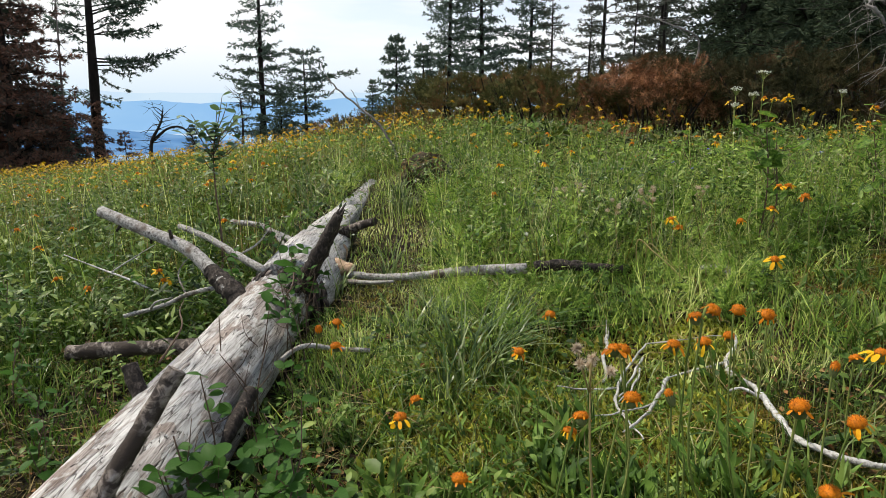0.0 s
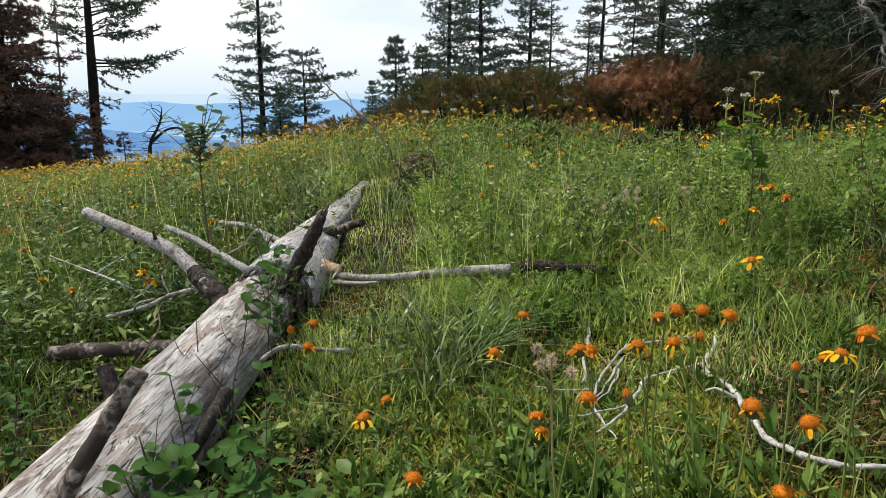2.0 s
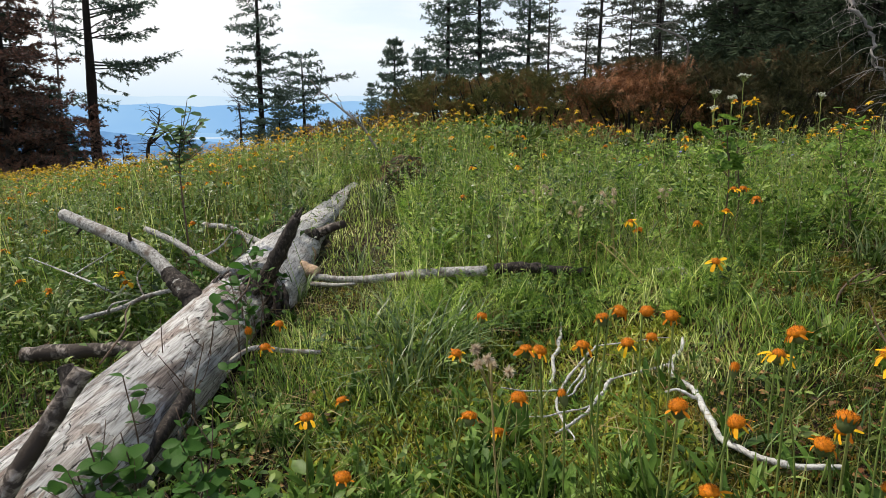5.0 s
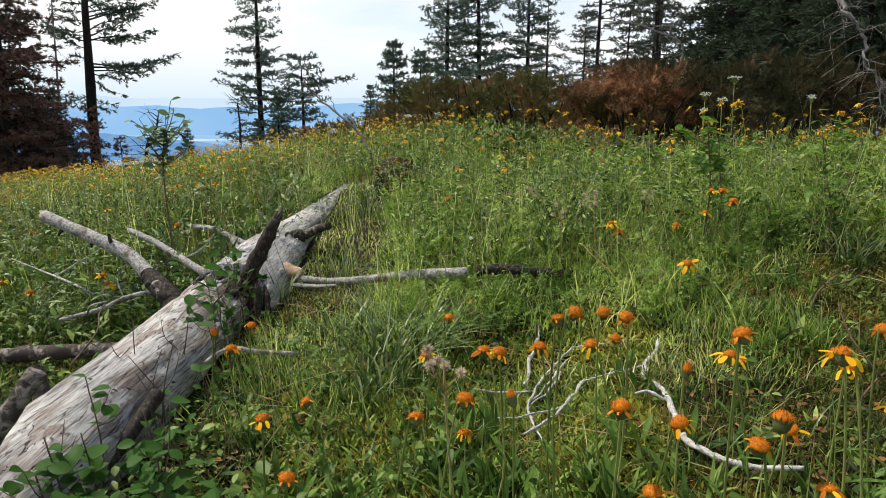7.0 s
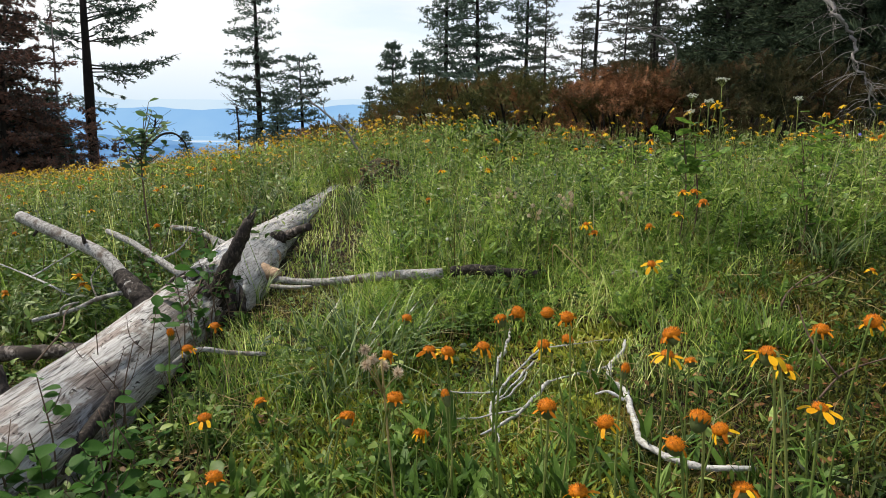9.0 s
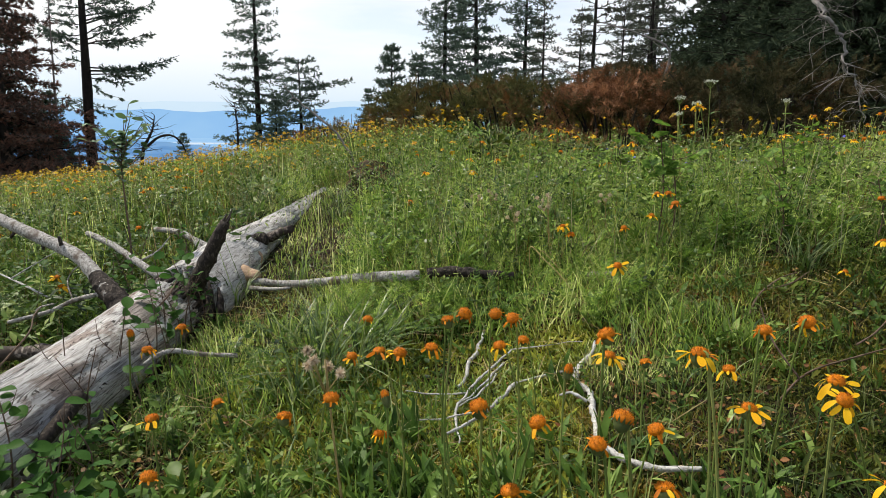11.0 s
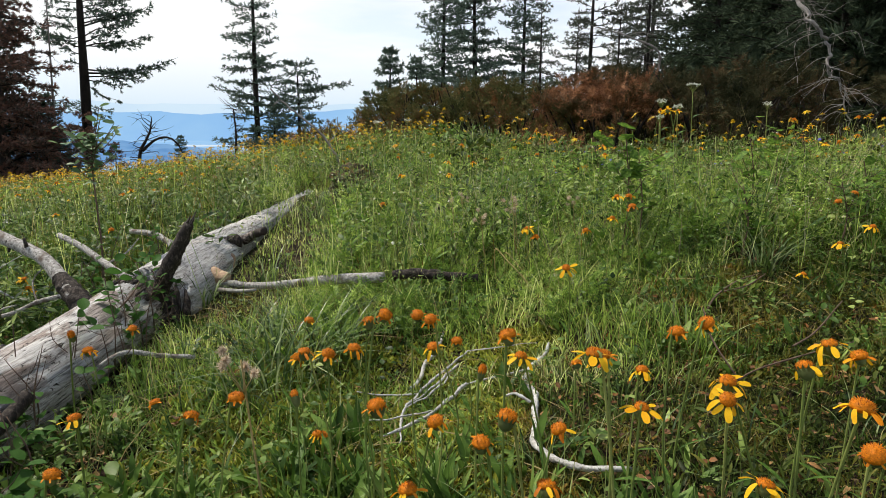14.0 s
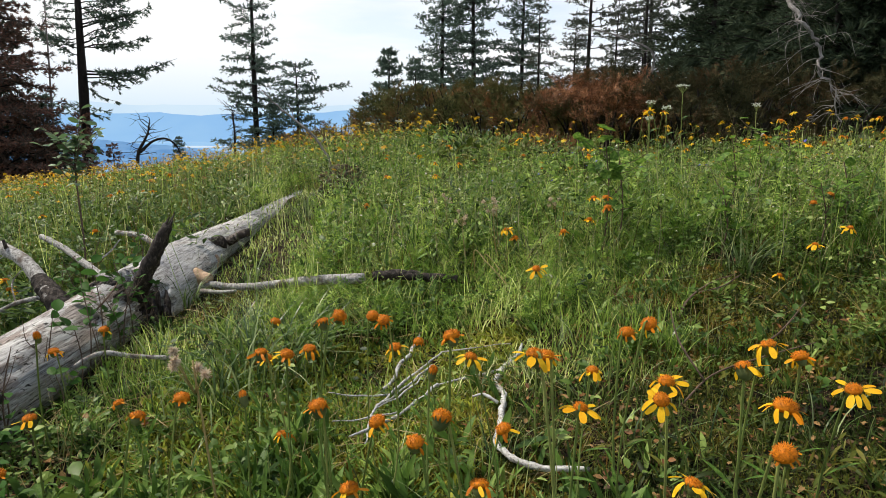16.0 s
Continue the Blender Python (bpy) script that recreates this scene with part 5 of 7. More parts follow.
def grass(name, n, y0, y1, seed, tall, width, mat, label, segs=3, bends=(0.15, 0.4, 0.75), lean=0.18, patch=0.3, power=1.0, **kw):
    r = np.random.default_rng(seed + 100)
    P = field(n, y0, y1, seed, patch=patch, power=power, **kw)
    pieces = []
    pick = r.integers(0, len(bends), n)
    for i, b in enumerate(bends):
        p = P[pick == i]
        m = len(p)
        h = tall * r.uniform(0.45, 1.25, m)
        # taller and lower drifts
        q = p * (6.5 / max(1.0, 0.45 * y1))
        h *= 0.95 + 0.45 * np.sin(q[:, 0] * 1.7 + 2 * np.sin(q[:, 1] * 0.9)) * np.sin(q[:, 1] * 2.1 + 1.3 * np.sin(q[:, 0] * 1.1)) + 0.18 * np.sin(q[:, 0] * 4.3) * np.sin(q[:, 1] * 5.1)
        # kept low right in front of the lens and beside the log's flank
        h *= np.interp(p[:, 1], [0.3, 0.75, 1.3], [0.45, 0.75, 1.0])
        # thin, short growth on the moss round the pale branches and close beside the log
        h *= 1 - 0.6 * bare_spot(p[:, 0], p[:, 1])
        R = turns_z(r.uniform(0, 2 * math.pi, m), np.full(m, 1.0), h, h)
        R[:, :, 0] *= (r.uniform(0.6, 1.4, m))[:, None]
        tilt = r.normal(0, lean, (m, 2))
        R[:, 0, 2] += tilt[:, 0] * h
        R[:, 1, 2] += tilt[:, 1] * h
        pieces.append(spread(blade(b, width, segs), p, R))
    return stuff(name, pieces, mat, label, "grass")


grass("grass", 4200, 0.45, 1.5, 1, 0.10, 0.0034, M_GRASS, "short green meadow grass on moss", patch=0.8, bends=(0.2, 0.5, 0.9), lean=0.28)
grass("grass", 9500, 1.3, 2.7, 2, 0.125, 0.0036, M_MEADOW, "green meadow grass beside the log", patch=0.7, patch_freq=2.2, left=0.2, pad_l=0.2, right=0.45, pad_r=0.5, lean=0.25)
# The darker grass material here paints the shade beside the log.
grass("grass", 4500, 1.2, 2.7, 10, 0.13, 0.004, M_GRASS, "meadow grass on the shaded side of the log, coloured dark", patch=0.65, patch_freq=2.2, right=-0.2, pad_r=-0.2)
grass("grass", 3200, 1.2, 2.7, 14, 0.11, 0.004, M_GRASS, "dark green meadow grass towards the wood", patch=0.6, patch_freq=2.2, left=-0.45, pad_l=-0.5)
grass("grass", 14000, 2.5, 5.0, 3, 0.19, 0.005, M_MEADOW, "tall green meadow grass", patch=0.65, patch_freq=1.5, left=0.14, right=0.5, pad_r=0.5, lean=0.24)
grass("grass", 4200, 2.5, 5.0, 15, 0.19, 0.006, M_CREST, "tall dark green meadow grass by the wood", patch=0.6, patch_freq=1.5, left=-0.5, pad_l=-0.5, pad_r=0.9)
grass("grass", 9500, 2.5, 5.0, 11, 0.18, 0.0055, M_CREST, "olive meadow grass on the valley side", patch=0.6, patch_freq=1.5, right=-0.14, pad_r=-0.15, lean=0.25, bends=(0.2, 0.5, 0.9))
grass("grass", 34000, 4.6, 9.0, 4, 0.22, 0.0085, M_CREST, "tall green meadow grass up the bank", segs=2, patch=0.35, lean=0.26, bends=(0.2, 0.5, 0.85))
grass("grass", 28000, 8.5, 16.0, 5, 0.25, 0.015, M_CREST, "green meadow grass on the crest", segs=2, patch=0.3, lean=0.25, bends=(0.2, 0.5, 0.85))
grass("grass", 15000, 15.0, 36.0, 6, 0.35, 0.06, M_CREST, "distant meadow grass on the brow", segs=2, patch=0.1, right=0.2)
grass("dry_grass", 3200, 0.5, 2.6, 7, 0.17, 0.0018, M_GRASS_DRY, "dry straw-coloured grass stems", bends=(0.2, 0.6, 1.2), lean=0.35)
grass("pale_stalks", 5200, 2.1, 5.5, 9, 0.30, 0.0026, M_BUD, "pale green flowering grass stalks", bends=(0.05, 0.2, 0.5), patch=0.5, left=0.2, lean=0.25)
grass("dark_stalks", 2200, 2.1, 5.5, 17, 0.30, 0.0024, M_SPENT, "thin dark old stalks in the meadow", bends=(0.05, 0.3, 0.7), patch=0.5, lean=0.22)
grass("dry_grass", 6000, 2.5, 8.5, 8, 0.31, 0.0026, M_GRASS_DRY, "dry straw-coloured grass stalks", bends=(0.05, 0.25, 0.6), patch=0.5, lean=0.25)


grass("pale_stalks", 420, 0.62, 1.5, 18, 0.26, 0.0026, M_STEM_MANY, "pale green flower stems among the arnica", segs=4, bends=(0.03, 0.1, 0.22), patch=0.5, left=0.1, lean=0.1)


def tufts(centres, blades, tall, width, seed, label):
    """Arching sedge tufts."""
    r = np.random.default_rng(seed)
    pieces = []
    for cx, cy, s in centres:
        m = int(blades * s)
        a = r.uniform(0, 2 * math.pi, m)
        q = 0.05 * s * np.sqrt(r.random(m))
        p = np.stack([cx + q * np.cos(a), cy + q * np.sin(a)], 1)
        p = np.column_stack([p, height(p[:, 0], p[:, 1]) - 0.005])
        h = tall * s * r.uniform(0.5, 1.15, m)
        R = turns_z(a - math.pi / 2 + r.normal(0, 0.5, m), np.ones(m), h * r.uniform(0.5, 1.3, m), h)
        half = r.random(m) < 0.5
        for pick, bend in ((half, 0.7), (~half, 1.35)):
            pieces.append(spread(blade(bend, width, 5, 0.4), p[pick], R[pick]))
    return stuff("grass_tuft", pieces, M_TUFT, label, "grass tuft")


# straw lying flat between the stems
def straw(n, y0, y1, seed):
    r = np.random.default_rng(seed)
    P = field(n, y0, y1, seed)
    P = P[(P[:, 0] < 0.85) | (P[:, 1] > 1.7)]
    n = len(P)
    P[:, 2] += r.uniform(0.006, 0.035, n)
    a = r.uniform(0, 2 * math.pi, n)
    D = np.stack([np.cos(a), np.sin(a), r.normal(0.05, 0.18, n)], 1)
    R = frames_along(D, r.normal(0, 0.6, n), r.uniform(0.05, 0.16, n))
    return stuff("straw", [spread(leaf_shape(0.015, 0.15, 0.1, 0.3, 5), P, R)], M_GRASS_DRY, "dry straw and dead stems lying between the plants", "straw")


straw(2600, 0.6, 2.2, 61)
straw(1200, 2.3, 4.5, 62)
tuft_at = [(-0.22, 1.6, 0.8), (-0.1, 1.75, 1.0), (0.02, 1.6, 1.0), (0.12, 1.55, 1.2), (-0.02, 1.85, 1.0), (0.0, 1.4, 0.8), (0.17, 1.68, 1.1), (0.05, 1.48, 1.2)]
tuft_at += [(-0.05, 2.1, 0.7), (0.06, 2.0, 0.8), (0.2, 1.97, 0.7)]
tufts(tuft_at, 30, 0.19, 0.0062, 3, "arching blue-green sedge tufts beside the log")
rt = np.random.default_rng(91)
tufts([(rt.uniform(-2.2, 2.6), rt.uniform(2.0, 4.2), rt.uniform(0.8, 1.3)) for _ in range(60)], 40, 0.22, 0.0055, 4, "green sedge tufts in the meadow")
tufts([(1.12, 1.5, 0.8), (1.2, 1.85, 0.9), (1.12, 1.7, 0.8), (1.25, 2.0, 0.9)], 14, 0.17, 0.007, 5, "broad grey-green grass tufts")
tufts([(rt.uniform(-0.3, 1.3), rt.uniform(0.7, 1.6), rt.uniform(0.5, 1.0)) for _ in range(60)], 9, 0.15, 0.0034, 6, "thin arching grass wisps over the moss")
tufts([(rt.uniform(-1.6, -0.7), rt.uniform(1.2, 2.6), rt.uniform(0.6, 1.0)) for _ in range(26)], 14, 0.16, 0.004, 7, "thin grass wisps on the valley side of the log")


def rosettes(name, n, y0, y1, seed, size, shapes, per, mat, label, lift=(0.3, 1.1), stem=0.0, wide=0.012, patch=0.4, power=1.0, spot=None, **kw):
    """Herbs: leaves that stand round a centre or up a stem."""
    r = np.random.default_rng(seed)
    if spot is None:
        P = field(n, y0, y1, seed, patch=patch, power=power, **kw)
    else:
        P = np.array([(x, y, float(height(x, y))) for x, y in spot])
        n = len(P)
    if stem > 0 or size > 0.04:
        P = P[r.random(n) > 0.85 * bare_spot(P[:, 0], P[:, 1]) * (spot is None)]
        n = len(P)
    idx = np.repeat(np.arange(n), per)
    m = len(idx)
    s = np.repeat(size * r.uniform(0.6, 1.3, n), per) * r.uniform(0.7, 1.15, m)
    low = np.interp(P[idx][:, 1], [0.3, 0.8, 1.3], [0.5, 0.8, 1.0])
    a = r.uniform(0, 2 * math.pi, m)
    el = r.uniform(*lift, m)
    D = np.stack([np.cos(a) * np.cos(el), np.sin(a) * np.cos(el), np.sin(el)], 1)
    place = P[idx] + np.column_stack([r.normal(0, wide, m), r.normal(0, wide, m), stem * r.random(m) * low])
    R = frames_along(D, r.normal(0, 0.4, m), s)
    pick = r.integers(0, len(shapes), m)
    return stuff(name, [spread(sh, place[pick == i], R[pick == i]) for i, sh in enumerate(shapes)], mat, label, "herb")


SPOON = [leaf_shape(0.15, 0.15, 0.25, 0.75), leaf_shape(0.2, 0.35, 0.25, 0.6)]
NEEDLE = [leaf_shape(0.16, 0.2, 0.2, 0.3, 2), leaf_shape(0.24, 0.1, 0.2, 0.4, 2)]
NEEDLE2 = [leaf_shape(0.34, 0.25, 0.2, 0.35, 2), leaf_shape(0.26, 0.1, 0.2, 0.3, 2)]
FEATHER = [spray(1.0, 0.22, 8, 0.15), spray(1.0, 0.3, 6, 0.3)]
OVAL = [leaf_shape(0.62, 0.2, 0.25, 0.35, 3), leaf_shape(0.5, 0.4, 0.2, 0.4, 3)]
LANCE = [leaf_shape(0.14, 0.3, 0.2, 0.3), leaf_shape(0.1, 0.1, 0.2, 0.3)]
rosettes("herb_leaves", 320, 0.55, 1.9, 20, 0.075, SPOON, 6, M_SAGE, "upright grey-green basal leaves of arnica", lift=(0.7, 1.4), patch=0.5, left=0.05)
rosettes("herb_leaves", 1100, 0.5, 2.2, 21, 0.055, SPOON, 6, M_SAGE, "grey-green spoon-shaped herb leaves", lift=(0.5, 1.4))
rosettes("herb_leaves", 1500, 0.6, 2.6, 22, 0.021, OVAL, 9, M_LEAF, "small oval green herb leaves", lift=(0.0, 0.9), stem=0.10)
rosettes("herb_leaves", 3200, 2.2, 5.5, 23, 0.03, OVAL, 9, M_LEAF, "leafy green herbs in the meadow", lift=(0.0, 0.9), stem=0.2, pad_r=1.0)
rosettes("herb_leaves", 2200, 2.2, 6.0, 24, 0.08, LANCE + SPOON, 7, M_SAGE, "narrow grey-green herb leaves", lift=(0.6, 1.4), stem=0.12)
rosettes("herb_leaves", 2300, 2.1, 5.2, 29, 0.028, NEEDLE2, 14, M_HERB, "bright leafy stalks in the meadow", lift=(0.1, 1.1), stem=0.28, left=0.14, pad_r=1.0)
rosettes("herb_leaves", 1400, 5.0, 9.0, 40, 0.055, NEEDLE2, 12, M_HERB, "bright leafy stalks up the bank", lift=(0.1, 1.1), stem=0.28)
rd = np.random.default_rng(77)
rosettes("herb_leaves", 0, 0, 0, 39, 0.045, NEEDLE2, 90, M_LEAF, "dense dark green herb clumps in the meadow", lift=(0.0, 1.0), stem=0.24, wide=0.06,
         spot=[(rd.uniform(-0.55, 0.62) * y + 0.25, y) for y in rd.uniform(2.3, 5.5, 100)])
rosettes("herb_leaves", 4500, 4.6, 12.0, 25, 0.055, NEEDLE2, 8, M_LEAF, "leafy herbs up the bank", lift=(0.0, 0.9), stem=0.22)
rosettes("herb_leaves", 380, 3.9, 5.4, 63, 0.05, NEEDLE2, 20, M_LEAF, "leafy herbs standing up before the junipers", lift=(0.1, 1.1), stem=0.36, left=0.0, pad_l=0.2, pad_r=0.9, patch=0.7)
rosettes("herb_leaves", 160, 3.7, 5.2, 64, 0.07, OVAL, 14, M_DARK_HERB, "broad olive leaves standing up before the junipers", lift=(0.0, 1.0), stem=0.32, left=-0.1, pad_l=0.0, pad_r=0.9, patch=0.7)
rosettes("herb_leaves", 700, 1.0, 2.6, 30, 0.075, FEATHER, 6, M_SAGE, "feathery grey-green yarrow leaves", lift=(0.3, 1.3), patch=0.5)
rg = np.random.default_rng(79)
rosettes("herb_leaves", 0, 0, 0, 58, 0.06, LANCE, 12, M_SAGE, "pale grey-green grass bunches at the foot of the flowers", lift=(0.7, 1.5), wide=0.02, spot=[(x, y) for x, y in ((rg.uniform(-0.05, 0.6), rg.uniform(0.72, 1.15)) for _ in range(90)) if not (x > 0.22 and y > 0.98) and not (x > 0.5 and y > 0.8)])
rosettes("moss", 0, 0, 0, 59, 0.016, NEEDLE, 9, M_MOSS, "yellow-green moss cushions under the flowers", lift=(0.4, 1.4), spot=[(rg.uniform(-0.1, 0.7), rg.uniform(0.75, 1.3)) for _ in range(2200)])
ry = np.random.default_rng(78)
rosettes("herb_leaves", 0, 0, 0, 44, 0.06, FEATHER, 24, M_HERB, "thick feathery yarrow clumps round the pale branches", lift=(0.2, 1.3), stem=0.07, wide=0.035,
         spot=[(x, y) for x, y in ((ry.uniform(0.0, 1.6), ry.uniform(1.3, 2.3)) for _ in range(150)) if bare_spot(x, y) < 0.25])
rosettes("herb_leaves", 0, 0, 0, 45, 0.075, LANCE + SPOON, 16, M_SAGE, "clumps of long grey-green leaves under the flowers", lift=(0.6, 1.4), wide=0.02,
         spot=[(x, y) for x, y in ((ry.uniform(-0.1, 1.4), ry.uniform(0.62, 1.25)) for _ in range(60)) if not (0.25 < x < 1.4 and y > 0.85)])
rosettes("herb_leaves", 0, 0, 0, 48, 0.045, NEEDLE2, 70, M_LEAF, "dark green bushy herbs beyond the log", lift=(0.0, 1.0), stem=0.16, wide=0.06,
         spot=[(-ry.uniform(0.33, 0.8) * y, y) for y in ry.uniform(1.7, 5.2, 140)])
rosettes("herb_leaves", 0, 0, 0, 49, 0.05, SPOON, 14, M_SAGE, "pale leaf rosettes at the foot of the flowers", lift=(0.3, 1.2), wide=0.02, spot=[(ry.uniform(0.15, 0.5), ry.uniform(0.8, 1.02)) for _ in range(22)])
rosettes("herb_leaves", 0, 0, 0, 46, 0.042, OVAL, 26, M_LEAF, "dense dark low leaves in front of the log", lift=(0.0, 1.0), stem=0.1, wide=0.045,
         spot=[(ry.uniform(-0.42, -0.12), ry.uniform(0.66, 0.95)) for _ in range(20)])
rosettes("herb_leaves", 0, 0, 0, 47, 0.034, OVAL, 50, M_HERB, "broad-leaved bushy herbs in the meadow", lift=(0.0, 1.0), stem=0.26, wide=0.06,
         spot=[(ry.uniform(0.1, 0.62) * y + 0.3, y) for y in ry.uniform(2.8, 5.2, 70)])
rosettes("herb_leaves", 1300, 2.2, 5.0, 33, 0.11, FEATHER, 6, M_HERB, "feathery green yarrow leaves in the meadow", lift=(0.4, 1.3), stem=0.1, patch=0.4, left=0.14)
rm = np.random.default_rng(55)
rosettes("moss", 0, 0, 0, 56, 0.02, NEEDLE, 8, M_MOSS, "yellow-green moss cushions on open ground", lift=(0.4, 1.4),
         spot=[(1.4 + 0.42 * math.sqrt(q) * math.cos(a), 1.72 + 0.42 * math.sqrt(q) * math.sin(a)) for q, a in zip(rm.random(2200), rm.uniform(0, 6.28, 2200))])
# The dark leaf colour paints the deep shade at this edge.
rosettes("herb_leaves", 0, 0, 0, 57, 0.034, SPOON, 20, M_DARK_HERB, "low green herbs at the near edge, coloured dark for shade", lift=(0.2, 1.3), stem=0.07, wide=0.04, spot=[(rm.uniform(0.85, 1.45), rm.uniform(0.78, 1.3)) for _ in range(30)])
rosettes("moss", 7500, 0.6, 2.3, 26, 0.02, NEEDLE, 6, M_MOSS, "yellow-green moss cushions", lift=(0.4, 1.4), patch=0.7, patch_freq=2.4)
rosettes("leaf_litter", 2600, 0.6, 2.2, 27, 0.019, OVAL, 2, M_LITTER, "brown and orange fallen leaves on the soil", lift=(-0.1, 0.5), stem=0.03, patch=0.7, patch_freq=2.0)
rosettes("moss", 4600, 0.7, 1.75, 65, 0.026, NEEDLE2, 7, M_YELLOW, "lit yellow-green moss and clover on open ground", lift=(0.2, 1.3), left=0.05, pad_l=0.1, right=0.3, pad_r=0.3, patch=0.5, patch_freq=2.6)
rosettes("herb_leaves", 900, 0.7, 1.55, 66, 0.034, SPOON, 7, M_HERB, "small bright leaves on open ground", lift=(0.4, 1.4), left=0.05, pad_l=0.1, right=0.3, pad_r=0.2, patch=0.6, patch_freq=2.6)
rosettes("herb_leaves", 2000, 0.7, 2.1, 67, 0.022, NEEDLE2, 9, M_DARK_HERB, "low olive leafy growth towards the wood", lift=(0.1, 1.2), stem=0.05, left=-0.35, pad_l=-0.55, patch=0.3)
rosettes("herb_leaves", 0, 0, 0, 68, 0.07, LANCE + SPOON, 8, M_SAGE, "tall grey-green leaves at the foot of the flowers", lift=(0.9, 1.5), wide=0.015, spot=[(rm.uniform(0.3, 0.85), rm.uniform(0.6, 1.05)) for _ in range(45)])
rosettes("leaf_litter", 0, 0, 0, 69, 0.017, OVAL, 2, M_LITTER, "dark fallen leaves and scraps under the flowers", lift=(-0.1, 0.6), stem=0.02, spot=[(rm.uniform(0.7, 1.5), rm.uniform(0.72, 1.5)) for _ in range(380)])
rosettes("moss", 0, 0, 0, 70, 0.018, NEEDLE, 7, M_DARK_HERB, "dark olive moss under the flowers", lift=(0.3, 1.4), spot=[(rm.uniform(0.65, 1.5), rm.uniform(0.72, 1.5)) for _ in range(3000)])
rosettes("herb_leaves", 260, 0.6, 1.7, 28, 0.024, OVAL, 12, M_LEAF, "low cluster of rounded leaves", lift=(0.0, 0.7), stem=0.05, left=0.9, right=0.0, pad_l=0.0, pad_r=-0.25, patch=0)


# ---- leafy shoots ----
def shoot(pts, leaf, count, seed, label, name="leafy_shoot", start=0.3, r0=0.003, mat=M_SHRUB, twigs=0, shape=None, reach=0.08):
    """A woody shoot with single leaves, each one a part, on it and on its side twigs."""
    r = np.random.default_rng(seed)
    thing = new(name)
    tagged(thing, label, "shrub")
    line = smooth_line(pts, 6)
    v, f = tube(line, [r0, r0 * 0.5], 6)
    part_mesh("stem", mesh_from("stem", v, f, M_TWIG, True), thing)
    lines = [line]
    for _ in range(twigs):
        b = line[int(len(line) * r.uniform(start, 0.95))]
        d = np.array([r.normal(), r.normal(), r.uniform(0.2, 1.0)])
        d /= np.linalg.norm(d)
        tw = smooth_line([b, b + d * reach * 0.5, b + d * reach + (0, 0, 0.02)], 3)
        v, f = tube(tw, [r0 * 0.5, r0 * 0.25], 5)
        part_mesh("twig", mesh_from("twig", v, f, M_TWIG, True), thing)
        lines.append(tw)
    tv, tq, tt = shape or leaf_shape(0.66, 0.18, 0.25, 0.35, 5)
    me = mesh_from("leaf", tv, [np.array(tq), np.array(tt)], mat, True)
    for i in range(count):
        ln = lines[0] if not twigs or r.random() < 0.3 else lines[r.integers(1, len(lines))]
        q = r.uniform(start if ln is line else 0.2, 1.0)
        p = ln[min(len(ln) - 1, int(q * len(ln)))]
        a = r.uniform(0, 2 * math.pi)
        el = r.uniform(-0.25, 0.75)
        d = np.array([[math.cos(a) * math.cos(el), math.sin(a) * math.cos(el), math.sin(el)]])
        m = frames_along(d, r.normal(0, 0.5, 1), [leaf * r.uniform(0.65, 1.2)])[0]
        ob = part_mesh("leaf", me, thing)
        ob.matrix_basis = Matrix(((*m[0], p[0]), (*m[1], p[1]), (*m[2], p[2]), (0, 0, 0, 1)))
    return thing


shoot([(-0.86, 2.38, -0.02), (-0.855, 2.4, 0.17), (-0.875, 2.43, 0.36), (-0.87, 2.42, 0.50), (-0.85, 2.41, 0.6)], 0.037, 170, 41, "leafy pale green sapling behind the log", "sapling", 0.62, 0.0045, mat=M_SAPLING, twigs=18, shape=leaf_shape(0.56, 0.2, 0.2, 0.5, 5), reach=0.12)
for i, (x, y, hgt, n, lf) in enumerate(((-0.43, 1.62, 0.28, 12, 0.042), (-0.39, 1.5, 0.2, 9, 0.04), (-0.40, 0.98, 0.26, 12, 0.034), (-0.36, 1.08, 0.15, 10, 0.036), (-0.46, 0.9, 0.14, 9, 0.036), (-0.33, 0.86, 0.12, 8, 0.045),
                                       (-0.41, 1.2, 0.12, 9, 0.03), (-0.3, 1.15, 0.09, 8, 0.03), (-0.5, 2.05, 0.2, 10, 0.04), (-0.36, 1.36, 0.12, 8, 0.034), (-0.27, 0.93, 0.08, 7, 0.045), (-0.37, 0.9, 0.2, 14, 0.04), (-0.3, 0.8, 0.16, 12, 0.045), (-0.24, 0.82, 0.12, 10, 0.05), (-0.34, 1.0, 0.1, 10, 0.04), (-0.45, 1.72, 0.3, 12, 0.04), (-0.33, 0.74, 0.15, 11, 0.048), (-0.27, 0.7, 0.1, 10, 0.052), (-0.22, 0.76, 0.08, 9, 0.05), (-0.31, 0.66, 0.12, 10, 0.045), (-0.18, 0.84, 0.07, 9, 0.045))):
    z = float(height(x, y))
    shoot([(x, y, z - 0.01), (x + 0.01, y + 0.01, z + hgt * 0.5), (x - 0.01, y + 0.02, z + hgt)], lf, n, 50 + i, "green broad-leaved shoot beside the log", start=0.35, r0=0.002, twigs=2, reach=0.05)
for i, (x, y, hgt) in enumerate(((-0.41, 1.84, 0.26), (-0.39, 1.9, 0.2), (-0.42, 1.78, 0.18), (-0.68, 2.02, 0.26), (-0.7, 1.95, 0.22))):
    z = float(height(x, y))
    shoot([(x, y, z - 0.01), (x - 0.01, y + 0.01, z + hgt * 0.55), (x - 0.05, y + 0.02, z + hgt)], 0.03, 24, 160 + i, "dark leafy shoot at the break in the log", start=0.3, r0=0.0022, twigs=5, reach=0.07)
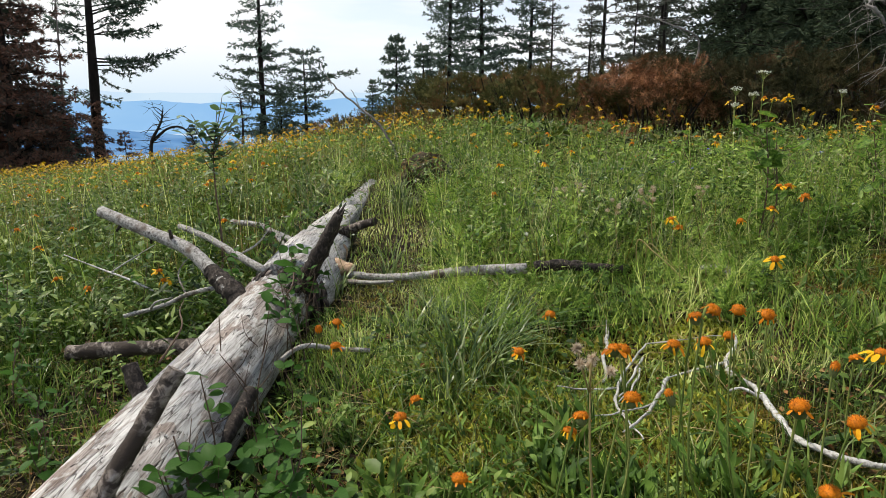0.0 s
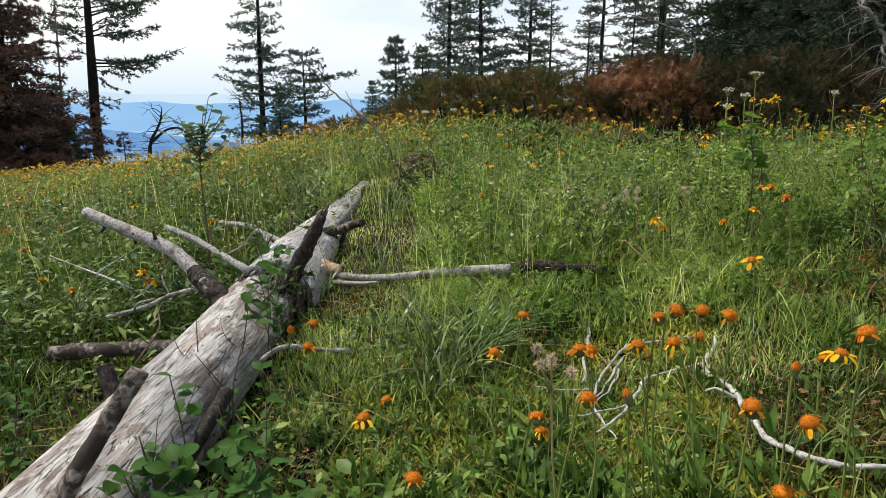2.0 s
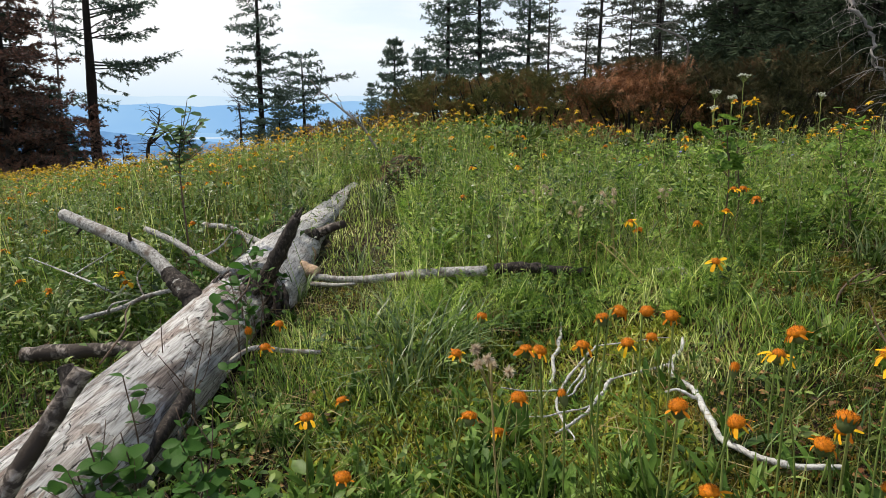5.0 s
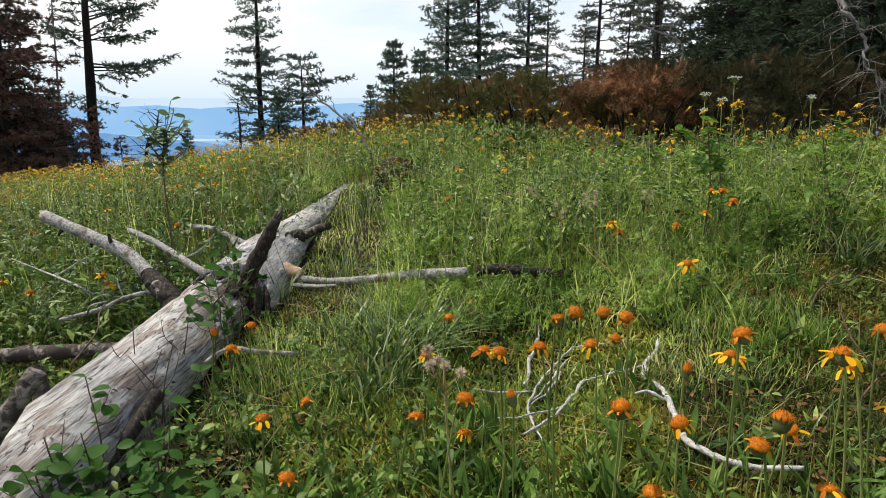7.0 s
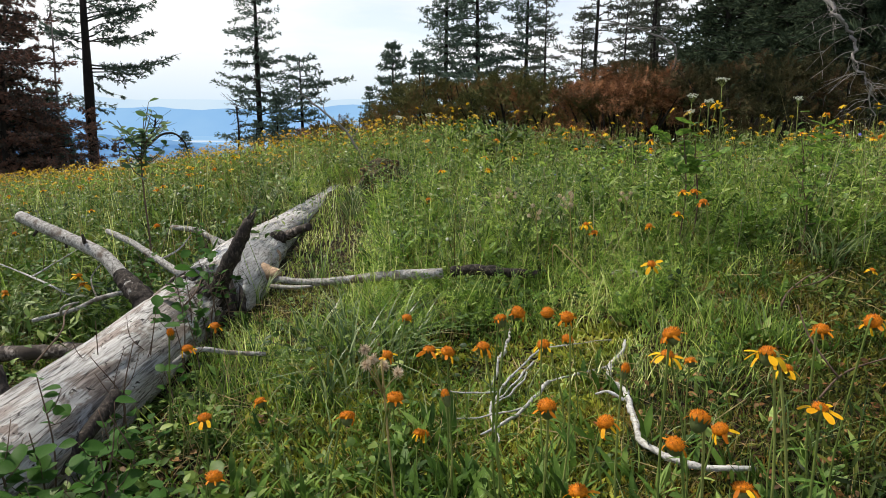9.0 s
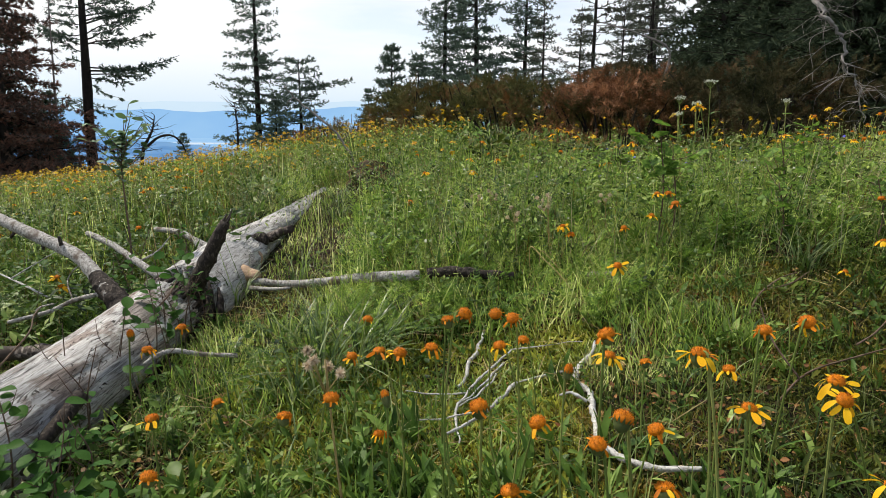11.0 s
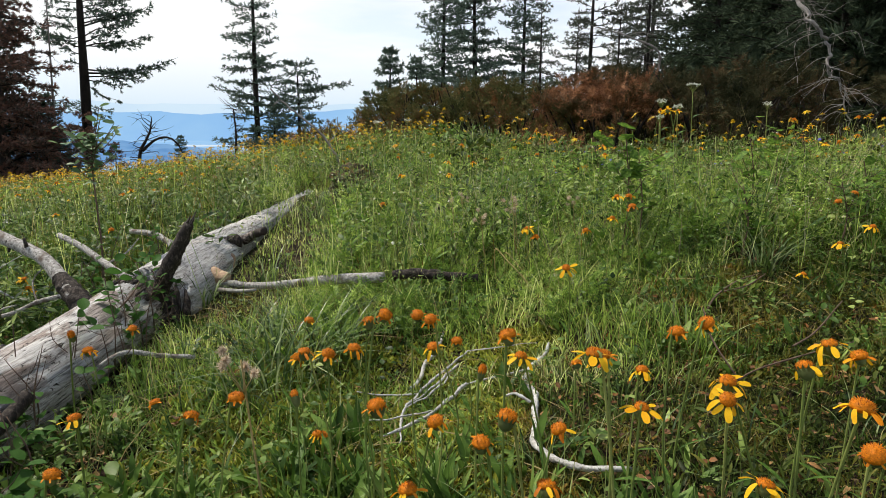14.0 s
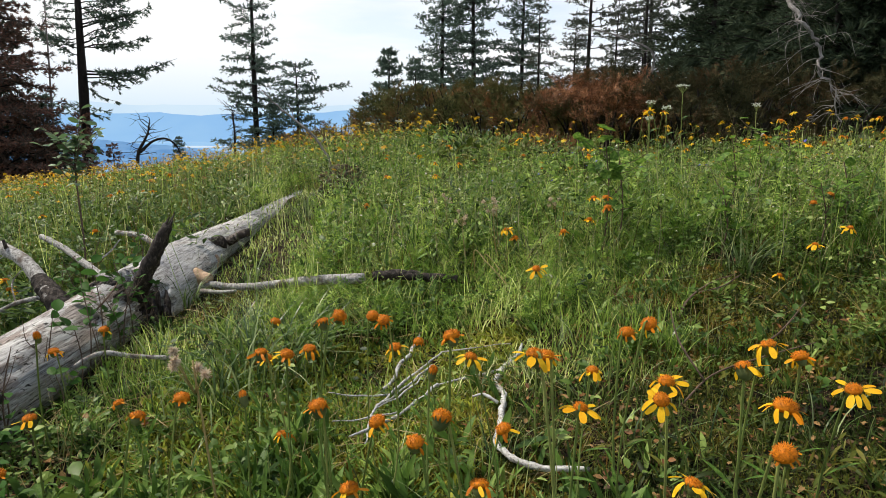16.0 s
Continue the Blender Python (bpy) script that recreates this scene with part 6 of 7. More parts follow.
for i in range(7):
    x, y, hgt = -0.4 + 0.038 * i + 0.03 * math.sin(5 * i), 0.84 + 0.1 * math.sin(3.1 * i), 0.17 + 0.07 * math.sin(2.2 * i)
    z = float(height(x, y))
    shoot([(x, y, z - 0.01), (x + 0.015 * math.sin(i), y + 0.01, z + hgt * 0.5), (x - 0.02 * math.cos(i), y + 0.02, z + hgt)], 0.031, 24, 130 + i, "dark glossy broad-leaved shoot in front of the log", start=0.3, r0=0.0024, twigs=4, reach=0.06)
for i, (x, y, hgt, n, lf) in enumerate(((-0.95, 1.35, 0.12, 14, 0.032), (-1.1, 1.5, 0.16, 14, 0.032), (-0.85, 1.2, 0.1, 12, 0.032), (-1.25, 1.75, 0.16, 12, 0.032), (-0.75, 1.05, 0.1, 12, 0.034), (-1.0, 2.0, 0.16, 12, 0.03), (-0.82, 2.15, 0.2, 12, 0.03),
                                       (-0.75, 2.55, 0.22, 14, 0.034), (-0.62, 2.3, 0.2, 10, 0.034), (-1.3, 2.4, 0.2, 12, 0.034), (-1.45, 2.0, 0.2, 12, 0.034))):
    z = float(height(x, y))
    shoot([(x, y, z - 0.01), (x + 0.01, y, z + hgt * 0.5), (x + 0.02, y + 0.01, z + hgt)], lf, n, 70 + i, "low green leafy shrub shoot in the grass", start=0.2, r0=0.002, twigs=4, reach=0.08)
for i, (x, y, hgt) in enumerate(((-0.5, 1.32, 0.26), (-0.46, 1.45, 0.24), (-0.43, 1.25, 0.2), (-0.4, 1.75, 0.22), (-0.37, 1.2, 0.24), (-0.35, 1.55, 0.2), (-0.78, 2.3, 0.3), (-0.7, 2.5, 0.28), (-0.3, 1.02, 0.16))):
    z = float(height(x, y))
    stick("bare_shoot", [(x, y, z - 0.01), (x + 0.02 * math.sin(i), y + 0.02, z + hgt * 0.5), (x + 0.05 * math.sin(2.3 * i), y + 0.03, z + hgt)], [0.0022, 0.0018, 0.0009], M_TWIG, "thin bare dark shoot beside the log", "shoot",
          [(((x + 0.01 * math.sin(i), y + 0.01, z + hgt * 0.45), (x + 0.05 * math.cos(i), y, z + hgt * 0.6), (x + 0.08 * math.cos(i), y - 0.01, z + hgt * 0.8)), 0.0012),
           (((x + 0.01 * math.sin(i), y + 0.01, z + hgt * 0.6), (x - 0.03 * math.cos(i), y, z + hgt * 0.75), (x - 0.05 * math.cos(i), y + 0.01, z + hgt * 0.95)), 0.001)], rough=0, sides=5)
LOBED = leaf_shape(0.95, 0.15, 0.2, 0.3, 6)
for i, (x, y, hgt, n, lf) in enumerate(((1.13, 2.24, 0.5, 40, 0.042), (1.2, 2.3, 0.4, 30, 0.042), (1.75, 2.6, 0.36, 30, 0.04), (2.0, 2.9, 0.36, 30, 0.04), (1.55, 2.2, 0.26, 26, 0.036), (2.35, 3.3, 0.36, 28, 0.04), (1.9, 2.2, 0.26, 26, 0.036), (2.1, 2.4, 0.28, 26, 0.036), (0.6, 4.2, 0.32, 24, 0.045), (1.3, 3.4, 0.3, 24, 0.042))):
    z = float(height(x, y))
    shoot([(x, y, z - 0.01), (x + 0.02, y, z + hgt * 0.5), (x + 0.0, y + 0.02, z + hgt)], lf, n, 90 + i, "tall bright green broad-leaved herb", "leafy_herb", 0.3, 0.0035, M_HERB, 7, LOBED, 0.1)


# ---- arnica flowers ----
def disc_mesh(seed, r0, tall):
    """A domed head of many tiny pointed florets."""
    r = np.random.default_rng(seed)
    v, f = tube([(0, 0, -0.2 * r0), (0, 0, 0.15 * tall), (0, 0, 0.55 * tall), (0, 0, 0.85 * tall), (0, 0, tall)], [r0 * 0.8, r0, r0 * 0.88, r0 * 0.55, r0 * 0.12], 12)
    n = 130
    u = np.sqrt((np.arange(n) + 0.5) / n)
    a = np.arange(n) * 2.39996
    d = np.stack([u * np.cos(a), u * np.sin(a), 0.35 + 0.75 * np.sqrt(1 - 0.93 * u * u)], 1)
    p = np.stack([u * np.cos(a) * r0 * 0.92, u * np.sin(a) * r0 * 0.92, tall * (0.15 + 0.8 * np.sqrt(1 - 0.97 * u * u))], 1)
    s = r0 * 0.3 * r.uniform(0.6, 1.3, n)
    tip = np.array([(-0.18, 0, 0), (0.18, 0, 0), (0, 0, 0.22), (0, 1, 0)], float)
    sp = spread((tip, [], [(0, 1, 3), (1, 2, 3), (2, 0, 3)]), p, frames_along(d + r.normal(0, 0.18, d.shape), r.uniform(0, 6, n), s))
    jv, jf = joined([(v, f), sp])
    return mesh_from("disc", jv, jf, M_DISC)


def calyx_mesh(r0, deep):
    v, f = tube([(0, 0, -deep), (0, 0, -deep * 0.8), (0, 0, -deep * 0.35), (0, 0, 0.1 * r0)], [r0 * 0.18, r0 * 0.62, r0 * 0.88, r0 * 0.82], 12)
    a = np.linspace(0, 2 * math.pi, 13)[:-1]
    p = np.stack([np.cos(a) * r0 * 0.78, np.sin(a) * r0 * 0.78, np.full(12, -deep * 0.5)], 1)
    d = np.stack([np.cos(a) * 0.35, np.sin(a) * 0.35, np.ones(12)], 1)
    sp = spread(leaf_shape(0.35, 0.1, 0.1, 0.2, 3), p, frames_along(d, np.zeros(12), np.full(12, r0 * 0.95)))
    return mesh_from("calyx", *joined([(v, f), sp]), M_CALYX, True)


def ray_mesh(droop, long, mat=M_RAY):
    """A ray: a strap with a toothed tip."""
    v = []
    for i in range(6):
        s = i / 5
        w = 0.2 * math.sin(math.pi * (0.12 + 0.62 * s)) * long
        z = 0.06 * s - droop * s * s
        v += [(-w, s, z + 0.02), (0, s, z), (w, s, z + 0.02)]
    q = [(3 * i + k, 3 * i + k + 1, 3 * i + k + 4, 3 * i + k + 3) for i in range(5) for k in (0, 1)]
    b = len(v)
    z = 0.06 - droop
    v += [(-0.09, 1.07, z - 0.02), (0, 1.1, z - 0.03), (0.09, 1.07, z - 0.02)]
    t = [(15, 16, b), (16, 17, b + 2), (16, b + 1, b), (16, b + 2, b + 1)]
    return mesh_from("petal", np.array(v, float), [np.array(q), np.array(t)], mat, True)


DISCS = [disc_mesh(1, 0.0105, 0.011), disc_mesh(2, 0.012, 0.013), disc_mesh(3, 0.010, 0.009)]
CALYX = [calyx_mesh(0.0115, 0.012), calyx_mesh(0.010, 0.010)]
OLD_RAYS = [ray_mesh(0.35, 1.2, M_OLD_RAY), ray_mesh(0.8, 1.1, M_OLD_RAY)]
RAYS = [ray_mesh(0.2, 1.25), ray_mesh(0.6, 1.1), ray_mesh(1.0, 1.0)]
BRACT = mesh_from("leaf", *[(lambda s: (s[0], [np.array(s[1]), np.array(s[2])]))(leaf_shape(0.16, 0.3, 0.2, 0.4))][0], M_SAGE, True)


def arnica(x, y, z, form, seed, size=1.0):
    """form 0: spent head without rays, 1: rays spread, 2: a few short drooping rays, 3: closed bud."""
    r = np.random.default_rng(seed)
    g = float(height(x, y))
    says = {0: "spent orange arnica head on a hairy green stem", 1: "orange-yellow arnica flower with spread rays on a green stem",
            2: "fading orange arnica with few drooping rays", 3: "closed reddish arnica bud on a thin stem"}[form]
    thing = new("arnica_flower")
    tagged(thing, says, "flower", "arnica flowers in the meadow")
    thing.location = (x, y, g)
    h = max(0.05, z - g)
    lean = r.normal(0, 0.06, 2) * h
    bend = r.normal(0, 0.07, 2) * h
    base = np.array([lean[0], lean[1], -0.01])
    top = np.array([0, 0, h])
    line = smooth_line([base, base * 0.6 + top * 0.4 + np.array([*bend, 0]), top * 0.97 + np.array([*(bend * 0.3), 0]), top], 4)
    v, f = tube(line, [0.0018 * size, 0.0014 * size, 0.0017 * size], 6)
    part_mesh("stem", mesh_from("stem", v, f, M_STEM, True), thing)
    tilt = pose(0, 0, h, r.normal(0, 14), r.normal(0, 14), r.uniform(0, 360)) @ Matrix.Scale(size, 4)
    cal = part_mesh("calyx", CALYX[seed % 2], thing)
    cal.matrix_basis = tilt @ Matrix.Diagonal((0.8, 0.8, 1.0, 1))
    if form == 3:
        cal.matrix_basis = tilt @ Matrix.Diagonal((0.62, 0.62, 1.2, 1))
        bud = part_mesh("bud", DISCS[2], thing)
        bud.matrix_basis = tilt @ Matrix.Diagonal((0.6, 0.6, 1.1, 1))
        return thing
    dsc = part_mesh("disc", DISCS[seed % 3], thing)
    dsc.matrix_basis = tilt @ Matrix.Diagonal((0.82, 0.82, 0.7, 1) if form == 1 else (0.95, 0.95, 0.8, 1))
    if form in (0, 1, 2):
        n = r.integers(9, 12) if form == 1 else r.integers(7, 11)
        for i in range(n):
            if r.random() < 0.18:
                continue
            a = 360 * (i + r.uniform(-0.25, 0.25)) / n
            p = part_mesh("petal", OLD_RAYS[r.integers(0, 2)] if form == 0 or (form == 2 and r.random() < 0.5) else RAYS[r.integers(0, 2) if form == 1 else r.integers(1, 3)], thing)
            ln = (0.0068, 0.0155, 0.0105)[form] * r.uniform(0.7, 1.2)
            p.matrix_basis = tilt @ pose(0, 0, 0, 0, 0, a) @ Matrix.Translation((0, 0.0085, 0.001)) @ pose(0, 0, 0, r.uniform(-38, 14), r.normal(0, 18), 0) @ Matrix.Scale(ln, 4)
    for i in range(2):
        if h > 0.12:
            lf = part_mesh("leaf", BRACT, thing)
            k = line[int(len(line) * (0.35 + 0.1 * i))]
            lf.matrix_basis = pose(*k, 50 + r.normal(0, 8), 0, 180 * i + r.uniform(0, 60)) @ Matrix.Scale(0.05 * r.uniform(0.6, 1.2), 4)
    return thing


NEAR_CLUMP = [(0.369, 0.884, 0.36, 0), (0.393, 0.884, 0.369, 0), (0.442, 0.907, 0.362, 0), (0.463, 0.862, 0.37, 0), (0.464, 1.064, 0.253, 2), (0.506, 1.063, 0.265, 0), (0.262, 0.914, 0.299, 2), (0.29, 0.963, 0.277, 2),
              (0.225, 0.699, 0.318, 0), (0.166, 0.702, 0.293, 0), (0.403, 0.662, 0.325, 0), (0.473, 0.664, 0.304, 2), (0.521, 0.58, 0.323, 0), (0.562, 0.718, 0.393, 0), (0.589, 0.802, 0.334, 1), (0.721, 1.042, 0.232, 0),
              (0.549, 0.592, 0.345, 0), (0.629, 0.711, 0.271, 2), (0.344, 0.893, 0.313, 2), (0.44, 0.644, 0.227, 2), (0.287, 0.744, 0.301, 3), (0.536, 0.813, 0.308, 3)]
RIGHT_CLUMP = [(0.659, 0.676, 0.385, 1), (0.767, 0.825, 0.305, 1), (0.712, 0.654, 0.328, 1), (0.818, 0.838, 0.358, 0), (0.813, 0.729, 0.406, 2), (0.589, 0.568, 0.28, 2), (0.912, 0.678, 0.368, 1), (1.001, 0.715, 0.367, 2),
               (0.945, 0.69, 0.393, 1), (0.88, 0.529, 0.386, 2), (0.833, 0.44, 0.387, 0), (0.802, 0.54, 0.299, 1), (0.815, 0.665, 0.355, 1), (0.79, 0.61, 0.358, 1), (1.005, 0.617, 0.367, 1), (0.775, 1.44, 0.317, 1),
               (1.579, 1.844, 0.207, 1), (1.657, 1.807, 0.31, 1), (1.9, 2.03, 0.325, 1), (1.664, 1.851, 0.429, 0), (1.746, 1.906, 0.449, 0), (0.681, 0.72, 0.365, 2)]
LOG_SIDE = [(0.019, 0.648, 0.243, 0), (-0.049, 1.056, 0.148, 0), (-0.061, 0.832, 0.225, 1), (-0.201, 1.122, 0.223, 2), (-0.243, 1.38, 0.184, 2), (-0.233, 1.129, 0.252, 3), (0.211, 1.192, 0.262, 2), (0.246, 1.109, 0.056, 2),
            (0.163, 1.284, 0.149, 2), (0.237, 1.102, 0.061, 2), (-1.535, 2.348, 0.153, 2), (-1.18, 2.026, 0.083, 2), (-1.344, 2.13, 0.089, 1), (-0.949, 2.081, 0.098, 1), (-0.97, 2.1, 0.125, 1), (-1.886, 2.756, 0.149, 2), (-1.758, 2.954, 0.121, 2), (-0.899, 2.567, 0.221, 2)]
UP_BANK = [(1.017, 1.911, 0.436, 1), (1.064, 1.948, 0.434, 2), (1.03, 1.79, 0.42, 2), (1.012, 1.933, 0.366, 1), (0.77, 2.11, 0.305, 1), (0.8, 2.108, 0.275, 2), (0.94, 1.974, 0.32, 2), (1.419, 2.672, 0.714, 1), (1.177, 2.742, 0.563, 1),
           (1.206, 2.83, 0.525, 1), (0.517, 3.228, 0.404, 1), (0.587, 3.624, 0.541, 2), (1.005, 3.598, 0.618, 1), (1.05, 3.55, 0.6, 1), (1.707, 3.342, 0.728, 1), (1.533, 3.099, 0.727, 1)]
for k, row in enumerate(NEAR_CLUMP + RIGHT_CLUMP + LOG_SIDE + UP_BANK):
    arnica(*row, seed=200 + k, size=(1.0 if row[3] == 0 else 1.05) * (1.0 + 0.14 * math.sin(k * 2.1)))

rl = np.random.default_rng(6)
rosettes("herb_leaves", 0, 0, 0, 71, 0.085, LANCE + SPOON, 6, M_SAGE, "upright grey-green leaves at the foot of the flowers", lift=(0.9, 1.5), wide=0.012,
         spot=[(x + rl.normal(0, 0.02), y + rl.normal(0, 0.02)) for x, y, z, form in NEAR_CLUMP + RIGHT_CLUMP if x < 0.95])

# more of them through the meadow, thinning out with distance
rf = np.random.default_rng(5)
for k in range(95):
    left_side = rf.random() < 0.55
    x = rf.uniform(-3.6, -0.8) if left_side else rf.uniform(0.2, 3.6)
    y = rf.uniform(3.0, 6.0) if left_side else rf.uniform(2.6, 5.2)
    if abs(x) > 0.72 * y + 0.5:
        continue
    arnica(x, y, float(height(x, y)) + rf.uniform(0.18, 0.36), 1 + int(rf.random() < 0.35), 500 + k, 0.95)


# a drift of tall ones before the dark junipers by the wood
for k in range(34):
    x, y = rf.uniform(2.55, 3.55), rf.uniform(3.6, 4.3)
    arnica(x, y, float(height(x, y)) + rf.uniform(0.2, 0.46), 1 + int(rf.random() < 0.3), 900 + k, 1.0)


def far_blooms(n, y0, y1, seed, h0, h1, size, mat, label, stem_mat=None, stem_w=0.0, **kw):
    """Flowers too many and too far to count: heads of five rays on thin stems."""
    r = np.random.default_rng(seed)
    P = field(n, y0, y1, seed, **kw)
    h = r.uniform(h0, h1, n)
    heads = []
    top = P + np.column_stack([r.normal(0, 0.17, n) * h, r.normal(0, 0.17, n) * h, h])
    v, q, t = [], [], []
    for i in range(7):
        a = 2 * math.pi * i / 7
        b = len(v)
        c, s = math.cos(a), math.sin(a)
        v += [(0, 0, 0.12), (c * 0.5 - s * 0.2, s * 0.5 + c * 0.2, 0), (c, s, -0.22), (c * 0.5 + s * 0.2, s * 0.5 - c * 0.2, 0)]
        q.append((b, b + 3, b + 2, b + 1))
    b = len(v)
    v += [(0.3, 0, 0.1), (-0.15, 0.26, 0.1), (-0.15, -0.26, 0.1), (0, 0, 0.4)]
    t += [(b, b + 1, b + 3), (b + 1, b + 2, b + 3), (b + 2, b, b + 3)]
    R = turns_z(r.uniform(0, 6.28, n), np.full(n, 1.0), np.full(n, 1.0), np.full(n, 1.0)) * (size * r.uniform(0.7, 1.25, n))[:, None, None]
    tip = r.normal(0, 0.35, (n, 2))
    R[:, 2, 0] += tip[:, 0] * size
    R[:, 2, 1] += tip[:, 1] * size
    stuff("far_flowers", [spread((np.array(v, float), q, t), top, R)], mat, label, "flowers")
    st = np.array([(-0.5, 0, 0), (0.5, 0, 0), (0.35, 0, 1), (-0.35, 0, 1)], float)
    d = top - P
    S = np.zeros((n, 3, 3))
    yaw = r.uniform(0, 3.14, n)
    wd = max(size * 0.1, stem_w)
    S[:, 0, 0], S[:, 1, 0] = wd * np.cos(yaw), wd * np.sin(yaw)
    S[:, :, 2] = d
    stuff("far_flower_stems", [spread((st, [(0, 1, 2, 3)], []), P, S)], stem_mat or M_CREST, "thin green stems of far meadow flowers", "flower stems")


far_blooms(750, 4.0, 8.5, 31, 0.18, 0.38, 0.020, M_BLOOM, "drifts of orange-yellow arnica in the far meadow", right=0.0, pad_r=0.6, patch=0.5)
far_blooms(1800, 6.5, 16.0, 32, 0.22, 0.42, 0.027, M_BLOOM, "dense orange-yellow flowers on the crest", right=0.02, pad_r=0.3, patch=0.5, patch_freq=0.8)
far_blooms(800, 14.0, 34.0, 33, 0.25, 0.45, 0.045, M_BLOOM, "distant orange-yellow flowers on the brow", right=0.0, pad_r=0.0, patch=0.4, patch_freq=0.5)
far_blooms(240, 3.5, 5.6, 34, 0.22, 0.5, 0.021, M_BLOOM, "yellow arnica along the juniper edge", left=0.05, pad_l=0.0, pad_r=0.9, patch=0.6)
far_blooms(800, 2.1, 5.4, 35, 0.12, 0.34, 0.0065, M_WHITE, "tiny white meadow flowers", patch=0.4)
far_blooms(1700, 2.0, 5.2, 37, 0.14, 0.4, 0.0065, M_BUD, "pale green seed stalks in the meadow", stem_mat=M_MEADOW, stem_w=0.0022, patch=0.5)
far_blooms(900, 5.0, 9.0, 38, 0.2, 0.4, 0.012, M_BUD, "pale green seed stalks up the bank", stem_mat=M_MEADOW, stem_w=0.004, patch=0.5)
far_blooms(1500, 4.0, 10.0, 41, 0.2, 0.38, 0.014, M_SPENT, "dark brown spent seed heads in the meadow", right=0.0, pad_r=0.5, patch=0.4)
far_blooms(24, 2.2, 4.6, 36, 0.22, 0.3, 0.009, M_BLUE, "a few small blue flowers in the grass", left=-0.2, patch=0.0)


def fluffy_head(x, y, z, seed):
    """A gone-over plant with pinkish seed fluff on a branched stalk."""
    r = np.random.default_rng(seed)
    g = float(height(x, y))
    thing = new("seed_head")
    tagged(thing, "dry stalk with pinkish seed fluff", "seed head", "seed heads in the meadow")
    thing.location = (x, y, g)
    h = z - g
    v, f = tube(smooth_line([(0.03, 0, 0), (0.01, 0.01, h * 0.5), (0, 0, h)], 4), [0.0022, 0.0014], 5)
    part_mesh("stem", mesh_from("stem", v, f, M_GRASS_DRY, True), thing)
    for i in range(5):
        e = np.array([r.normal(0, 0.02), r.normal(0, 0.02), h + r.uniform(-0.03, 0.02)])
        v, f = tube([(0, 0, h * 0.85), e], [0.001, 0.0007], 4)
        n = 170
        d = r.normal(0, 1, (n, 3))
        sp = spread(blade(0.1, 0.2, 2), np.repeat(e[None], n, 0), frames_along(d, r.uniform(0, 6, n), r.uniform(0.006, 0.012, n))[:, :, [0, 2, 1]])
        part_mesh("stalk", mesh_from("stalk", v, f, M_GRASS_DRY), thing)
        tagged(part_mesh("fluff", mesh_from("fluff", *sp, M_FLUFF), thing, "pinkish white seed fluff"), kind="stuff")
    return thing


for k, (x, y, z) in enumerate(((0.729, 2.193, 0.387), (0.984, 2.395, 0.373), (0.199, 0.803, 0.33), (0.62, 2.25, 0.33), (0.75, 2.3, 0.36), (0.5, 2.7, 0.33), (0.56, 2.62, 0.36))):
    fluffy_head(x, y, z, 700 + k)


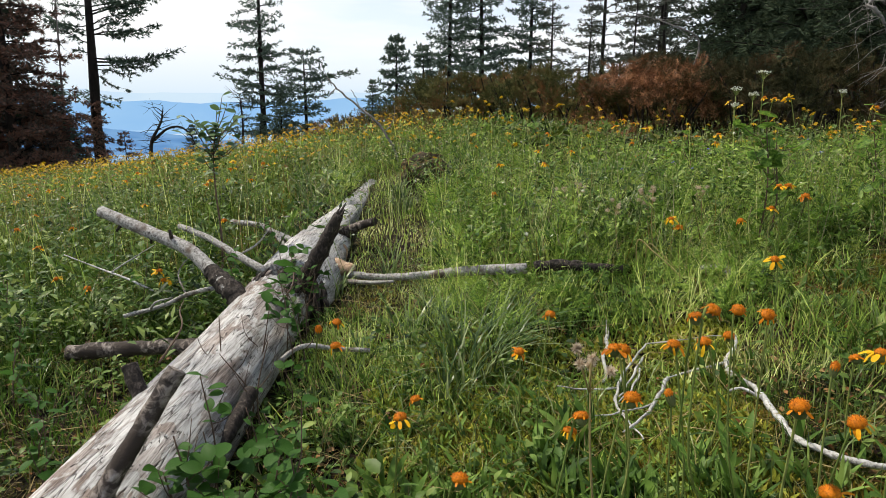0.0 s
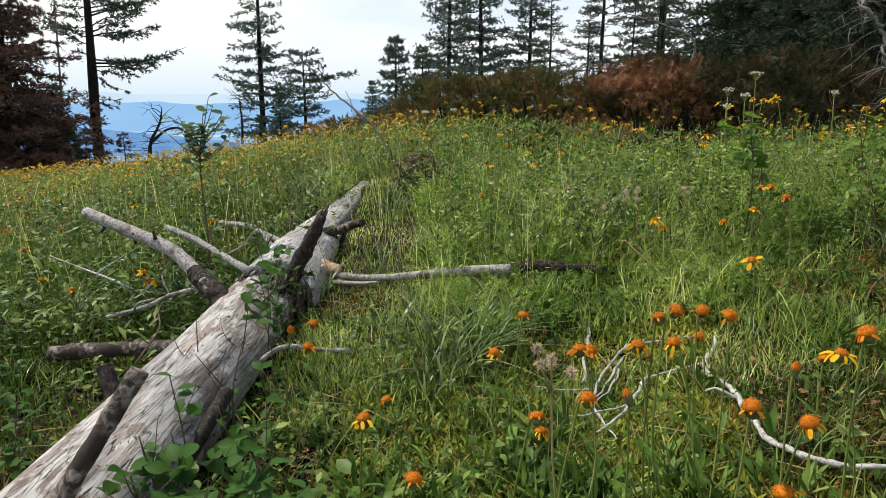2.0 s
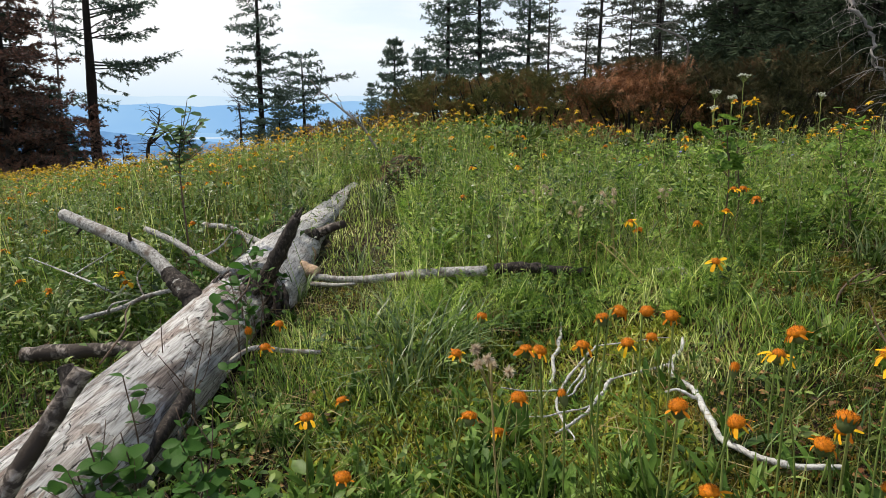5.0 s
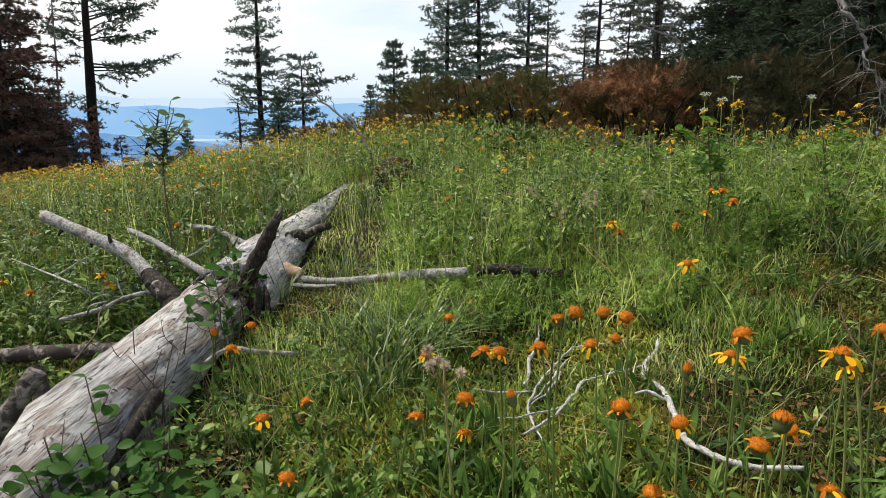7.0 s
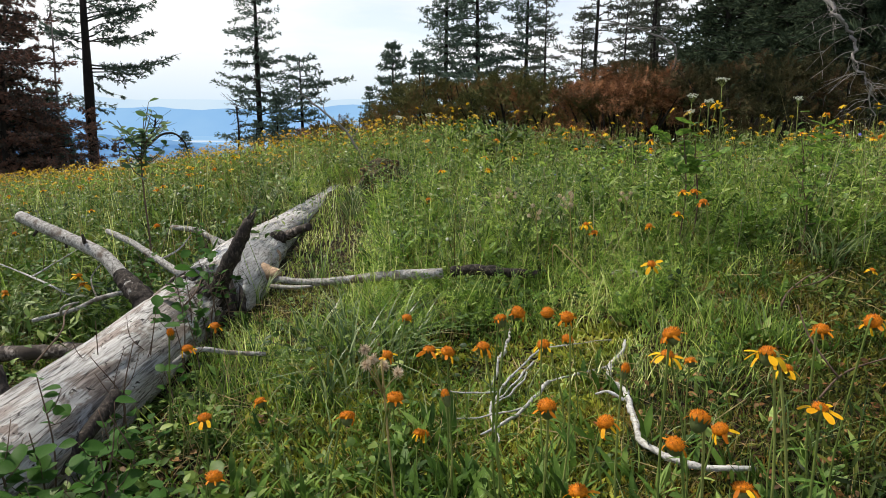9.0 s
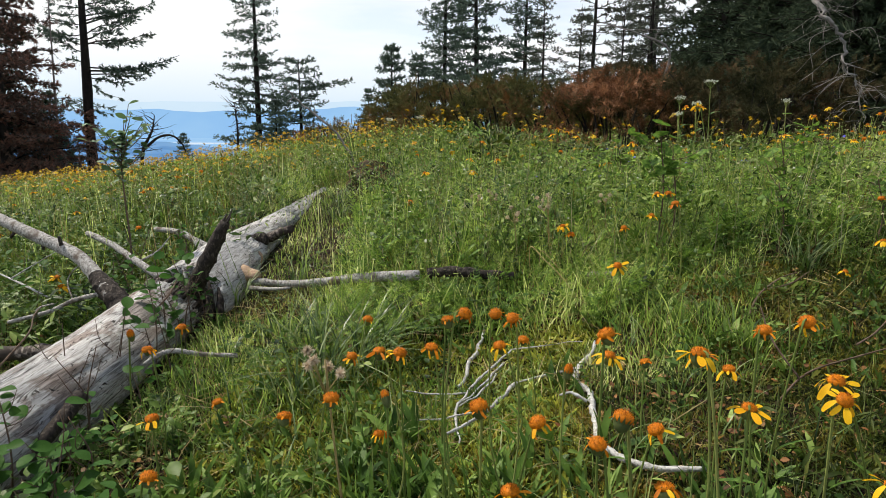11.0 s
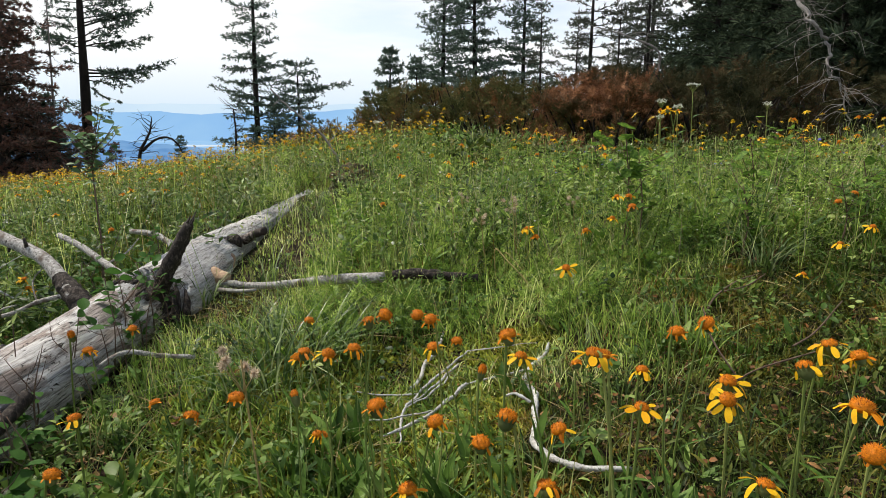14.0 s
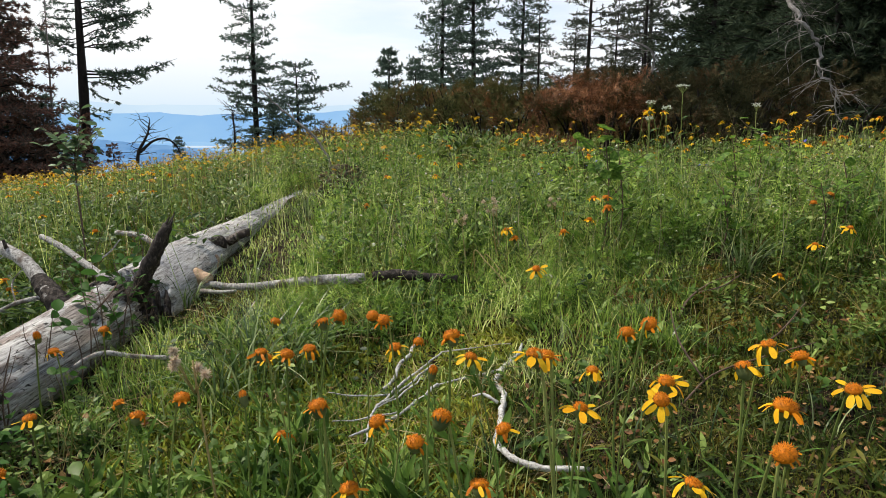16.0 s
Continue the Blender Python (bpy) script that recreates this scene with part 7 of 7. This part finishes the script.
def umbel(x, y, z, seed, spread_r=0.05):
    """A tall stalk with a flat cluster of tiny white flowers."""
    r = np.random.default_rng(seed)
    g = float(height(x, y))
    h = z - g
    thing = new("white_umbel")
    tagged(thing, "tall stalk topped by a flat white flower cluster", "flower", "white umbels up the bank")
    thing.location = (x, y, g)
    v, f = tube(smooth_line([(0.02, 0.01, 0), (0.01, 0, h * 0.5), (0, 0, h * 0.93)], 4), [0.004, 0.0025], 6)
    part_mesh("stem", mesh_from("stem", v, f, M_STEM, True), thing)
    ends, tubes = [], []
    for i in range(22):
        a, q = i * 2.4, spread_r * math.sqrt((i + 0.5) / 22)
        e = np.array([q * math.cos(a), q * math.sin(a), h + r.normal(0, 0.006)])
        tubes.append(tube([(0, 0, h * 0.93), e], [0.0009, 0.0006], 4, cap=False))
        ends += [e + r.normal(0, 0.005, 3) * (1, 1, 0.4) for _ in range(5)]
    tagged(part_mesh("umbel", mesh_from("umbel", *joined(tubes), M_STEM), thing), kind="stuff")
    ends = np.array(ends)
    d = np.stack([r.normal(0, 0.4, len(ends)), r.normal(0, 0.4, len(ends)), np.ones(len(ends))], 1)
    tagged(part_mesh("blossom", mesh_from("blossom", *spread(leaf_shape(0.9, 0.1, 0.1, 0.3, 3), ends, frames_along(d, r.uniform(0, 6, len(ends)), np.full(len(ends), 0.007))), M_WHITE), thing), kind="stuff")
    lf = leaf_shape(0.25, 0.5, 0.2, 0.3)
    for i in range(4):
        ob = part_mesh("leaf", mesh_from("leaf", lf[0], [np.array(lf[1]), np.array(lf[2])], M_LEAF, True), thing)
        ob.matrix_basis = pose(0.01, 0, h * (0.25 + 0.15 * i), 35, 0, 100 * i) @ Matrix.Scale(0.12, 4)
    return thing


for k, (x, y, z, q) in enumerate(((2.283, 4.663, 0.945, 0.05), (1.947, 4.329, 0.815, 0.032), (2.05, 4.3, 0.78, 0.03), (1.936, 4.308, 0.716, 0.026), (-0.1, 5.6, 0.68, 0.03), (0.15, 5.9, 0.7, 0.03), (2.7, 4.4, 0.8, 0.025))):
    umbel(x, y, z, 800 + k, q)


# the meadow goes on beside and behind the camera's line
def outskirts(n, seed):
    r = np.random.default_rng(seed)
    x, y = r.uniform(-9, 9, n), r.uniform(-6, 9, n)
    ok = ((x < -(0.78 * y + 0.15)) | (x > 0.78 * y + 0.75) | (y < 0.45)) & ((np.hypot(x - 0.28, y) > 0.75) | (y < 0.28)) & ~((np.abs(x + 0.54) < 0.12) & (y < 4.7) & (y > -0.35))
    x, y = x[ok], y[ok]
    m = len(x)
    P = np.column_stack([x, y, height(x, y) - 0.006])
    h = 0.19 * r.uniform(0.4, 1.3, m)
    half = r.random(m) < 0.5
    R = turns_z(r.uniform(0, 6.28, m), np.full(m, 1.6), h, h)
    return stuff("grass", [spread(blade(0.35, 0.016, 2), P[half], R[half]), spread(blade(0.9, 0.016, 2), P[~half], R[~half])], M_GRASS, "green meadow grass round about", "grass")


outskirts(110000, 99)
ro = np.random.default_rng(98)
rosettes("herb_leaves", 0, 0, 0, 97, 0.06, NEEDLE2, 8, M_LEAF, "leafy herbs of the meadow round about", lift=(0.0, 1.0), stem=0.14, wide=0.03,
         spot=[(x, y) for x, y in zip(ro.uniform(-6, 6, 3200), ro.uniform(-5, 6, 3200)) if (y < 0.28 or x < -0.78 * y - 0.3 or x > 0.78 * y + 0.9) and abs(x + 0.54) > 0.2])
